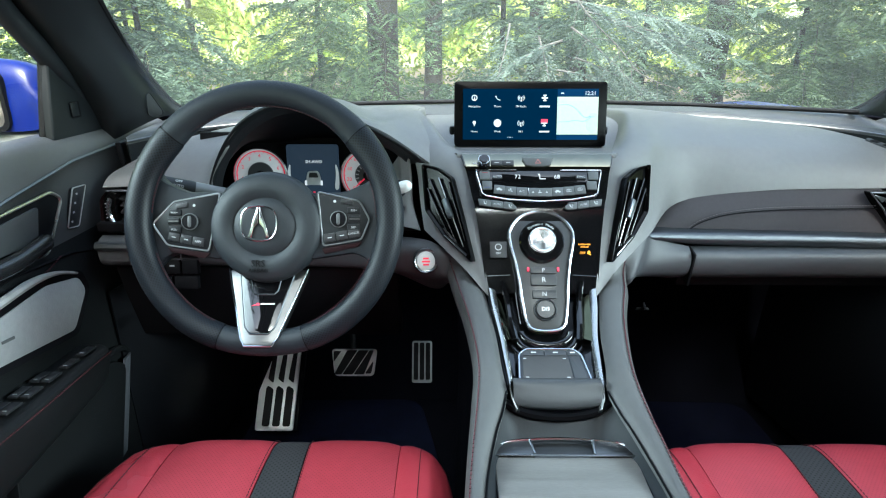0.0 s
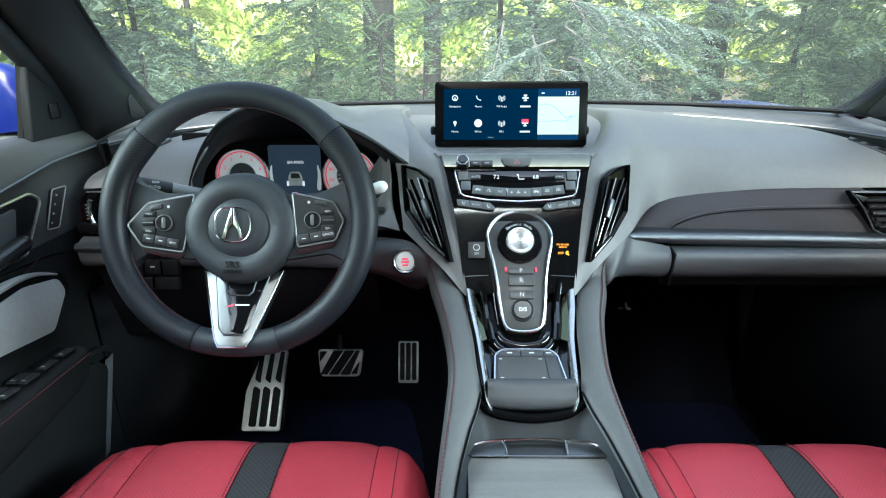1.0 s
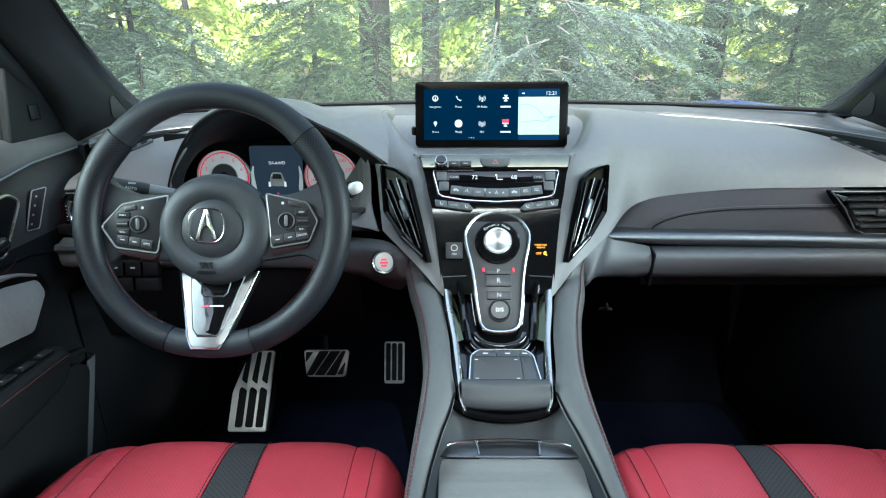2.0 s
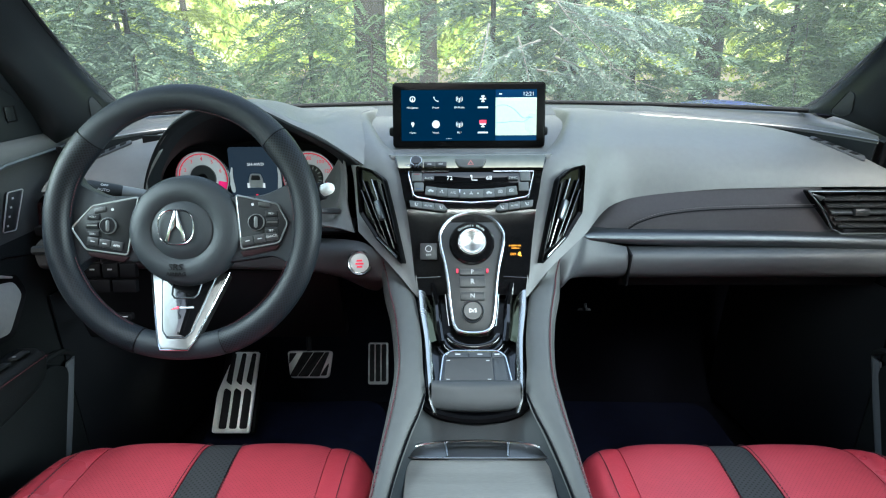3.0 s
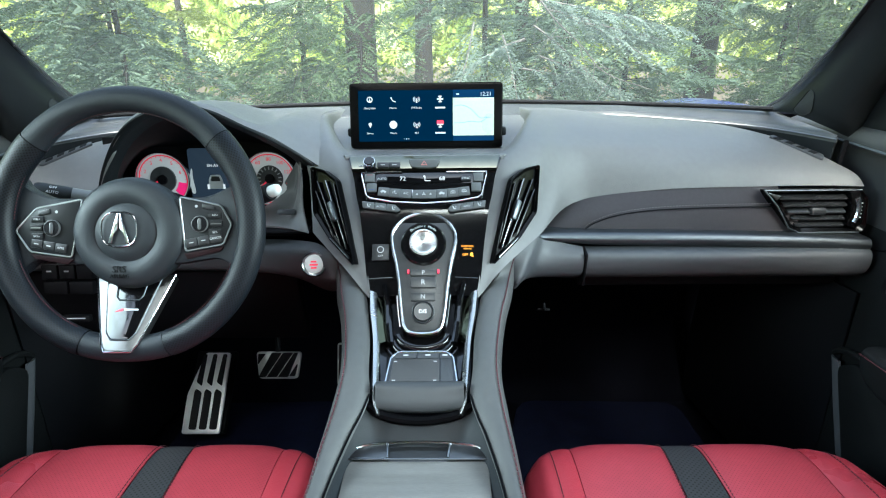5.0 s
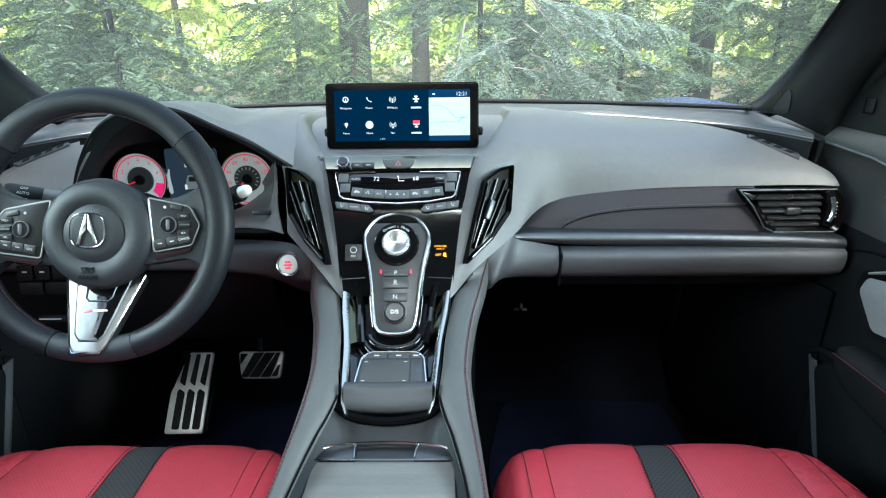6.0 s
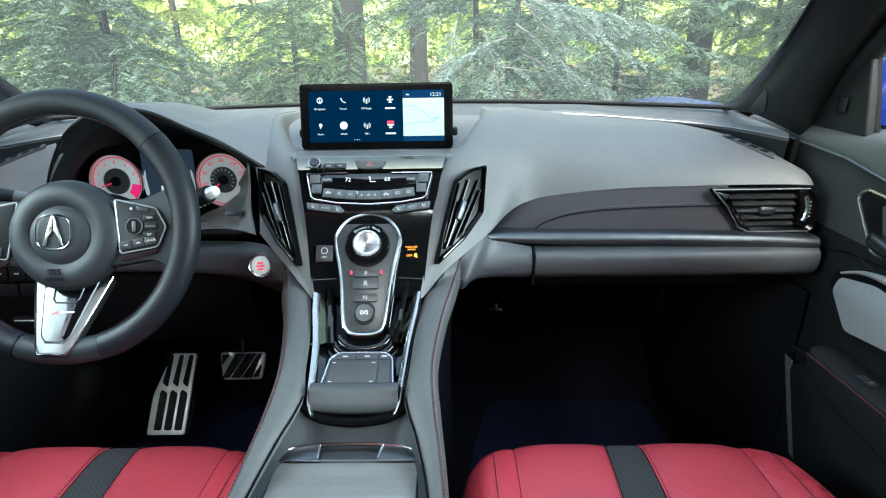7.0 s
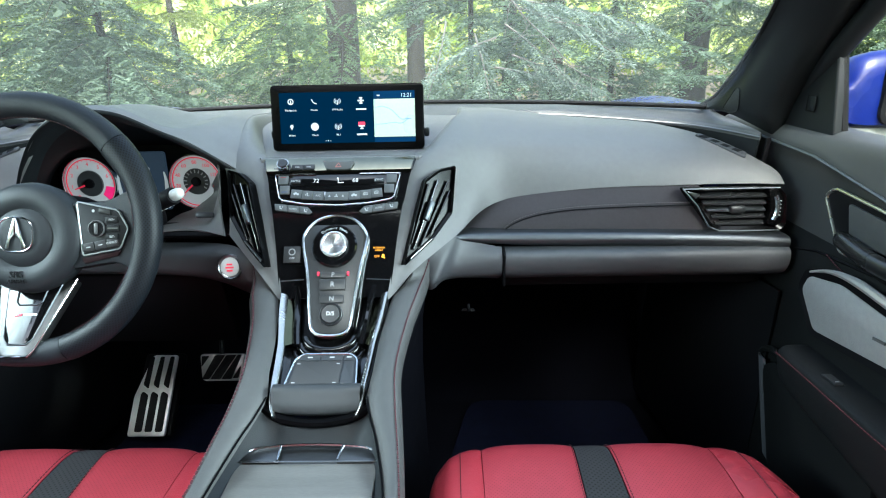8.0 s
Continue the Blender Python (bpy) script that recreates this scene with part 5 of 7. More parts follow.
part("side_pad", prism(rpoly([(0.0265, -0.034), (0.044, -0.034), (0.041, 0.011), (0.0265, 0.011)], 0.002), 0.003, TP, 0.001), SELKEY, tpad)
for x, w in ((-0.0225, 0.029), (0.0085, 0.030), (0.0325, 0.015)):
    b_ = part("button", prism(rrect(w, 0.0115, 0.0015), 0.003, TP @ pose(x, 0.0185, 0), 0.001), SELKEY, tpad)
    part("symbol", box(0.007, 0.0022, 0.0004, TP @ pose(x, 0.0185, 0.0031), 0), PRINT, b_)
for x in (-0.036, 0.019):
    for y in (0.006, -0.030):
        part("corner_mark", box(0.0045, 0.0012, 0.0003, TP @ pose(x, y, 0.0031), 0), PRINT, tpad)
_st = [[(x, 0.645, 0.903), (x, 0.6465, 0.911), (x, 0.642, 0.9165), (x, 0.633, 0.9155), (x, 0.624 + 0.004 * (x / 0.056) ** 2, 0.907), (x, 0.617 + 0.006 * (x / 0.056) ** 2, 0.898), (x, 0.6145 + 0.007 * (x / 0.056) ** 2, 0.890), (x, 0.618 + 0.007 * (x / 0.056) ** 2, 0.884)]
       for x in (-0.0575, -0.053, -0.03, 0, 0.03, 0.053, 0.0575)]
part("palm_rest", sheet(_st, 22, 24, 0.003), PALM, tpad, "grey padded palm rest", 60)
part("shadow_gap", tube(cr([(-0.068, 0.628, 0.888), (-0.045, 0.617, 0.881), (0, 0.611, 0.878), (0.045, 0.617, 0.881), (0.068, 0.628, 0.888)], 20), 0.006, n=8), BEZEL, tpad)

# ---- console body, side bolsters, storage lid ----
con = thing("centre_console", (0, 0.55, 0.43), "grey leather-wrapped centre console with red seams", "console")
for s in (-1, 1):
    inner = [(0.116, 0.824, 0.996), (0.098, 0.806, 0.980), (0.0865, 0.788, 0.972), (0.0750, 0.725, 0.944), (0.0700, 0.667, 0.922), (0.066, 0.627, 0.902), (0.083, 0.57, 0.881), (0.0985, 0.50, 0.865), (0.108, 0.38, 0.858), (0.110, 0.16, 0.852)]
    outer = [(0.1470, 0.860, 1.006), (0.1390, 0.838, 0.984), (0.131, 0.795, 0.974), (0.117, 0.745, 0.952), (0.106, 0.667, 0.926), (0.110, 0.609, 0.902), (0.116, 0.55, 0.884), (0.121, 0.49, 0.868), (0.128, 0.38, 0.858), (0.130, 0.16, 0.850)]
    st = []
    for (a, b, c), (d, e, f) in zip(inner, outer):
        st.append([(s * a, b, c - 0.004), (s * (a * 0.8 + d * 0.2), b * 0.8 + e * 0.2, c * 0.8 + f * 0.2 + 0.003), (s * (a + d) / 2, (b + e) / 2, (c + f) / 2 + 0.006), (s * (a * 0.15 + d * 0.85), b * 0.15 + e * 0.85, c * 0.15 + f * 0.85 + 0.004), (s * d, e, f - 0.003), (s * (d + 0.003), e + 0.002, f - 0.014), (s * (d - 0.004), e + 0.008, f - 0.034)])
    part("bolster", sheet(st, 44, 18, 0.003), BOLSTER, con, "grey leather bolster", 60)
    seam = cr([(s * (a * 0.12 + d * 0.88), b * 0.12 + e * 0.88 - 0.001, c * 0.12 + f * 0.88 + 0.0044) for (a, b, c), (d, e, f) in zip(inner, outer)], 80)
    part("stitching", stitches(seam, 0.0008, 0.004, 0.0018), DTHREAD, con, "dark red stitching")
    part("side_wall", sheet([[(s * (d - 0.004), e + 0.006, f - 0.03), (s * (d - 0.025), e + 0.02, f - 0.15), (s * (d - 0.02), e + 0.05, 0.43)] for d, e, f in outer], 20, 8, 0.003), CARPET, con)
part("well", sheet([[(-w, 0.633 - q, h1), (-w * 0.75, 0.620 - q, h2), (-w * 0.4, 0.613 - q, h3), (w * 0.4, 0.613 - q, h3), (w * 0.75, 0.620 - q, h2), (w, 0.633 - q, h1)]
                    for w, q, h1, h2, h3 in ((0.070, 0.0, 0.897, 0.876, 0.871), (0.077, 0.022, 0.884, 0.856, 0.850), (0.092, 0.06, 0.872, 0.848, 0.843), (0.099, 0.12, 0.862, 0.846, 0.842), (0.107, 0.25, 0.856, 0.844, 0.840), (0.110, 0.47, 0.850, 0.842, 0.838))], 26, 22, 0.003), DARK, con, "", 60)
for s in (-1, 1):
    _gr = cr([(s * x, y, z) for x, y, z in ((0.0655, 0.632, 0.9035), (0.074, 0.600, 0.8925), (0.084, 0.570, 0.8835), (0.0990, 0.50, 0.8670), (0.1085, 0.38, 0.8600), (0.1105, 0.17, 0.8540))], 40)
    part("shut_line", tube(_gr, 0.0014, n=6), BEZEL, con)
lid = part("cup_holder_shutter", box(0.172, 0.382, 0.008, pose(0, 0.371, 0.853), 0.002), LIDMET, con, "grey brushed sliding shutter")
_arc = cr([(-0.0855, 0.568, 0), (-0.080, 0.580, 0), (-0.060, 0.589, 0), (0, 0.5935, 0), (0.060, 0.589, 0), (0.080, 0.580, 0), (0.0855, 0.568, 0)], 30)
for s in (-1, 1):
    _ed = [(s * x, y) for x, y in ((0.0855, 0.563), (0.0855, 0.568), (0.080, 0.5775), (0.070, 0.5845), (0.060, 0.5885), (0.040, 0.5915), (0.036, 0.563))]
    part("front_edge", prism(_ed, 0.012, pose(0, 0, 0.848), 0.0025), SATIN, lid, "satin metal front edge")
part("edge_line", tube([(p.x, p.y - 0.001, 0.860) for p in _arc[2:-2]], 0.0018, n=6), CHROME, lid, "chrome rim")
part("grip", prism([(-0.0365, 0.563), (-0.0405, 0.5925), (0.0405, 0.5925), (0.0365, 0.563)], 0.004, pose(0, 0, 0.8485), 0), SATIN, lid, "recessed finger grip")
part("rear_line", box(0.171, 0.002, 0.002, pose(0, 0.562, 0.8595), 0.0006), DCHROME, lid)
for s in (-1, 1):
    part("grip_cheek", tube([(s * 0.0365, 0.564, 0.860), (s * 0.0395, 0.590, 0.860)], 0.0018, n=6), CHROME, lid)

# ---- air vents ----
def centre_vent(s):
    v = thing("centre_vent", (s * 0.14, 0.86, 1.07), "blade-shaped piano-black air vent with chrome vanes", "air vent", "centre vents")
    n = Vector((0.557, -0.764, 0.326)).normalized()
    a, b = Vector((0.1005, 0.816, 1.012)) + n * 0.003, Vector((0.1775, 0.926, 1.138)) + n * 0.003
    yv = (b - a).normalized()
    xv = yv.cross(n).normalized()
    m = Matrix.Translation(a) @ Matrix((xv, yv, n)).transposed().to_4x4()
    flip = (lambda bm: bm) if s > 0 else mirrored
    out = rpoly([(0, -0.002), (0.024, 0.060), (0.034, 0.117), (0.002, 0.188), (-0.020, 0.165), (-0.034, 0.136), (-0.018, 0.069)], 0.005, 4)
    inn = [(p[0] * 0.86 + 0.0004, 0.007 + p[1] * 0.935) for p in out]
    part("frame", flip(frame_ring(out, inn, 0.012, m @ pose(0, 0, -0.003), lip=0.004)), VENTBLACK, v, "glossy black frame")
    part("recess", flip(prism([(p[0] * 0.97, p[1] * 0.99 + 0.001) for p in out], 0.006, m @ pose(0, 0, -0.0045), 0)), VENTBLACK, v)
    # Chrome strip added for the bright reflection on the frame's lower facet.
    part("facet_glint", flip(prism([(0.0245, 0.064), (0.0215, 0.062), (0.0035, 0.016), (0.0050, 0.012)], 0.004, m @ pose(0, 0, 0.005), 0.001)), DCHROME, v, "lower facet, chromed to show its reflection")
    part("chrome_edge", flip(tube([m @ Vector((p[0], p[1], 0.0085)) for p in out], 0.0007, closed=True, n=5)), VENTBLACK, v)
    for k, (x0, y0, x1, y1) in enumerate(((-0.024, 0.135, -0.003, 0.035), (-0.012, 0.150, 0.004, 0.030), (0.004, 0.160, 0.012, 0.040), (0.015, 0.148, 0.019, 0.060))):
        d = Vector((x1 - x0, y1 - y0, 0))
        ang = math.degrees(math.atan2(d.y, d.x))
        part("vane", flip(box(d.length, 0.0018, 0.010, m @ pose((x0 + x1) / 2, (y0 + y1) / 2, 0.0035, 0, 0, ang) @ pose(0, 0, 0, 28), 0.0015)), VENTSLAT if k != 1 else DCHROME, v, "bright centre vane" if k == 1 else "")
    part("slider", flip(box(0.034, 0.010, 0.010, m @ pose(-0.004, 0.096, 0.008, 0, 0, -82), 0.003)), GREYMET, v, "satin slider")
    return v


centre_vent(1), centre_vent(-1)


def side_vent(s):
    v = thing("side_vent", (s * 0.65, 0.93, 1.06), "wide black air vent with horizontal slats and a chrome wheel", "air vent", "side vents")
    m = pose(0.650, 0.936, 1.060, 84)
    flip = (lambda bm: bm) if s > 0 else mirrored
    out = rpoly([(-0.088, 0.0345), (0.070, 0.0345), (0.084, 0.020), (0.088, -0.030), (0.078, -0.038), (-0.022, -0.038), (-0.040, -0.030)], 0.006, 4)
    inn = rpoly([(-0.074, 0.030), (0.064, 0.030), (0.076, 0.017), (0.079, -0.026), (0.072, -0.031), (-0.019, -0.031), (-0.034, -0.025)], 0.005, 4)
    part("frame", flip(frame_ring(out, inn, 0.016, m @ pose(0, 0, -0.004), lip=0.005)), VENTBLACK, v, "glossy black frame")
    part("recess", flip(prism(out, 0.003, m @ pose(0, 0, -0.008), 0)), VENTBLACK, v)
    edge = [(-0.088, 0.0345), (-0.062, 0.006), (-0.040, -0.030), (-0.022, -0.038), (0.078, -0.038)]
    part("chrome_edge", flip(tube([m @ Vector((x, y, 0.011)) for x, y in edge], 0.0014, n=6)), GREYMET, v, "satin lower edge")
    part("top_edge", flip(tube([m @ Vector((x, 0.0335, 0.011)) for x in (-0.086, 0.0, 0.072)], 0.0012, n=6)), GREYMET, v)
    part("corner_wedge", flip(prism([(-0.083, 0.031), (-0.058, 0.024), (-0.064, 0.017)], 0.006, m @ pose(0, 0, 0.004), 0.001)), DCHROME, v)
    for k in range(5):
        y = 0.021 - k * 0.0115
        x0 = -0.060 + k * 0.0085 if k < 4 else -0.028
        part("slat", flip(box(0.054 - x0, 0.0045, 0.014, m @ pose((x0 + 0.054) / 2, y, 0.002, 24), 0.0018)), GREYMET if k == 2 else VENTSLAT, v, "satin middle slat" if k == 2 else "")
    part("slider", flip(box(0.026, 0.013, 0.012, m @ pose(0.006, -0.002, 0.008), 0.004)), DBUTTON, v)
    w = part("shut_off_housing", flip(prism(rpoly([(0.052, 0.030), (0.066, 0.034), (0.080, 0.012), (0.080, -0.022), (0.070, -0.032), (0.054, -0.026), (0.060, 0.0)], 0.003), 0.012, m @ pose(0, 0, 0.002), 0.002)), VENTBLACK, v, "glossy black wheel housing")
    part("shut_off_wheel", flip(tube([m @ Vector((0.066 + 0.004 * math.cos(a * 1.6), 0.022 * math.sin(a), 0.013)) for a in np.linspace(-1.2, 1.2, 12)], 0.0042, n=8)), CHROME, w, "silver thumb wheel")
    part("scale_marks", flip(join(*[box(0.003, 0.0012, 0.0005, m @ pose(0.0735, 0.012 - k * 0.006, 0.0145), 0) for k in range(5)])), PRINT, w)
    return v


side_vent(1), side_vent(-1)

# ---- steering wheel ----
wheel = thing("steering_wheel", (-0.386, 0.72, 1.114), "black leather steering wheel with silver spokes and red stitching", "steering wheel")
WH = pose(-0.3855, 0.7165, 1.1095, 70)
R0 = 0.1664


def rim(a0, a1, n, fat=0.0, name="rim", mat=None, label=""):
    rows = []
    for i in range(n + 1):
        a = radians(a0 + (a1 - a0) * i / n)
        aa = math.degrees(a) % 360
        thumb = math.exp(-((aa - 38) / 13) ** 2) + math.exp(-((aa - 142) / 13) ** 2)
        r_in, r_out, thick = 0.0172 + 0.004 * thumb + fat, 0.0172 + fat, 0.0158 + fat
        row = []
        for j in range(20):
            b = 2 * math.pi * j / 20
            rr = math.cos(b)
            rad = R0 - 0.0035 * math.exp(-((aa - 270) / 24) ** 2) + (r_out if rr > 0 else r_in) * rr
            row.append(WH @ Vector((rad * math.cos(a), rad * math.sin(a), thick * math.sin(b) + 0.003)))
        rows.append(row)
    return part(name, grid(rows, wrap=True), mat, wheel, label)


rim(42.5, 137.5, 48, 0, "rim_top", LEATHER, "smooth black leather")
rim(138, 250, 56, 0.0006, "rim_grip", PERFWHEEL, "perforated black leather")
rim(-70, 42, 56, 0.0006, "rim_grip", PERFWHEEL, "perforated black leather")
rim(250.5, 289.5, 22, 0, "rim_bottom", LEATHER, "smooth black leather")
for a in (42.2, 137.8, 250.2, 289.8):
    rim(a - 0.35, a + 0.35, 1, -0.0012, "rim_seam", BLACK)
_ins = [WH @ Vector(((R0 - 0.0175) * math.cos(radians(a)), (R0 - 0.0175) * math.sin(radians(a)), 0.0075)) for a in range(48, 133, 1)]
part("stitching", stitches(_ins, 0.0005, 0.0026, 0.0016), THREAD, wheel, "red stitching")
for a0, a1 in ((150, 178), (198, 246), (294, 342), (2, 30)):
    _ins = [WH @ Vector(((R0 - 0.0186) * math.cos(radians(a)), (R0 - 0.0186) * math.sin(radians(a)), 0.006)) for a in range(a0, a1, 1)]
    part("stitching", stitches(_ins, 0.0005, 0.0026, 0.0016), DTHREAD, wheel, "red stitching")
# airbag cover
hub = []
for f, z in ((0.90, -0.030), (1.0, -0.020), (1.03, -0.004), (1.0, 0.006), (0.93, 0.0115), (0.80, 0.0140), (0.585, 0.0150), (0.568, 0.0126), (0.548, 0.0126), (0.530, 0.0145), (0.3, 0.0158), (0.0, 0.0160)):
    hub.append([WH @ Vector((0.002 + 0.0738 * f * math.cos(t) * (1 - 0.10 * max(0, -math.sin(t)) ** 2 * (1 if f > 0.7 else 0)), -0.0095 + 0.0722 * f * math.sin(t) * (1 if f > 0.7 else 0.95), z - 0.004)) for t in np.linspace(0, 2 * math.pi, 57)[:-1]])
part("airbag_cover", grid(hub, wrap=True), HUBPL, wheel, "round black airbag cover")
HB = WH @ pose(-0.004, -0.0095, 0.0125)
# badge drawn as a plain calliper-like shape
em = [(0.0232 * math.copysign(abs(math.cos(t)) ** 0.72, math.cos(t)), 0.0225 * math.copysign(abs(math.sin(t)) ** 0.72, math.sin(t))) for t in np.linspace(0, 2 * math.pi, 41)[:-1]]
bd = part("badge_ring", tube([HB @ Vector((x, y + 0.004, 0.001)) for x, y in em], 0.0010, closed=True, n=6), CHROME, wheel, "chrome oval badge ring")
for s in (-1, 1):
    part("badge_blade", prism([(s * 0.0006, 0.0215), (s * 0.0022, 0.0210), (s * 0.0140, -0.0180), (s * 0.0088, -0.0190), (s * 0.0062, -0.0060), (s * 0.0006, 0.0005)], 0.002, HB @ pose(0, 0.004, 0.0002), 0.0007), CHROME, bd)
writing("SRS", 0.0125, HB @ pose(-0.001, -0.0485, -0.0004, -6), BLACK, wheel, "embossed_letters", 0.0006)
writing("AIRBAG", 0.0075, HB @ pose(-0.001, -0.0575, -0.0014, -8), BLACK, wheel, "embossed_letters", 0.0006)
# side spokes with the button pads
for s in (-1, 1):
    sp = part("side_spoke", prism(rpoly([(s * 0.050, 0.036), (s * 0.105, 0.037), (s * 0.138, 0.052), (s * 0.148, 0.068), (s * 0.160, 0.060), (s * 0.162, -0.060), (s * 0.148, -0.066), (s * 0.132, -0.050), (s * 0.118, -0.044), (s * 0.055, -0.054)], 0.012), 0.020, WH @ pose(0, 0, -0.020), 0.005), LEATHER, wheel)
    ol = rpoly([(0.0703, 0.0370), (0.1256, 0.0250), (0.1390, 0.0005), (0.1280, -0.0258), (0.0780, -0.0345)] if s > 0 else [(-0.0590, 0.0350), (-0.1202, 0.0235), (-0.1483, -0.0060), (-0.1285, -0.0338), (-0.0735, -0.0415)], 0.004, 4)
    part("pad_outline", tube([WH @ Vector((p[0], p[1], 0.0022)) for p in ol], 0.0014, closed=True, n=7), PADRIM, sp, "chrome outline")
    part("lower_blade", prism([(s * (0.0755 if s > 0 else 0.0715), -0.0375 if s > 0 else -0.0445), (s * 0.1285, -0.0285 if s > 0 else -0.0365), (s * 0.124, -0.0350 if s > 0 else -0.043), (s * 0.080, -0.0450 if s > 0 else -0.0515)], 0.002, WH, 0.0006), material("dark_red_trim", (0.012, 0.0035, 0.0045), 0.6, 0.0, spec=0.12), sp, "dark red trim")
    pd = part("button_pad", prism(scaled(ol, 0.97), 0.004, WH @ pose(0, 0, -0.001), 0.001), PADBLK, wheel)
    kx, ky, dy = (-0.0978, -0.0030, -0.0020) if s < 0 else (0.0982, 0.0010, 0.0040)
    wheel_knob = part("roller", lathe([(0.0, 0.0), (0.0100, 0.0), (0.0100, 0.003), (0.0092, 0.0045), (0.0, 0.0045)], WH @ pose(kx, ky, 0.002), 28), BLACK, pd)
    part("roller_ring", lathe([(0.0100, 0.002), (0.0110, 0.002), (0.0110, 0.0042), (0.0100, 0.0048)], WH @ pose(kx, ky, 0.002), 28), BUTTON, pd)
    part("roller_wheel", box(0.0050, 0.015, 0.007, WH @ pose(kx, ky, 0.005), 0.0022), BUTTON, wheel_knob)
    for k in range(3):
        part("key", prism(rrect(0.0152, 0.0112, 0.0012), 0.003, WH @ pose(s * (0.0868 + k * 0.0160), -0.0275 + dy + k * 0.0030, 0.002, 0, 0, s * 10), 0.0008), DBUTTON, pd)
        word = {(-1, 0): "APPS", (1, 2): "CANCEL"}.get((s, k))
        km = WH @ pose(s * (0.0868 + k * 0.0160), -0.0275 + dy + k * 0.0030, 0.0051, 0, 0, s * 10)
        if word:
            writing(word, 0.0042, km, PRINT, pd, depth=0.0001)
        else:
            part("symbol", box(0.0055, 0.0012, 0.0003, km, 0), PRINT, pd)
    for k in range(3):
        part("key", prism(rrect(0.0165, 0.0080, 0.0012), 0.003, WH @ pose(s * (0.1195 - 0.0015 * abs(k - 1)), 0.0100 + dy * 0.6 - k * 0.0112, 0.002), 0.0008), PADBLK, pd)
        if k == 1:
            part("rocker_line", box(0.0135, 0.0016, 0.0003, WH @ pose(s * 0.1195, -0.0012 + dy * 0.6, 0.0051), 0), SATIN, pd)
        else:
            writing({(-1, 0): "VOL+", (-1, 2): "VOL-", (1, 0): "RES+", (1, 2): "SET-"}[(s, k)], 0.0038, WH @ pose(s * 0.1185, 0.0100 + dy * 0.6 - k * 0.0112, 0.0051), PRINT, pd, depth=0.0001)
    part("key", prism(rpoly([(s * 0.101, 0.0180 + dy), (s * 0.117, 0.0150 + dy), (s * 0.117, 0.0215 + dy), (s * 0.101, 0.0245 + dy)], 0.0015), 0.003, WH @ pose(0, 0, 0.002), 0.0008), DBUTTON, pd)
    part("info_symbol", disc(0.0019, WH @ pose(s * 0.093, 0.0205 + dy, 0.0032), 14), PRINT, pd)
# lower spoke, sunk under the airbag cover and rising to the rim
LS = WH @ pose(-0.002, -0.066, -0.024, -26.0)
_v = [(-0.0545, 0.0), (-0.0245, -0.098), (-0.018, -0.1085), (0.018, -0.1085), (0.0245, -0.098), (0.0545, 0.0)]
lsp = part("lower_spoke", prism(rpoly(_v, 0.006), 0.012, LS @ pose(0, 0, -0.012), 0.004), SATIN, wheel, "satin silver lower spoke")
part("spoke_edge", tube([LS @ Vector((x * 0.985, y, -0.0005)) for x, y in _v], 0.0012, n=5), CHROME, lsp)
gi = part("gloss_insert", prism(rpoly([(-0.038, 0.0), (-0.0195, -0.083), (-0.012, -0.092), (0.012, -0.092), (0.0195, -0.083), (0.038, 0.0)], 0.004), 0.003, LS @ pose(0, 0, -0.0012), 0.001), PIANO, wheel, "gloss black insert")
part("insert_rim", tube([LS @ Vector((x, y, 0.0005)) for x, y in ((-0.038, 0.0), (-0.0195, -0.083), (-0.012, -0.0925), (0.012, -0.0925), (0.0195, -0.083), (0.038, 0.0))], 0.0012, n=5), GREYMET, gi)
part("insert_notch", tube([LS @ Vector(p) for p in ((-0.020, -0.012, 0.002), (-0.0175, -0.033, 0.002), (-0.013, -0.038, 0.002), (0.013, -0.038, 0.002), (0.0175, -0.033, 0.002), (0.020, -0.012, 0.002))], 0.0011, n=5), GREYMET, gi)
part("red_mark", prism([(-0.015, -0.0545), (-0.007, -0.0502), (-0.005, -0.0502), (-0.005, -0.0535), (-0.0075, -0.0535)], 0.0006, LS @ pose(0, 0, 0.0018), 0), REDL, gi)
part("silver_mark", box(0.019, 0.0022, 0.0006, LS @ pose(0.006, -0.0515, 0.002), 0), SILVER, gi)
part("column", lathe([(0.0, 0.0), (0.045, 0.0), (0.055, 0.05), (0.055, 0.12), (0.0, 0.12)], WH @ pose(0, 0, -0.155), 24), BLACK, wheel)

# ---- column stalks ----
st_ = thing("wiper_stalk", (-0.22, 0.79, 1.12), "black wiper stalk with a pale rounded tip", "stalk")
_a, _b = Vector((-0.330, 0.835, 1.085)), Vector((-0.199, 0.773, 1.143))
_dv = (_b - _a).normalized()
_sm = Matrix.Translation(_a) @ _dv.to_track_quat("Z", "Y").to_matrix().to_4x4()
_L = (_b - _a).length
part("arm", lathe([(0.0, 0.0), (0.0095, 0.0), (0.0110, _L * 0.4), (0.0122, _L * 0.62), (0.0124, _L * 0.90), (0.0115, _L * 0.915), (0.0, _L * 0.915)], _sm, 24), BLACK, st_)
part("tip", lathe([(0.0, _L * 0.91), (0.0084, _L * 0.91), (0.0085, _L * 0.95), (0.0081, _L * 0.985), (0.0064, _L * 1.010), (0.004, _L * 1.024), (0.0, _L * 1.028)], _sm, 24), PLASTICW, st_, "pale plastic tip")
part("marks", join(*[box(0.0045 - 0.001 * k, 0.0026, 0.0005, _sm @ pose(0.0, -0.0125, _L * (0.66 + k * 0.065), 90, 0, 0), 0) for k in range(4)]), PRINT, st_)
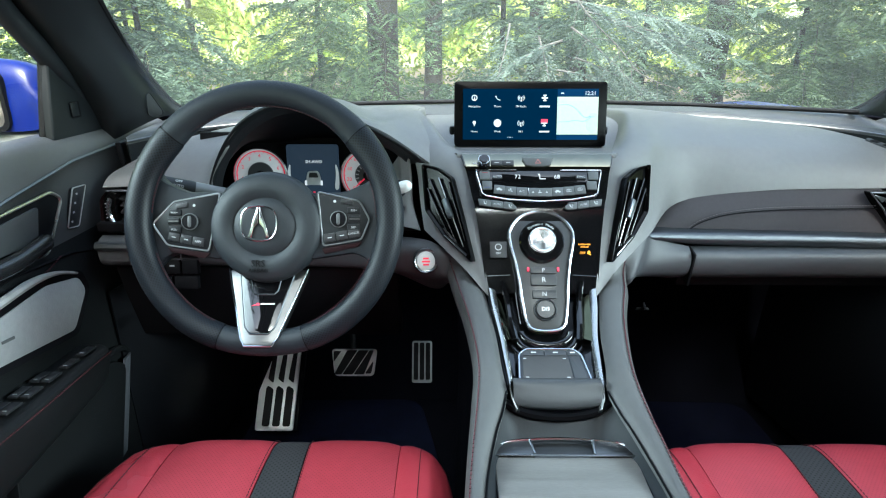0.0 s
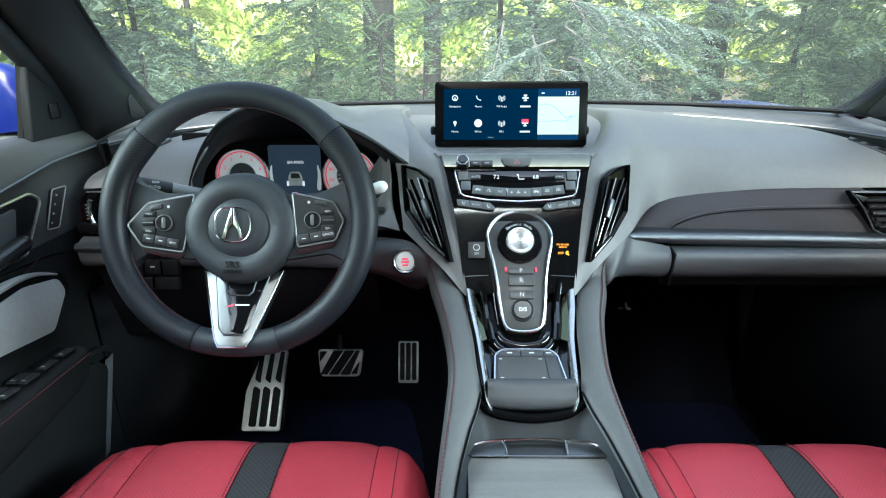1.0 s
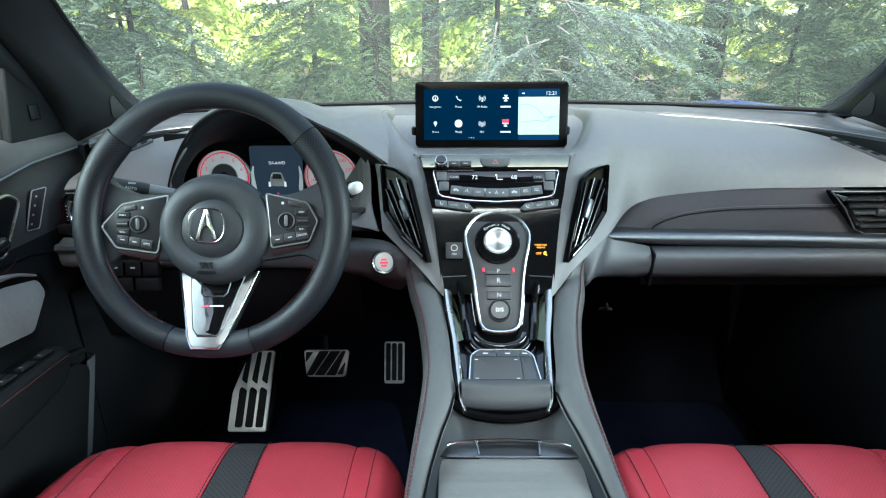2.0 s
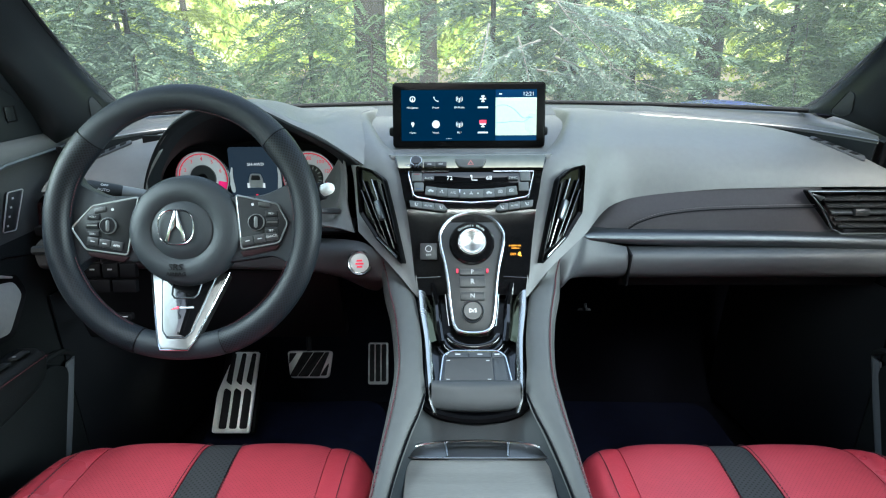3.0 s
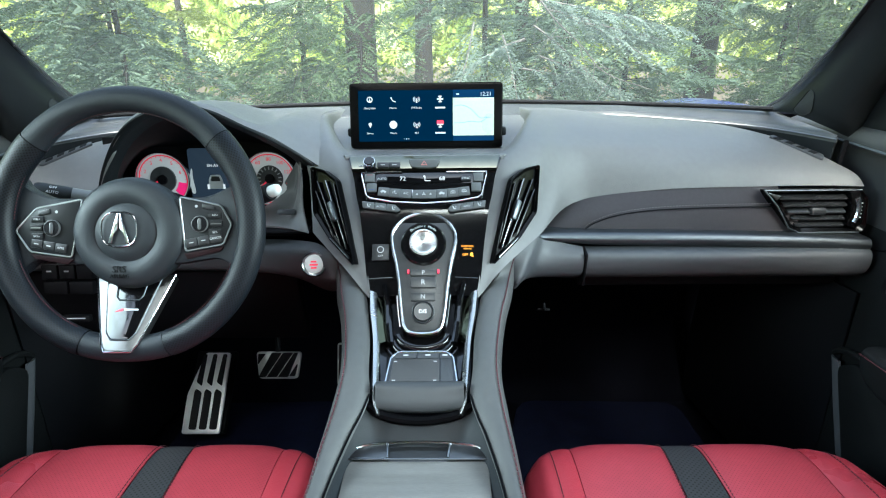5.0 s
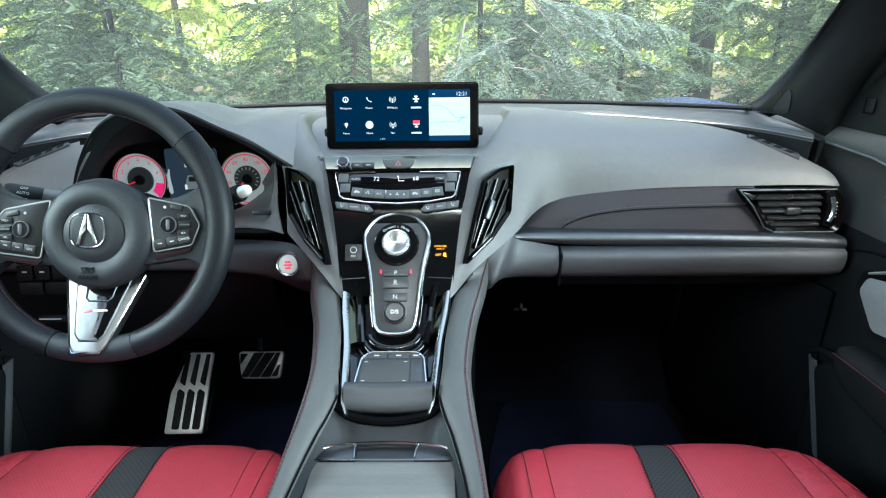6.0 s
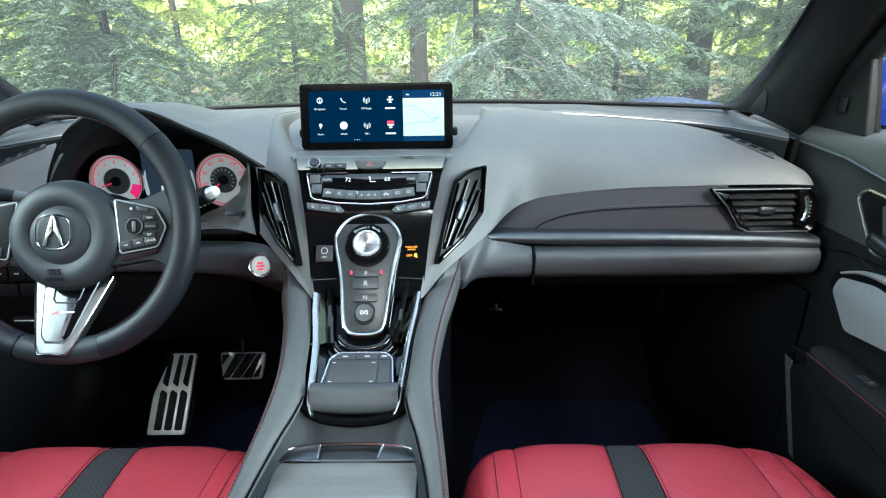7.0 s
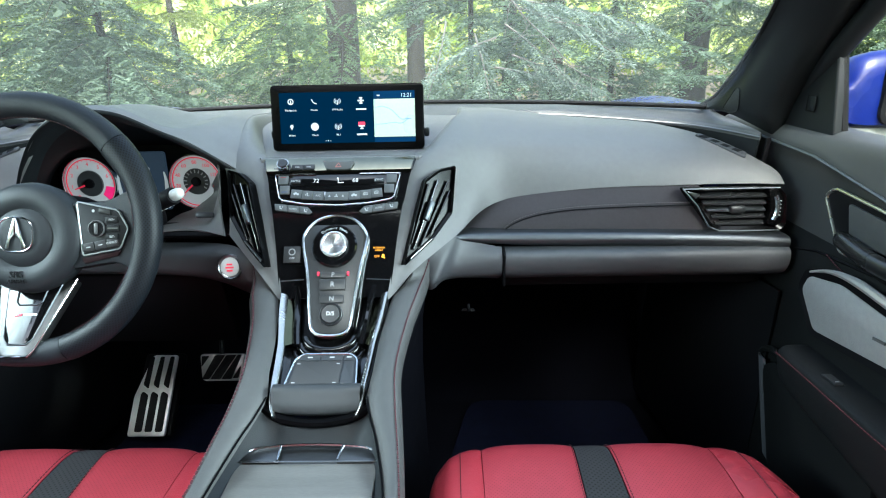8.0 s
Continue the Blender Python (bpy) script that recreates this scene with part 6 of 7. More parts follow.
st2 = thing("light_stalk", (-0.55, 0.80, 1.12), "black light-switch stalk with pale printed settings", "stalk")
_a, _b = Vector((-0.440, 0.850, 1.098)), Vector((-0.558, 0.794, 1.138))
_dv = (_b - _a).normalized()
_sm = Matrix.Translation(_a) @ _dv.to_track_quat("Z", "Y").to_matrix().to_4x4()
_L = (_b - _a).length
part("arm", lathe([(0.0, 0.0), (0.0115, 0.0), (0.0125, _L * 0.3), (0.0132, _L * 0.68), (0.0, _L * 0.68)], _sm, 24), STALKGREY, st2, "pale grey collar")
kb = part("switch_knob", lathe([(0.0, _L * 0.66), (0.0135, _L * 0.66), (0.0142, _L * 0.72), (0.0142, _L * 0.97), (0.0125, _L), (0.0, _L)], _sm, 24), DARK, st2, "black end knob")
_xd = -_dv
_zd = Vector((0.30, -0.86, 0.40))
_zd = (_zd - _xd * _zd.dot(_xd)).normalized()
_yd = _zd.cross(_xd)
_kc = _a + _dv * _L * 0.83
_km = Matrix.Translation(_kc) @ Matrix((_xd, _yd, _zd)).transposed().to_4x4()
for k, word in enumerate(("OFF", "AUTO")):
    writing(word, 0.0056, _km @ pose(0, 0, 0, -18 + 26 * (k - 0.5) * 1.2, 0, 0) @ pose(0, 0, 0.0145), PRINT, kb)
for k in range(2):
    part("symbol", box(0.008, 0.0025, 0.0004, _km @ pose(0, 0, 0, 32 + 24 * k, 0, 0) @ pose(0.002, 0, 0.0143), 0), PRINT, kb)

# ---- pedals ----
bp_ = thing("brake_pedal", (-0.36, 1.15, 0.63), "ribbed metal brake pedal with rubber strips", "pedal")
m = pose(-0.360, 1.148, 0.632, 62)
_po = rpoly([(-0.053, 0.030), (0.053, 0.030), (0.046, -0.032), (-0.044, -0.032)], 0.010, 5)
part("plate", prism(_po, 0.008, m, 0.002), SILVER, bp_)
for k in range(4):
    x0 = -0.052 + k * 0.026
    q = [(max(min(x0 + dx, 0.046 - 0.05 * (0.03 - y) * 2.3), -0.047 + 0.03 * (0.03 - y)), y) for dx, y in ((0.0, -0.028), (0.0238, -0.028), (0.0598, 0.027), (0.036, 0.027))]
    if k == 3:
        q = [(0.026, -0.026), (0.040, -0.026), (0.045, -0.002), (0.044, 0.002)]
    part("rubber_strip", prism(rpoly(q, 0.003), 0.003, m @ pose(0, 0, 0.0078), 0.0012), RUBBER, bp_)
part("rubber_strip", prism(rpoly([(-0.047, 0.0), (-0.030, 0.025), (-0.047, 0.025)], 0.003), 0.003, m @ pose(0, 0, 0.0078), 0.0012), RUBBER, bp_)
part("arm", tube([(-0.362, 1.158, 0.66), (-0.372, 1.21, 0.76), (-0.38, 1.24, 0.90)], 0.006, n=8), DARK, bp_)
ac = thing("accelerator_pedal", (-0.203, 1.16, 0.60), "long metal accelerator pedal with rubber ribs", "pedal")
m = pose(-0.2035, 1.164, 0.624, 66)
part("plate", prism(rrect(0.047, 0.097, 0.006), 0.008, m, 0.002), SILVER, ac)
for k in range(3):
    part("rubber_rib", prism(rrect(0.0105, 0.086, 0.003), 0.0025, m @ pose(-0.0140 + k * 0.0140, 0.002, 0.0078), 0.001), RUBBER, ac)
fr = thing("foot_rest", (-0.55, 1.15, 0.45), "silver metal driver's foot rest with rubber inlays", "foot rest")
_f0, _f1 = Vector((0, 1.108, 0.470)), Vector((0, 1.235, 0.615))
ang = math.degrees(math.atan2(_f1.z - _f0.z, _f1.y - _f0.y))
m = pose(-0.5525, 1.108, 0.470, ang)
part("plate", prism(rpoly([(-0.045, -0.002), (0.045, -0.002), (0.047, 0.190), (-0.014, 0.190), (-0.045, 0.090)], 0.007), 0.007, m, 0.002), FOOTMET, fr)
for k in range(3):
    x = -0.020 + k * 0.0245
    part("rubber_inlay", prism(rpoly([(x - 0.009, 0.008), (x + 0.009, 0.008), (x + 0.010, 0.094), (x - 0.004, 0.102), (x - 0.008, 0.096)], 0.005), 0.0022, m @ pose(0, 0, 0.0068), 0.001), RUBBER, fr)
    part("rubber_inlay", prism(rpoly([(x - 0.006, 0.118), (x + 0.008, 0.108), (x + 0.011, 0.186), (x + 0.001, 0.186)], 0.004), 0.0022, m @ pose(0, 0, 0.0068), 0.001), RUBBER, fr)
part("wedge", box(0.10, 0.02, 0.20, pose(-0.55, 1.19, 0.53, ang - 90 - 4), 0.006), BLACK, fr)

# ---- mats ----
for s, lab in ((-1, "black carpet mat with dry crumbs in the driver's foot-well"), (1, "black ribbed carpet mat in the passenger's foot-well")):
    mt = thing("floor_mat", (s * 0.43, 0.95, 0.42), lab, "floor mat", "floor mats")
    part("mat_body", prism(rpoly([(s * 0.17, 0.55), (s * 0.66, 0.55), (s * 0.63, 1.28), (s * 0.22, 1.29), (s * 0.165, 1.05)], 0.05, 6), 0.012, pose(0, 0, 0.420), 0.004), MAT, mt)
    part("binding", tube([Vector((p[0], p[1], 0.427)) for p in rpoly([(s * 0.17, 0.55), (s * 0.66, 0.55), (s * 0.63, 1.28), (s * 0.22, 1.29), (s * 0.165, 1.05)], 0.05, 6)], 0.004, closed=True, n=6), MAT, mt)
random.seed(4)
for k in range(10):
    bm = bmesh.new()
    bmesh.ops.create_icosphere(bm, subdivisions=1, radius=random.uniform(0.002, 0.006))
    bm.transform(pose(-0.41 + random.uniform(-0.045, 0.05), 1.05 + random.uniform(-0.03, 0.03), 0.434) @ Matrix.Diagonal((1.5, 1, 0.4, 1)))
    tagged(part("crumb", bm, material("dry_leaf_crumb", (0.20, 0.19, 0.16), 0.9)) if k == 0 else part("crumb", bm, bpy.data.materials["dry_leaf_crumb"]), "dry leaf crumb on the driver's mat", "debris", "crumbs on the mat")

# ---- seats ----
def seat(cx, s):
    """A front seat; s is the side that faces the door."""
    t = thing("front_seat", (cx, 0.45, 0.43), "red leather front seat with a black suede centre stripe", "car seat", "front seats")
    prof = [(0.718, 0.600), (0.732, 0.650), (0.738, 0.700), (0.733, 0.735), (0.716, 0.755), (0.685, 0.763), (0.62, 0.763), (0.52, 0.758), (0.40, 0.752), (0.26, 0.748)]

    def surf(x, u, hw, xc, puff):
        p = cr([(0, y, z) for y, z in prof], 41)[u]
        a = abs(x) / 0.245
        y = p.y - 0.075 * a ** 6
        w = min(max((abs(x) - 0.12) / 0.10, 0), 1)
        b = min(max((0.70 - p.y) / 0.22, 0), 1)
        z = p.z + 0.030 * w * w * (3 - 2 * w) * b - 0.020 * max(a - 0.86, 0) / 0.14 * (1 + 1.5 * max(a - 0.95, 0) / 0.05)
        q = 1 - ((x - xc) / hw) ** 4
        lift = puff * q
        front = min(max((p.z - 0.60) / 0.14, 0), 1) if u < 12 else 1
        x = x * (1 + 0.09 * max(0.0, x * s) / 0.245)
        return Vector((cx + x, y + (lift if u < 10 else lift * 0.4) - 0.004, z + lift * front - 0.001))

    def panel(name, x0, x1, mat, puff, n, label=""):
        # the stripe widens towards the seat's back, the seams follow it
        rows = []
        for u in range(41):
            k = u / 40
            def at(x):
                if abs(x) < 0.03:
                    return x * (1 + 0.85 * k)
                return x
            a, b = at(x0), at(x1)
            rows.append([surf(a + (b - a) * i / n, u, (b - a) / 2, (a + b) / 2, puff) for i in range(n + 1)])
        return part(name, grid(rows), mat, t, label, 60)
    panel("centre_stripe", -0.0175, 0.0175, SUEDE, 0.001, 6, "black perforated suede stripe")
    panel("insert", -0.163, -0.0185, REDPERF, 0.0035, 14, "perforated red leather")
    panel("insert", 0.0185, 0.163, REDPERF, 0.0035, 14, "perforated red leather")
    panel("bolster", -0.245, -0.164, RED, 0.004, 12, "smooth red leather bolster")
    panel("bolster", 0.164, 0.245, RED, 0.004, 12, "smooth red leather bolster")
    for sg in (-1, 1):
        path = [surf(sg * 0.0205 * (1 + 0.80 * u / 40), u, 0.07, sg * 0.09, 0.0035) + Vector((0, 0.0006, 0.0012)) for u in range(3, 40)]
        part("stitching", stitches(path, 0.0005, 0.0035, 0.002), DTHREAD, t)
        path = [surf(sg * (0.195 - 0.030 * max(0, 1 - (u - 6) / 10) ** 2), u, 0.0405, sg * 0.2045, 0.004) + Vector((0, 0.0, 0.0008)) for u in range(8, 36)]
        part("stitching", stitches(path, 0.0006, 0.0040, 0.002), DTHREAD, t)
        path = [surf(sg * 0.2455, u, 0.0405, sg * 0.2045, 0.0) + Vector((sg * 0.001, 0, 0.0)) for u in range(0, 41)]
        part("piping", tube(path, 0.0032, n=6), material("grey_piping", (0.10, 0.10, 0.105), 0.5) if "grey_piping" not in bpy.data.materials else bpy.data.materials["grey_piping"], t, "grey piping")
        # side skirt
        rows = [[p + Vector((sg * q * 0.012, -0.002 * q, -0.05 * q)) for p in path] for q in (0, 1, 2, 3.4)]
        part("side_skirt", grid(rows), RED, t)
    part("seat_base", box(0.46, 0.42, 0.20, pose(cx, 0.46, 0.55), 0.03, 3), BLACK, t)
    # reclined backrest behind the camera's view
    st = [[(cx + x * k, 0.250 - 0.30 * u - 0.055 * (1 - abs(x) / 0.25), 0.70 + 0.48 * u) for u in (0, 0.2, 0.5, 0.8, 1.0)] for x, k in ((-0.25, 0.9), (-0.15, 1), (0, 1), (0.15, 1), (0.25, 0.9))]
    part("backrest", sheet(st, 18, 18, 0.09), RED, t, "reclined red leather backrest", 60)
    return t


seat(0.381, 1), seat(-0.377, -1)


# ---- doors ----
def door(s):
    flip = (lambda bm: bm) if s > 0 else mirrored
    who = "passenger's" if s > 0 else "driver's"
    d = thing("front_door", (s * 0.76, 0.6, 0.5), "charcoal moulded %s front door with pull handle and loudspeaker" % who, "car door", "front doors")

    def crease(y):
        return float(np.interp(y, (0.0, 0.3, 0.6, 0.75, 0.9, 1.07, 1.2), (1.06, 1.07, 1.095, 1.126, 1.150, 1.157, 1.16)))
    st = []
    for y in (1.22, 1.10, 1.0, 0.9, 0.8, 0.7, 0.6, 0.4, 0.15, -0.05):
        c = crease(y)
        st.append([(0.83, y, 1.186), (0.80, y, 1.191), (0.775, y, 1.190), (0.758, y, 1.180), (0.750, y, c + 0.012), (0.749, y, c), (0.758, y, c - 0.008), (0.764, y, c - 0.03), (0.764, y, 1.08), (0.758, y, 1.03), (0.748, y, 0.99), (0.745, y, 0.94), (0.742, y, 0.85), (0.738, y, 0.72), (0.736, y, 0.43)])
    # Panel tones step darker downward, painting how light falls off down the door.
    part("upper_panel", flip(sheet([q[:6] for q in st], 40, 26, 0.004)), DOORTOP, d, "padded door top, toned lighter as lit from above", 50)
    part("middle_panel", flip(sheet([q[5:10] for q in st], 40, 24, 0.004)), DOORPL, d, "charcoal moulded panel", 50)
    part("lower_panel", flip(sheet([q[9:] for q in st], 40, 24, 0.004)), DOORLOW, d, "hard lower panel, toned darker for shade", 50)
    part("crease_strip", flip(tube([(0.7485, y, crease(y) + 0.001) for y in np.linspace(0.2, 1.08, 30)], 0.0028, n=6)), GREYMET, d, "satin waist strip")
    part("panel_joint", flip(tube([(0.7505, y, z) for y, z in ((0.95, 0.985), (0.85, 1.012), (0.72, 1.022), (0.5, 1.01))], 0.0022, n=5)), BLACK, d)
    # pull handle in its recess
    YZ = Matrix(((0, 0, -1, 0.7615), (1, 0, 0, 0), (0, 1, 0, 0), (0, 0, 0, 1)))
    rec = rpoly([(0.868, 1.098), (0.848, 1.113), (0.742, 1.106), (0.630, 1.092), (0.610, 1.060), (0.640, 1.032), (0.72, 1.030), (0.812, 1.024)], 0.010, 4)
    hd = part("handle_recess", flip(prism(rec, 0.004, YZ @ pose(0, 0, -0.001), 0.001)), BLACK, d, "black recess")
    part("chrome_surround", flip(tube([YZ @ Vector((p[0], p[1], 0.003)) for p in rec], 0.0028, closed=True, n=8)), SURROUND, hd, "satin chrome surround")
    part("recess_cheek", flip(prism(rpoly([(0.812, 1.100), (0.64, 1.088), (0.63, 1.055), (0.795, 1.050)], 0.008), 0.003, YZ @ pose(0, 0, 0.003), 0.001)), DOORTOP, hd)
    lv = cr([(0.7525, 0.812, 1.0475), (0.748, 0.790, 1.047), (0.744, 0.755, 1.044), (0.742, 0.72, 1.042), (0.744, 0.68, 1.043), (0.752, 0.64, 1.05)], 18)
    part("pull_lever", flip(tube(lv, [0.006, 0.0095] + [0.0115] * 14 + [0.010, 0.007], n=12, flat=1.15)), LEVER, d, "dark metal pull lever")
    part("seam_stitching", flip(stitches(cr([(0.7475, 0.82, 1.016), (0.747, 0.78, 1.005), (0.747, 0.74, 1.004), (0.747, 0.68, 1.005), (0.747, 0.58, 1.0)], 40), 0.0007, 0.004, 0.002)), DTHREAD, d, "red stitching")
    if s < 0:
        ms = part("memory_switch", flip(prism(rpoly([(0.935, 1.104), (0.900, 1.106), (0.868, 1.047), (0.896, 1.043)], 0.004), 0.005, YZ @ pose(0, 0, -0.002), 0.001)), DBUTTON, d, "black seat-memory switch")
        part("switch_rim", flip(tube([YZ @ Vector((p[0], p[1], 0.0028)) for p in rpoly([(0.935, 1.104), (0.900, 1.106), (0.868, 1.047), (0.896, 1.043)], 0.004)], 0.0012, closed=True, n=5)), SILVER, ms)
        for k in range(4):
            part("symbol", flip(box(0.004, 0.003, 0.0005, YZ @ pose(0.907 - k * 0.0085, 1.095 - k * 0.0135, 0.0032), 0)), PRINT, ms)
    # loudspeaker
    SP = Matrix(((0, 0, -1, 0.7415), (1, 0, 0, 0), (0, 1, 0, 0), (0, 0, 0, 1)))
    ol = rpoly([(0.838, 0.975), (0.849, 0.948), (0.803, 0.898), (0.660, 0.921), (0.560, 0.935), (0.560, 0.975), (0.680, 0.985), (0.765, 0.991)], 0.010, 4)
    sp = part("loudspeaker", flip(prism(ol, 0.005, SP @ pose(0, 0, -0.002), 0.0015)), MESHGREY, d, "silver mesh loudspeaker grille")
    bo = rpoly([(0.846, 0.985), (0.858, 0.948), (0.807, 0.889), (0.660, 0.911), (0.555, 0.925), (0.555, 1.0), (0.680, 1.000), (0.760, 1.008)], 0.012, 4)
    part("speaker_surround", flip(frame_ring(bo, ol, 0.007, SP @ pose(0, 0, -0.003), lip=0.003)), BLACK, sp)
    part("silver_arch", flip(tube([SP @ Vector((y, z, 0.004)) for y, z in [(v.x, v.y) for v in cr([(0.56, 1.000, 0), (0.66, 1.003, 0), (0.735, 1.008, 0), (0.790, 1.001, 0), (0.835, 0.983, 0)], 24)]], [0.0065] * 12 + [0.006, 0.0055, 0.005, 0.0045, 0.004, 0.0035, 0.003, 0.0027, 0.0025, 0.0022, 0.002, 0.0018], n=8)), SILVER, sp, "satin silver arch")
    part("name_bar", flip(box(0.0012, 0.022, 0.004, pose(0.7368, 0.672, 0.952, -8), 0)), BUTTON, sp)
    # armrest
    st = []
    for y, x, zt, zb in ((0.818, 0.720, 0.858, 0.842), (0.812, 0.700, 0.866, 0.825), (0.79, 0.690, 0.868, 0.808), (0.73, 0.688, 0.871, 0.800), (0.66, 0.688, 0.874, 0.795), (0.55, 0.687, 0.880, 0.788), (0.35, 0.686, 0.888, 0.780), (0.1, 0.686, 0.89, 0.77)):
        st.append([(0.746, y, zt), (x + 0.02, y, zt + 0.001), (x + 0.006, y, zt - 0.001), (x, y, zt - 0.008), (x + 0.001, y, (zt + zb) / 2), (x + 0.012, y, zb + 0.004), (0.746, y, zb - 0.012)])
    ar = part("armrest", flip(sheet(st, 30, 26, 0.002)), ARMREST, d, "black padded armrest with a red seam", 60)
    part("armrest_stitching", flip(stitches(cr([(0.6885, 0.80, 0.860), (0.6865, 0.73, 0.8645), (0.6865, 0.60, 0.869), (0.686, 0.45, 0.878)], 50), 0.0008, 0.004, 0.002)), DTHREAD, ar)
    pl = part("switch_plate", flip(prism(rpoly([(0.735, 0.800), (0.712, 0.800), (0.700, 0.775), (0.700, 0.45), (0.735, 0.45)], 0.006), 0.003, pose(0, 0, 0.8695, -3), 0.001)), DBUTTON, d)
    n = 5 if s < 0 else 1
    for k in range(n):
        yk = (0.775 - 0.040 * k) if s < 0 else 0.70
        for j in range(2 if s < 0 and k > 1 else 1):
            sw = part("window_switch", flip(prism(rrect(0.0135, 0.030, 0.0015), 0.0030, pose(0.711 + j * 0.016, yk, 0.8738 + 0.0021 * k, -5), 0.0012)), DBUTTON, pl)
            part("symbol", flip(box(0.0055, 0.0013, 0.0004, pose(0.711 + j * 0.016, yk - 0.009, 0.8778 + 0.0021 * k), 0)), PRINT, sw)
    # map pocket
    pk = rpoly([(0.915, 0.795), (0.880, 0.822), (0.640, 0.822), (0.600, 0.62), (0.845, 0.63)], 0.015, 4)
    PK = Matrix(((0, 0, -1, 0.742), (1, 0, 0, 0), (0, 1, 0, 0), (0, 0, 0, 1)))
    part("map_pocket", flip(prism([(p[0] - 0.028, p[1] - 0.010) for p in pk], 0.020, PK, 0.004)), DOORLOW, d)
    part("pocket_edge", flip(sheet([[(0.742, 0.918, 0.792), (0.728, 0.912, 0.792), (0.722, 0.884, 0.796)], [(0.742, 0.886, 0.712), (0.728, 0.880, 0.712), (0.722, 0.851, 0.714)], [(0.742, 0.850, 0.632), (0.728, 0.845, 0.632), (0.722, 0.815, 0.634)]], 10, 8, 0.004)), material("grey_pocket_edge", (0.085, 0.09, 0.10), 0.45) if "grey_pocket_edge" not in bpy.data.materials else bpy.data.materials["grey_pocket_edge"], d, "pale grey pocket edge", 60)
    part("pocket_lip", flip(tube(cr([(0.735, 0.914, 0.796), (0.732, 0.895, 0.812), (0.730, 0.86, 0.822), (0.73, 0.78, 0.824)], 14), 0.006, n=8)), DOORLOW, d)
    # mirror sail and window frame
    SL = Matrix(((0, 0, -1, 0.775), (1, 0, 0, 0), (0, 1, 0, 0), (0, 0, 0, 1)))
    sail = rpoly([(0.888, 1.183), (0.914, 1.302), (0.945, 1.300), (1.10, 1.20), (1.10, 1.183)], 0.006)
    sp2 = part("mirror_sail", flip(prism(sail, 0.012, SL, 0.008, 0, 4)), DARK, d, "dark triangular mirror sail")
    part("sail_catch", flip(box(0.002, 0.022, 0.026, pose(0.7605, 0.955, 1.226), 0.0008)), BLACK, sp2)
    part("sail_catch_face", flip(box(0.002, 0.018, 0.022, pose(0.7595, 0.951, 1.227), 0.0008)), DARK, sp2)
    part("window_post", flip(tube([(0.782, 0.893, 1.183), (0.774, 0.920, 1.308)], 0.006, n=8)), RUBBER, d, "black rubber window post")
    fr_ = cr([(0.782, 1.03, 1.215), (0.775, 0.985, 1.255), (0.768, 0.930, 1.303), (0.768, 0.885, 1.345), (0.766, 0.850, 1.376), (0.742, 0.76, 1.445), (0.715, 0.65, 1.50), (0.68, 0.45, 1.555), (0.66, 0.1, 1.575), (0.66, -0.1, 1.56)], 30)
    part("window_frame", flip(tube(fr_, 0.0165, n=10)), DARK, d, "dark window frame")
    part("frame_seal", flip(tube([p + Vector((-0.012, 0.012, 0.014)) for p in fr_], 0.006, n=6)), RUBBER, d)
    gl = part("side_window", flip(grid([[(0.80 - 0.04 * k, y, 1.185 + 0.30 * k - max(0, y - 0.55) * 0.55 * k) for y in np.linspace(0.90, -0.05, 8)] for k in (0, 0.5, 1)])), WGLASS, d, "clear side window")
    gl.visible_shadow = False
    return d


door(-1), door(1)


def wing_mirror(s):
    flip = (lambda bm: bm) if s > 0 else mirrored
    t = thing("wing_mirror", (s * 0.92, 1.0, 1.16), "glossy blue door mirror on a silver-grey foot", "door mirror", "door mirrors")
    st = [[(x, 0.945 + 0.01 * a, 1.19 + 0.01 * a), (x, 0.945 + 0.012 * a, 1.245), (x, 0.955 + 0.02 * a, zt - 0.008), (x, 0.985, zt), (x, 1.05 - 0.02 * a, zt - 0.02), (x, 1.075 - 0.03 * a, 1.25), (x, 1.05 - 0.02 * a, 1.20), (x, 0.985, 1.186)]
          for x, zt, a in ((0.806, 1.240, 1.5), (0.816, 1.275, 0.8), (0.840, 1.298, 0.2), (0.90, 1.306, 0), (1.0, 1.305, 0), (1.05, 1.28, 1.0))]
    st = [q + [q[0]] for q in st]
    bm = sheet(st, 24, 40)
    bmesh.ops.holes_fill(bm, edges=[e for e in bm.edges if e.is_boundary], sides=0)
    bmesh.ops.recalc_face_normals(bm, faces=bm.faces[:])
    part("shell", flip(bm), BLUE, t, "glossy blue shell", 60)
    part("foot", flip(prism(rpoly([(0.79, -0.03), (0.98, -0.03), (1.00, 0.05), (0.79, 0.06)], 0.015), 0.034, pose(0, 0.985, 1.152), 0.006)), material("silver_grey_paint", (0.22, 0.225, 0.225), 0.35) if "silver_grey_paint" not in bpy.data.materials else bpy.data.materials["silver_grey_paint"], t, "silver-grey foot")
    part("mirror_glass", flip(prism(rrect(0.15, 0.085, 0.02), 0.004, pose(0.945, 0.946, 1.24, 90), 0.001)), MIRROR, t, "mirror glass")
    part("glass_rim", flip(frame_ring(rrect(0.165, 0.10, 0.025), rrect(0.15, 0.086, 0.02), 0.012, pose(0.945, 0.950, 1.24, 90))), BLACK, t)
    return t


wing_mirror(-1), wing_mirror(1)
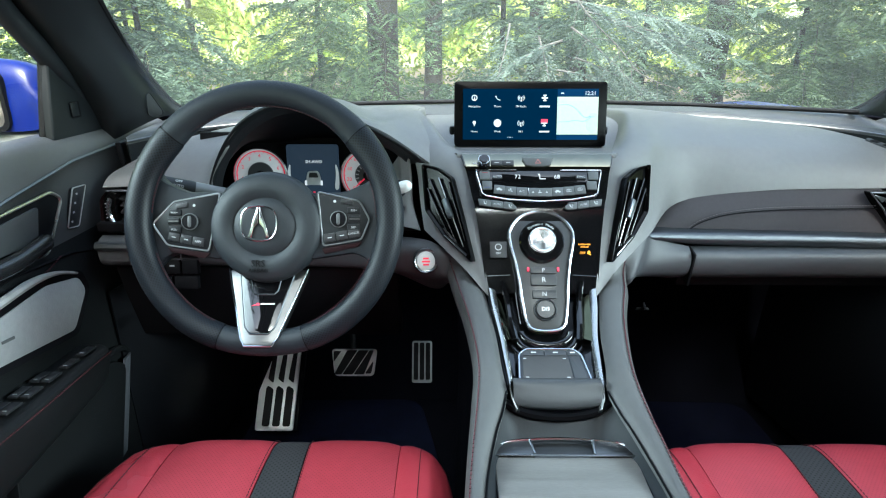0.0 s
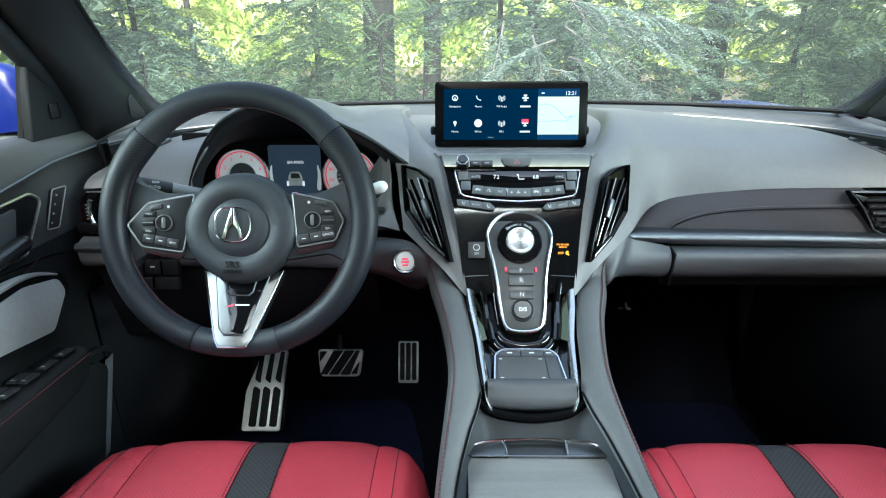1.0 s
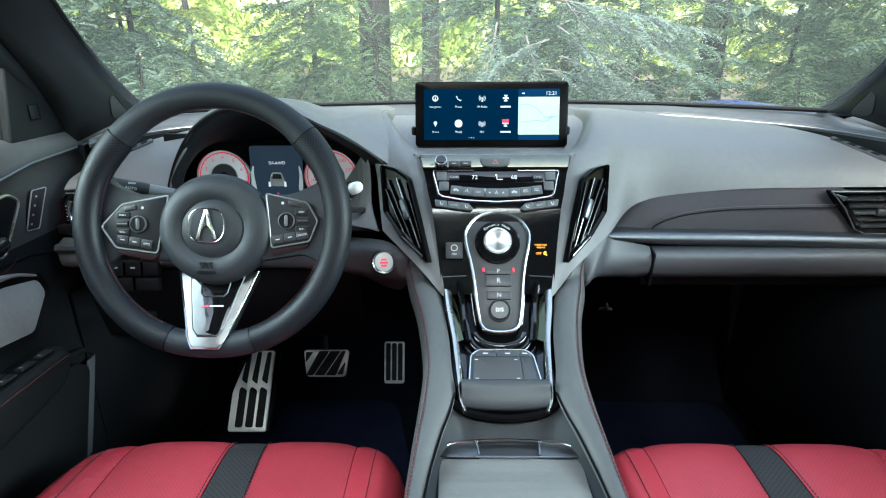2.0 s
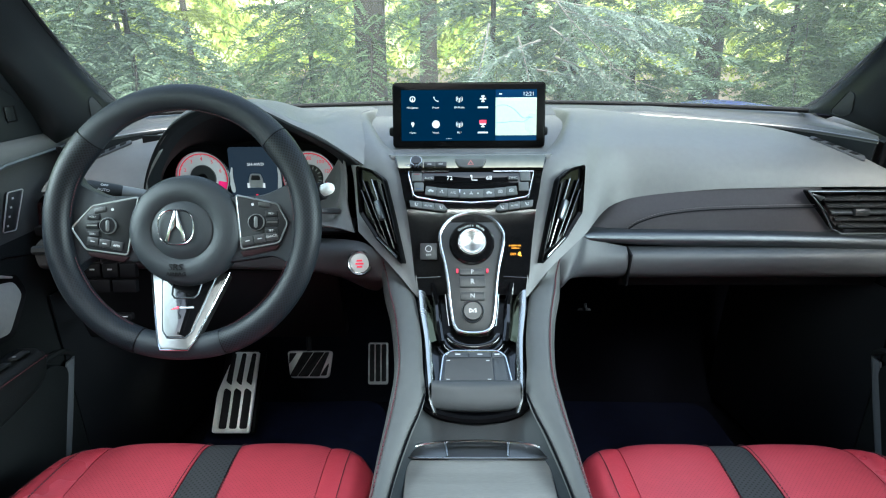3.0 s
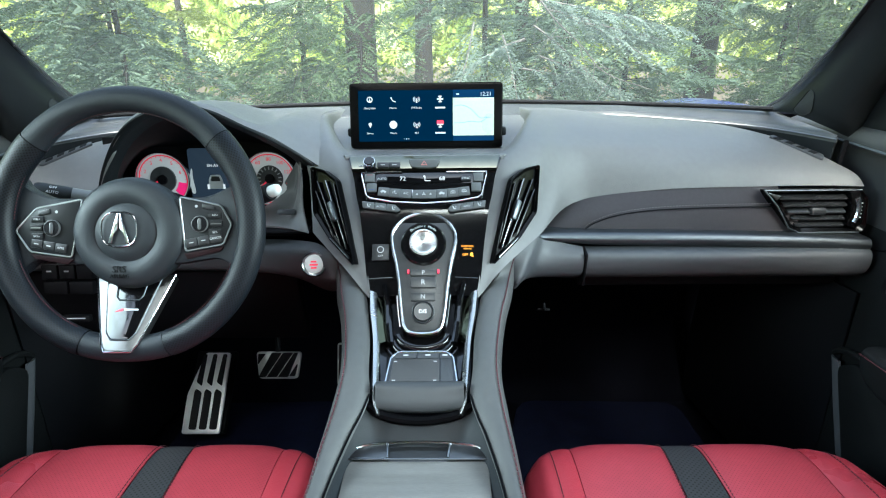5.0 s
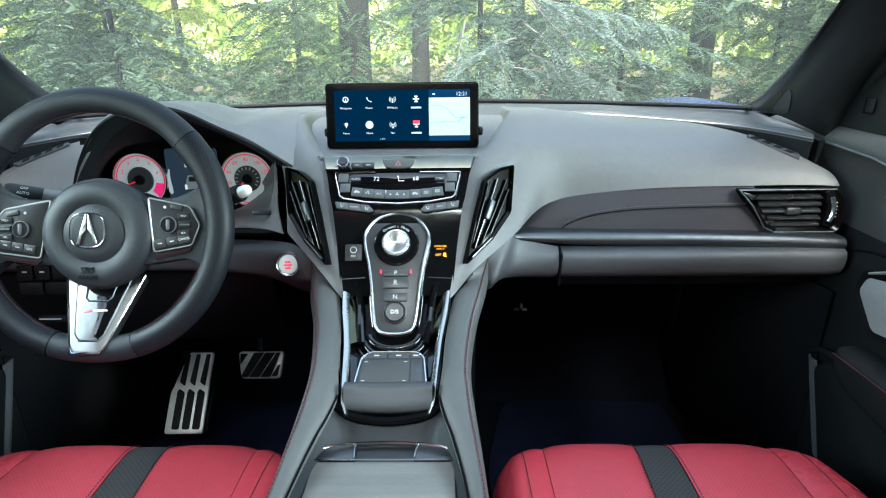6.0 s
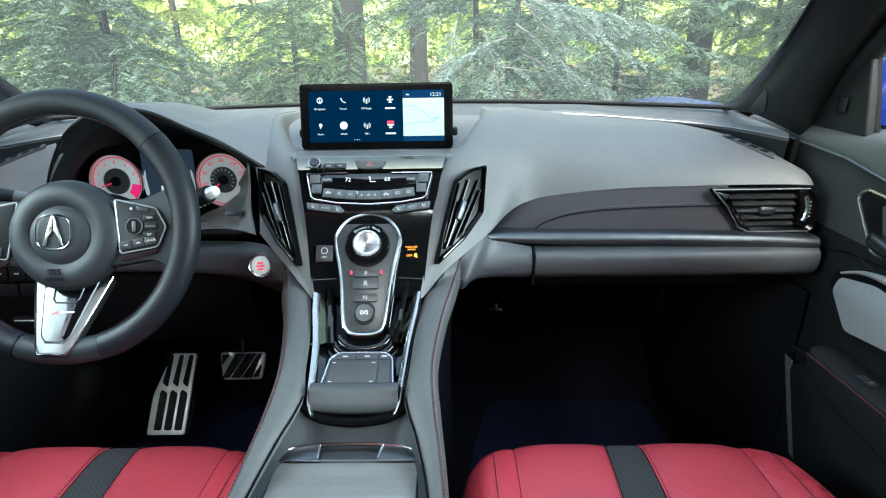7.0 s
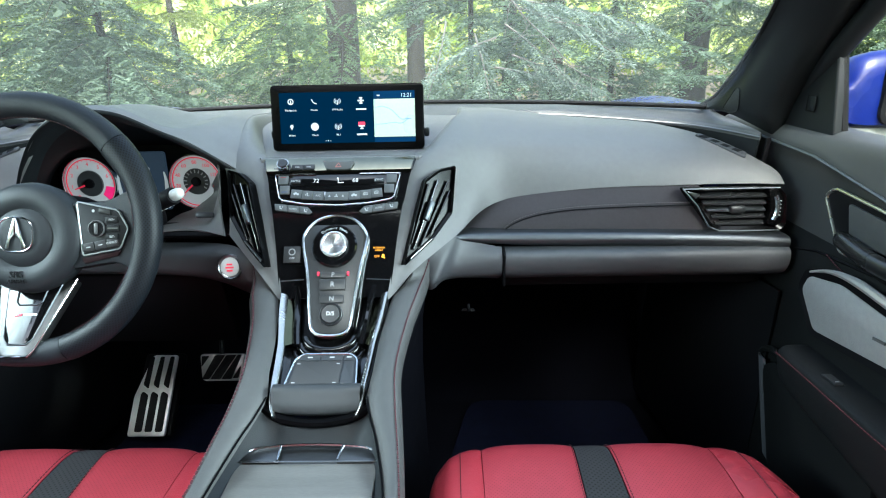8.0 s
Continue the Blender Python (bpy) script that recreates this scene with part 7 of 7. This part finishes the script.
# kick panels
for s in (-1, 1):
    tagged(part("kick_panel", sheet([[(s * 0.735, 0.90, 0.44), (s * 0.735, 0.90, 0.66), (s * 0.735, 0.90, 0.92)], [(s * 0.70, 1.05, 0.44), (s * 0.70, 1.05, 0.66), (s * 0.71, 1.05, 0.92)], [(s * 0.66, 1.32, 0.44), (s * 0.66, 1.32, 0.66), (s * 0.68, 1.32, 0.92)]], 12, 10, 0.004), KICK), "dark plastic kick panel beside the foot-well", "trim panel", "kick panels", "structure")

# ---- the wood outside ----
def backdrop_material():
    m = bpy.data.materials.new("distant_sunlit_wood")
    m.use_nodes = True
    nt = m.node_tree
    link = nt.links.new
    nt.nodes.remove(nt.nodes["Principled BSDF"])
    co = nt.nodes.new("ShaderNodeTexCoord")
    mp = nt.nodes.new("ShaderNodeMapping")
    mp.inputs["Scale"].default_value = (1, 1, 0.7)
    n1, n2 = nt.nodes.new("ShaderNodeTexNoise"), nt.nodes.new("ShaderNodeTexNoise")
    n1.inputs["Scale"].default_value, n1.inputs["Detail"].default_value, n1.inputs["Roughness"].default_value = 0.55, 8, 0.68
    n2.inputs["Scale"].default_value, n2.inputs["Detail"].default_value = 3.2, 5
    add = nt.nodes.new("ShaderNodeMath")
    add.operation = "MULTIPLY_ADD"
    add.inputs[1].default_value, add.inputs[2].default_value = 0.45, 0.0
    sm = nt.nodes.new("ShaderNodeMath")
    sm.operation = "ADD"
    ra = nt.nodes.new("ShaderNodeValToRGB")
    # Sunlit and dim patches of the far wood are painted into this glow.
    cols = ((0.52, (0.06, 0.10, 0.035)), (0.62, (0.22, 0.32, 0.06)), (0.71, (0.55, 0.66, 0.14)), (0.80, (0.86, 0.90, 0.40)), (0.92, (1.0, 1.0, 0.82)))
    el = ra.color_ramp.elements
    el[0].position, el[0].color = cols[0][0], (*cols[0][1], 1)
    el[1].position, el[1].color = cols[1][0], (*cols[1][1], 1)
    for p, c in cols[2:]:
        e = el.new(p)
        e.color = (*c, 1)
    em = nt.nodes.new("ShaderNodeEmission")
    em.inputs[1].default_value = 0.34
    link(co.outputs["Object"], mp.inputs[0])
    link(mp.outputs[0], n1.inputs[0]), link(mp.outputs[0], n2.inputs[0])
    link(n2.outputs[0], add.inputs[0]), link(n1.outputs[0], sm.inputs[0]), link(add.outputs[0], sm.inputs[1])
    link(sm.outputs[0], ra.inputs[0]), link(ra.outputs[0], em.inputs[0])
    link(em.outputs[0], nt.nodes["Material Output"].inputs[0])
    return m


tagged(part("ground", grid([[(x, y, 0.0) for x in np.linspace(-400, 400, 9)] for y in np.linspace(-400, 400, 9)]), EARTH), "brown forest floor strewn with needles", "ground", kind="structure")
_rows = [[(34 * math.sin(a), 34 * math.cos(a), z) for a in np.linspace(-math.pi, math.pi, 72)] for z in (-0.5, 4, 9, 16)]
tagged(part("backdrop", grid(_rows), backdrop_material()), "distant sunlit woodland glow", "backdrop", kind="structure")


class Leaves:
    """Gathers small leaf quads and builds them as one mesh."""
    def __init__(self):
        self.q = []

    def add(self, centre, along, across):
        self.q.append(np.stack([centre - along, centre + across, centre + along, centre - across], 1))

    def build(self, name, mat, parent, label=""):
        v = np.concatenate(self.q).reshape(-1, 3)
        n = len(v) // 4
        me = bpy.data.meshes.new(name)
        me.vertices.add(4 * n)
        me.vertices.foreach_set("co", v.astype(np.float32).ravel())
        me.loops.add(4 * n)
        me.loops.foreach_set("vertex_index", np.arange(4 * n, dtype=np.int32))
        me.polygons.add(n)
        me.polygons.foreach_set("loop_start", np.arange(0, 4 * n, 4, dtype=np.int32))
        me.polygons.foreach_set("loop_total", np.full(n, 4, dtype=np.int32))
        me.update()
        me.materials.append(mat)
        ob = new(name, me)
        if parent:
            ob.parent = parent
            ob.matrix_parent_inverse = parent.matrix_world.inverted()
        if label:
            ob["label"] = label
        return ob


RNG = np.random.default_rng(7)


def spray(leaves, start, way, length, droop, size=0.026, dense=1.0):
    """A drooping feathery branch: side twigs, each with two rows of flat needles. Returns its spine."""
    way = np.array(way, float)
    way /= np.linalg.norm(way)
    side = np.cross(way, (0, 0, 1.0))
    side /= np.linalg.norm(side) + 1e-9
    k = max(int(length / 0.032 * dense), 6)
    t = np.linspace(0, 1, k)
    wob = RNG.normal(0, 0.03, 2)
    spine = start + way * (t * length)[:, None] + np.array((0, 0, -1.0)) * (droop * length * t ** 1.8)[:, None] + side * (wob[0] * np.sin(3 * t) * length)[:, None]
    for i in range(2, k):
        for sg in (-1, 1):
            tl = (0.26 * length * (1 - t[i]) ** 0.7 + 0.05) * RNG.uniform(0.6, 1.1)
            d = way * RNG.uniform(0.5, 0.9) + side * sg * RNG.uniform(0.6, 1.0) + np.array((0, 0, RNG.uniform(-0.55, 0.15)))
            d /= np.linalg.norm(d)
            m = max(int(tl / (size * 0.6)), 3)
            u = np.linspace(0.1, 1, m)[:, None]
            pos = spine[i] + d * u * tl + np.array((0, 0, -0.25)) * (u ** 2) * tl
            nd = np.cross(d, (RNG.normal(0, 0.35), RNG.normal(0, 0.35), 1.0))
            nd /= np.linalg.norm(nd)
            sgn = np.where(np.arange(m) % 2, 1.0, -1.0)[:, None]
            a = (d * 0.75 + nd * sgn) * size * (1.15 - 0.6 * u) + RNG.normal(0, size * 0.15, (m, 3))
            b = np.cross(a, RNG.normal(0, 1, 3))
            b /= np.linalg.norm(b, axis=1)[:, None] + 1e-9
            leaves.add(pos + a * 0.6, a * 0.85, b * size * 0.30)
    return spine


def trunk_mesh(x, y, r, h, lean=(0, 0)):
    pts, rr = [], []
    for i in range(14):
        u = i / 13
        pts.append((x + lean[0] * u * h + 0.03 * math.sin(5 * u + x), y + lean[1] * u * h + 0.03 * math.cos(4 * u + y), -0.05 + u * h))
        rr.append(r * (1.25 if i == 0 else 1 - 0.75 * u) * (1 + 0.05 * math.sin(9 * u + x)))
    return tube(pts, rr, n=14)


def conifer(x, y, r, h, leaf, branches, reach, low=0.35, facing=None, size=0.019, label="tall conifer with drooping feathery branches", spread=None, dense=1.0, droop=(0.25, 0.75)):
    t = thing("conifer", (x, y, 0), label, "tree", "trees of the wood")
    part("trunk", trunk_mesh(x, y, r, h), BARK, t, "brown furrowed trunk")
    lv = Leaves()
    for i in range(branches):
        z = low + (h * 0.92 - low) * (i / branches) ** 2.6
        a = RNG.uniform(0, 2 * math.pi) if facing is None else facing + RNG.normal(0, spread or 0.8)
        length = reach * (1 - 0.75 * z / h) * RNG.uniform(0.6, 1.1)
        s0 = np.array((x, y, z)) + 0.5 * r * np.array((math.cos(a), math.sin(a), 0))
        sp = spray(lv, s0, (math.cos(a), math.sin(a), RNG.uniform(-0.1, 0.35)), length, RNG.uniform(*droop), size * (1 if z < 2.0 else 3.2), dense * (1 if z < 2.0 else 0.25))
        part("limb", tube([Vector(p) for p in sp[::4]], [0.005 * (1 - 0.8 * j / len(sp[::4])) for j in range(len(sp[::4]))], n=4), BARK, t)
    lv.build("crown", leaf, t)
    return t


S_ = -math.pi / 2
# the trunks that show between the branches
conifer(-0.66, 4.75, 0.13, 14, LEAF_DEEP, 60, 1.1, 0.75, facing=-math.pi * 0.55, spread=0.9, droop=(0.5, 1.1), label="thick brown conifer trunk with foliage to one side")
conifer(-0.40, 10.0, 0.15, 16, LEAF_DEEP, 30, 2.0, 1.9, label="straight bare conifer trunk farther in the wood")
conifer(3.75, 8.8, 0.20, 16, LEAF_DEEP, 34, 2.2, 1.6, label="thick conifer trunk with hanging fronds")
conifer(-4.4, 10.0, 0.06, 9, LEAF_LIME, 20, 1.6, 1.8, label="slender dark young trunk before sunlit leaves")
conifer(1.70, 9.0, 0.13, 14, LEAF_DEEP, 26, 1.8, 1.5, label="brown conifer trunk behind pale branches")
conifer(0.85, 7.2, 0.085, 12, LEAF_BLUE, 24, 1.5, 1.3, label="slim brown trunk behind pale branches")
# foliage masses
for x, y, leaf, n, reach, low in ((-3.9, 3.3, LEAF_BLUE, 56, 1.7, 0.25), (-2.75, 4.6, LEAF_BLUE, 70, 1.5, 0.30), (-3.6, 6.0, LEAF_DEEP, 60, 1.9, 0.4), (-1.45, 5.6, LEAF_DEEP, 60, 1.15, 0.45),
                                  (0.35, 5.4, LEAF_BLUE, 56, 1.1, 0.30), (1.05, 4.9, LEAF_BLUE, 52, 1.05, 0.40), (1.7, 5.2, LEAF_BLUE, 54, 1.15, 0.30),
                                  (3.2, 5.2, LEAF_DEEP, 70, 1.5, 0.30), (4.1, 4.4, LEAF_BLUE, 64, 1.7, 0.25), (4.9, 7.0, LEAF_DEEP, 56, 2.0, 0.4), (4.6, 2.4, LEAF_BLUE, 40, 1.5, 0.5), (-4.8, 1.8, LEAF_DEEP, 40, 1.5, 0.5)):
    conifer(x, y + 0.5, 0.030, 7.0, leaf, int(n * 2.0), reach, low, size=0.024, facing=S_ + 0.15 * math.sin(9 * x), spread=1.0, label="conifer with soft %s drooping sprays" % ("blue-green" if leaf is LEAF_BLUE else "deep green"))
# unseen conifers added behind and beside the car, to block sun and vary reflections
for x, y, h, low, reach in ((-3.4, -6.4, 13.0, 3.2, 3.0), (4.2, -7.0, 13.0, 3.0, 3.2), (1.9, -6.0, 11.0, 2.6, 2.4), (-1.3, -8.0, 13.0, 3.0, 2.8), (0.6, -14.0, 15.0, 3.0, 3.6), (5.2, -1.6, 12.0, 1.8, 2.8), (-5.4, -1.8, 12.0, 1.8, 2.8)):
    conifer(x, y, 0.17, h, LEAF_DEEP, 90, reach, low, size=0.03, dense=0.8, label="unseen tall conifer added to shade the car")
# the pale spruce bough that reaches across, and bare hanging twigs
bo_ = thing("spruce_bough", (0.6, 2.8, 1.45), "pale blue-green spruce bough reaching out to one side", "branch")
lv = Leaves()
for a, b, L, dr in (((0.42, 2.95, 1.52), (1.0, -0.30, -0.17), 0.74, 0.06), ((0.50, 2.92, 1.47), (0.95, -0.2, -0.22), 0.58, 0.10), ((0.58, 2.86, 1.44), (0.8, -0.3, -0.30), 0.46, 0.15), ((0.44, 2.92, 1.40), (0.7, -0.2, -0.45), 0.42, 0.2),
                    ((0.62, 2.84, 1.41), (0.95, -0.05, -0.10), 0.42, 0.10), ((0.40, 2.90, 1.34), (-0.8, -0.2, -0.2), 0.36, 0.3), ((0.48, 2.95, 1.26), (0.9, -0.1, -0.30), 0.46, 0.12), ((0.40, 3.0, 1.20), (0.9, 0.0, -0.12), 0.55, 0.10),
                    ((0.30, 3.0, 1.36), (0.2, -0.3, -0.8), 0.40, 0.2), ((0.16, 3.05, 1.42), (-0.3, -0.3, -0.8), 0.42, 0.2)):
    sp = spray(lv, np.array(a), b, L, dr, 0.0135, 1.7)
    part("limb", tube([Vector(p) for p in sp[::3]], [0.006 * (1 - 0.8 * j / len(sp[::3])) for j in range(len(sp[::3]))], n=5), TWIG, bo_)
lv.build("needles", LEAF_PALE, bo_)
tw = thing("dead_branch", (0.5, 2.9, 1.3), "bare pale grey branch hanging across the foliage", "branch")
_stem = cr([(0.44, 2.90, 1.54), (0.53, 2.86, 1.425), (0.65, 2.82, 1.31), (0.77, 2.79, 1.185), (0.98, 2.75, 1.11)], 24)
part("main_stem", tube(_stem, [0.0050 - 0.00016 * k for k in range(24)], n=6), TWIG, tw)
random.seed(9)
for k in range(18):
    p = _stem[2 + k]
    d = Vector((random.uniform(-0.18, 0.15), random.uniform(-0.07, 0.07), random.uniform(-0.22, 0.09)))
    part("twig", tube([p, p + d * 0.6 + Vector((0, 0, 0.015)), p + d], [0.0017, 0.0012, 0.0006], n=4), TWIG, tw)

# sunlit undergrowth farther in
def undergrowth():
    lv = Leaves()
    n = 26000
    x = RNG.uniform(-13, 13, n)
    y = RNG.uniform(11, 20, n)
    z = RNG.gamma(2.0, 0.9, n)
    keep = RNG.random(n) < 0.35 + 0.65 * (np.sin(x * 1.3 + y * 0.7) * np.sin(x * 0.47 - y) > -0.1)
    c = np.stack([x, y, z], 1)[keep]
    a = RNG.normal(0, 0.05, (len(c), 3))
    b = np.cross(a, RNG.normal(0, 1, (len(c), 3)))
    b = b / (np.linalg.norm(b, axis=1)[:, None] + 1e-9) * 0.035
    lv.add(c, a, b)
    ob = lv.build("undergrowth", LEAF_LIME, None)
    tagged(ob, "sunlit yellow-green undergrowth between the trunks", "undergrowth", kind="stuff")


undergrowth()


def low_brush():
    """Fern and young conifer sprays close to the ground, between the trunks and the bonnet."""
    lv = Leaves()
    for i in range(330):
        x, y = RNG.uniform(-8, 9), RNG.uniform(6.2, 12)
        z = RNG.uniform(0.15, 0.95)
        a = RNG.uniform(0, 2 * math.pi)
        spray(lv, np.array((x, y, z)), (math.cos(a), math.sin(a), RNG.uniform(-0.1, 0.6)), RNG.uniform(0.5, 1.1), RNG.uniform(0.2, 0.7), 0.034, 0.7)
    tagged(lv.build("low_brush", LEAF_DEEP, None), "green ferny brush on the forest floor", "undergrowth", kind="stuff")


low_brush()
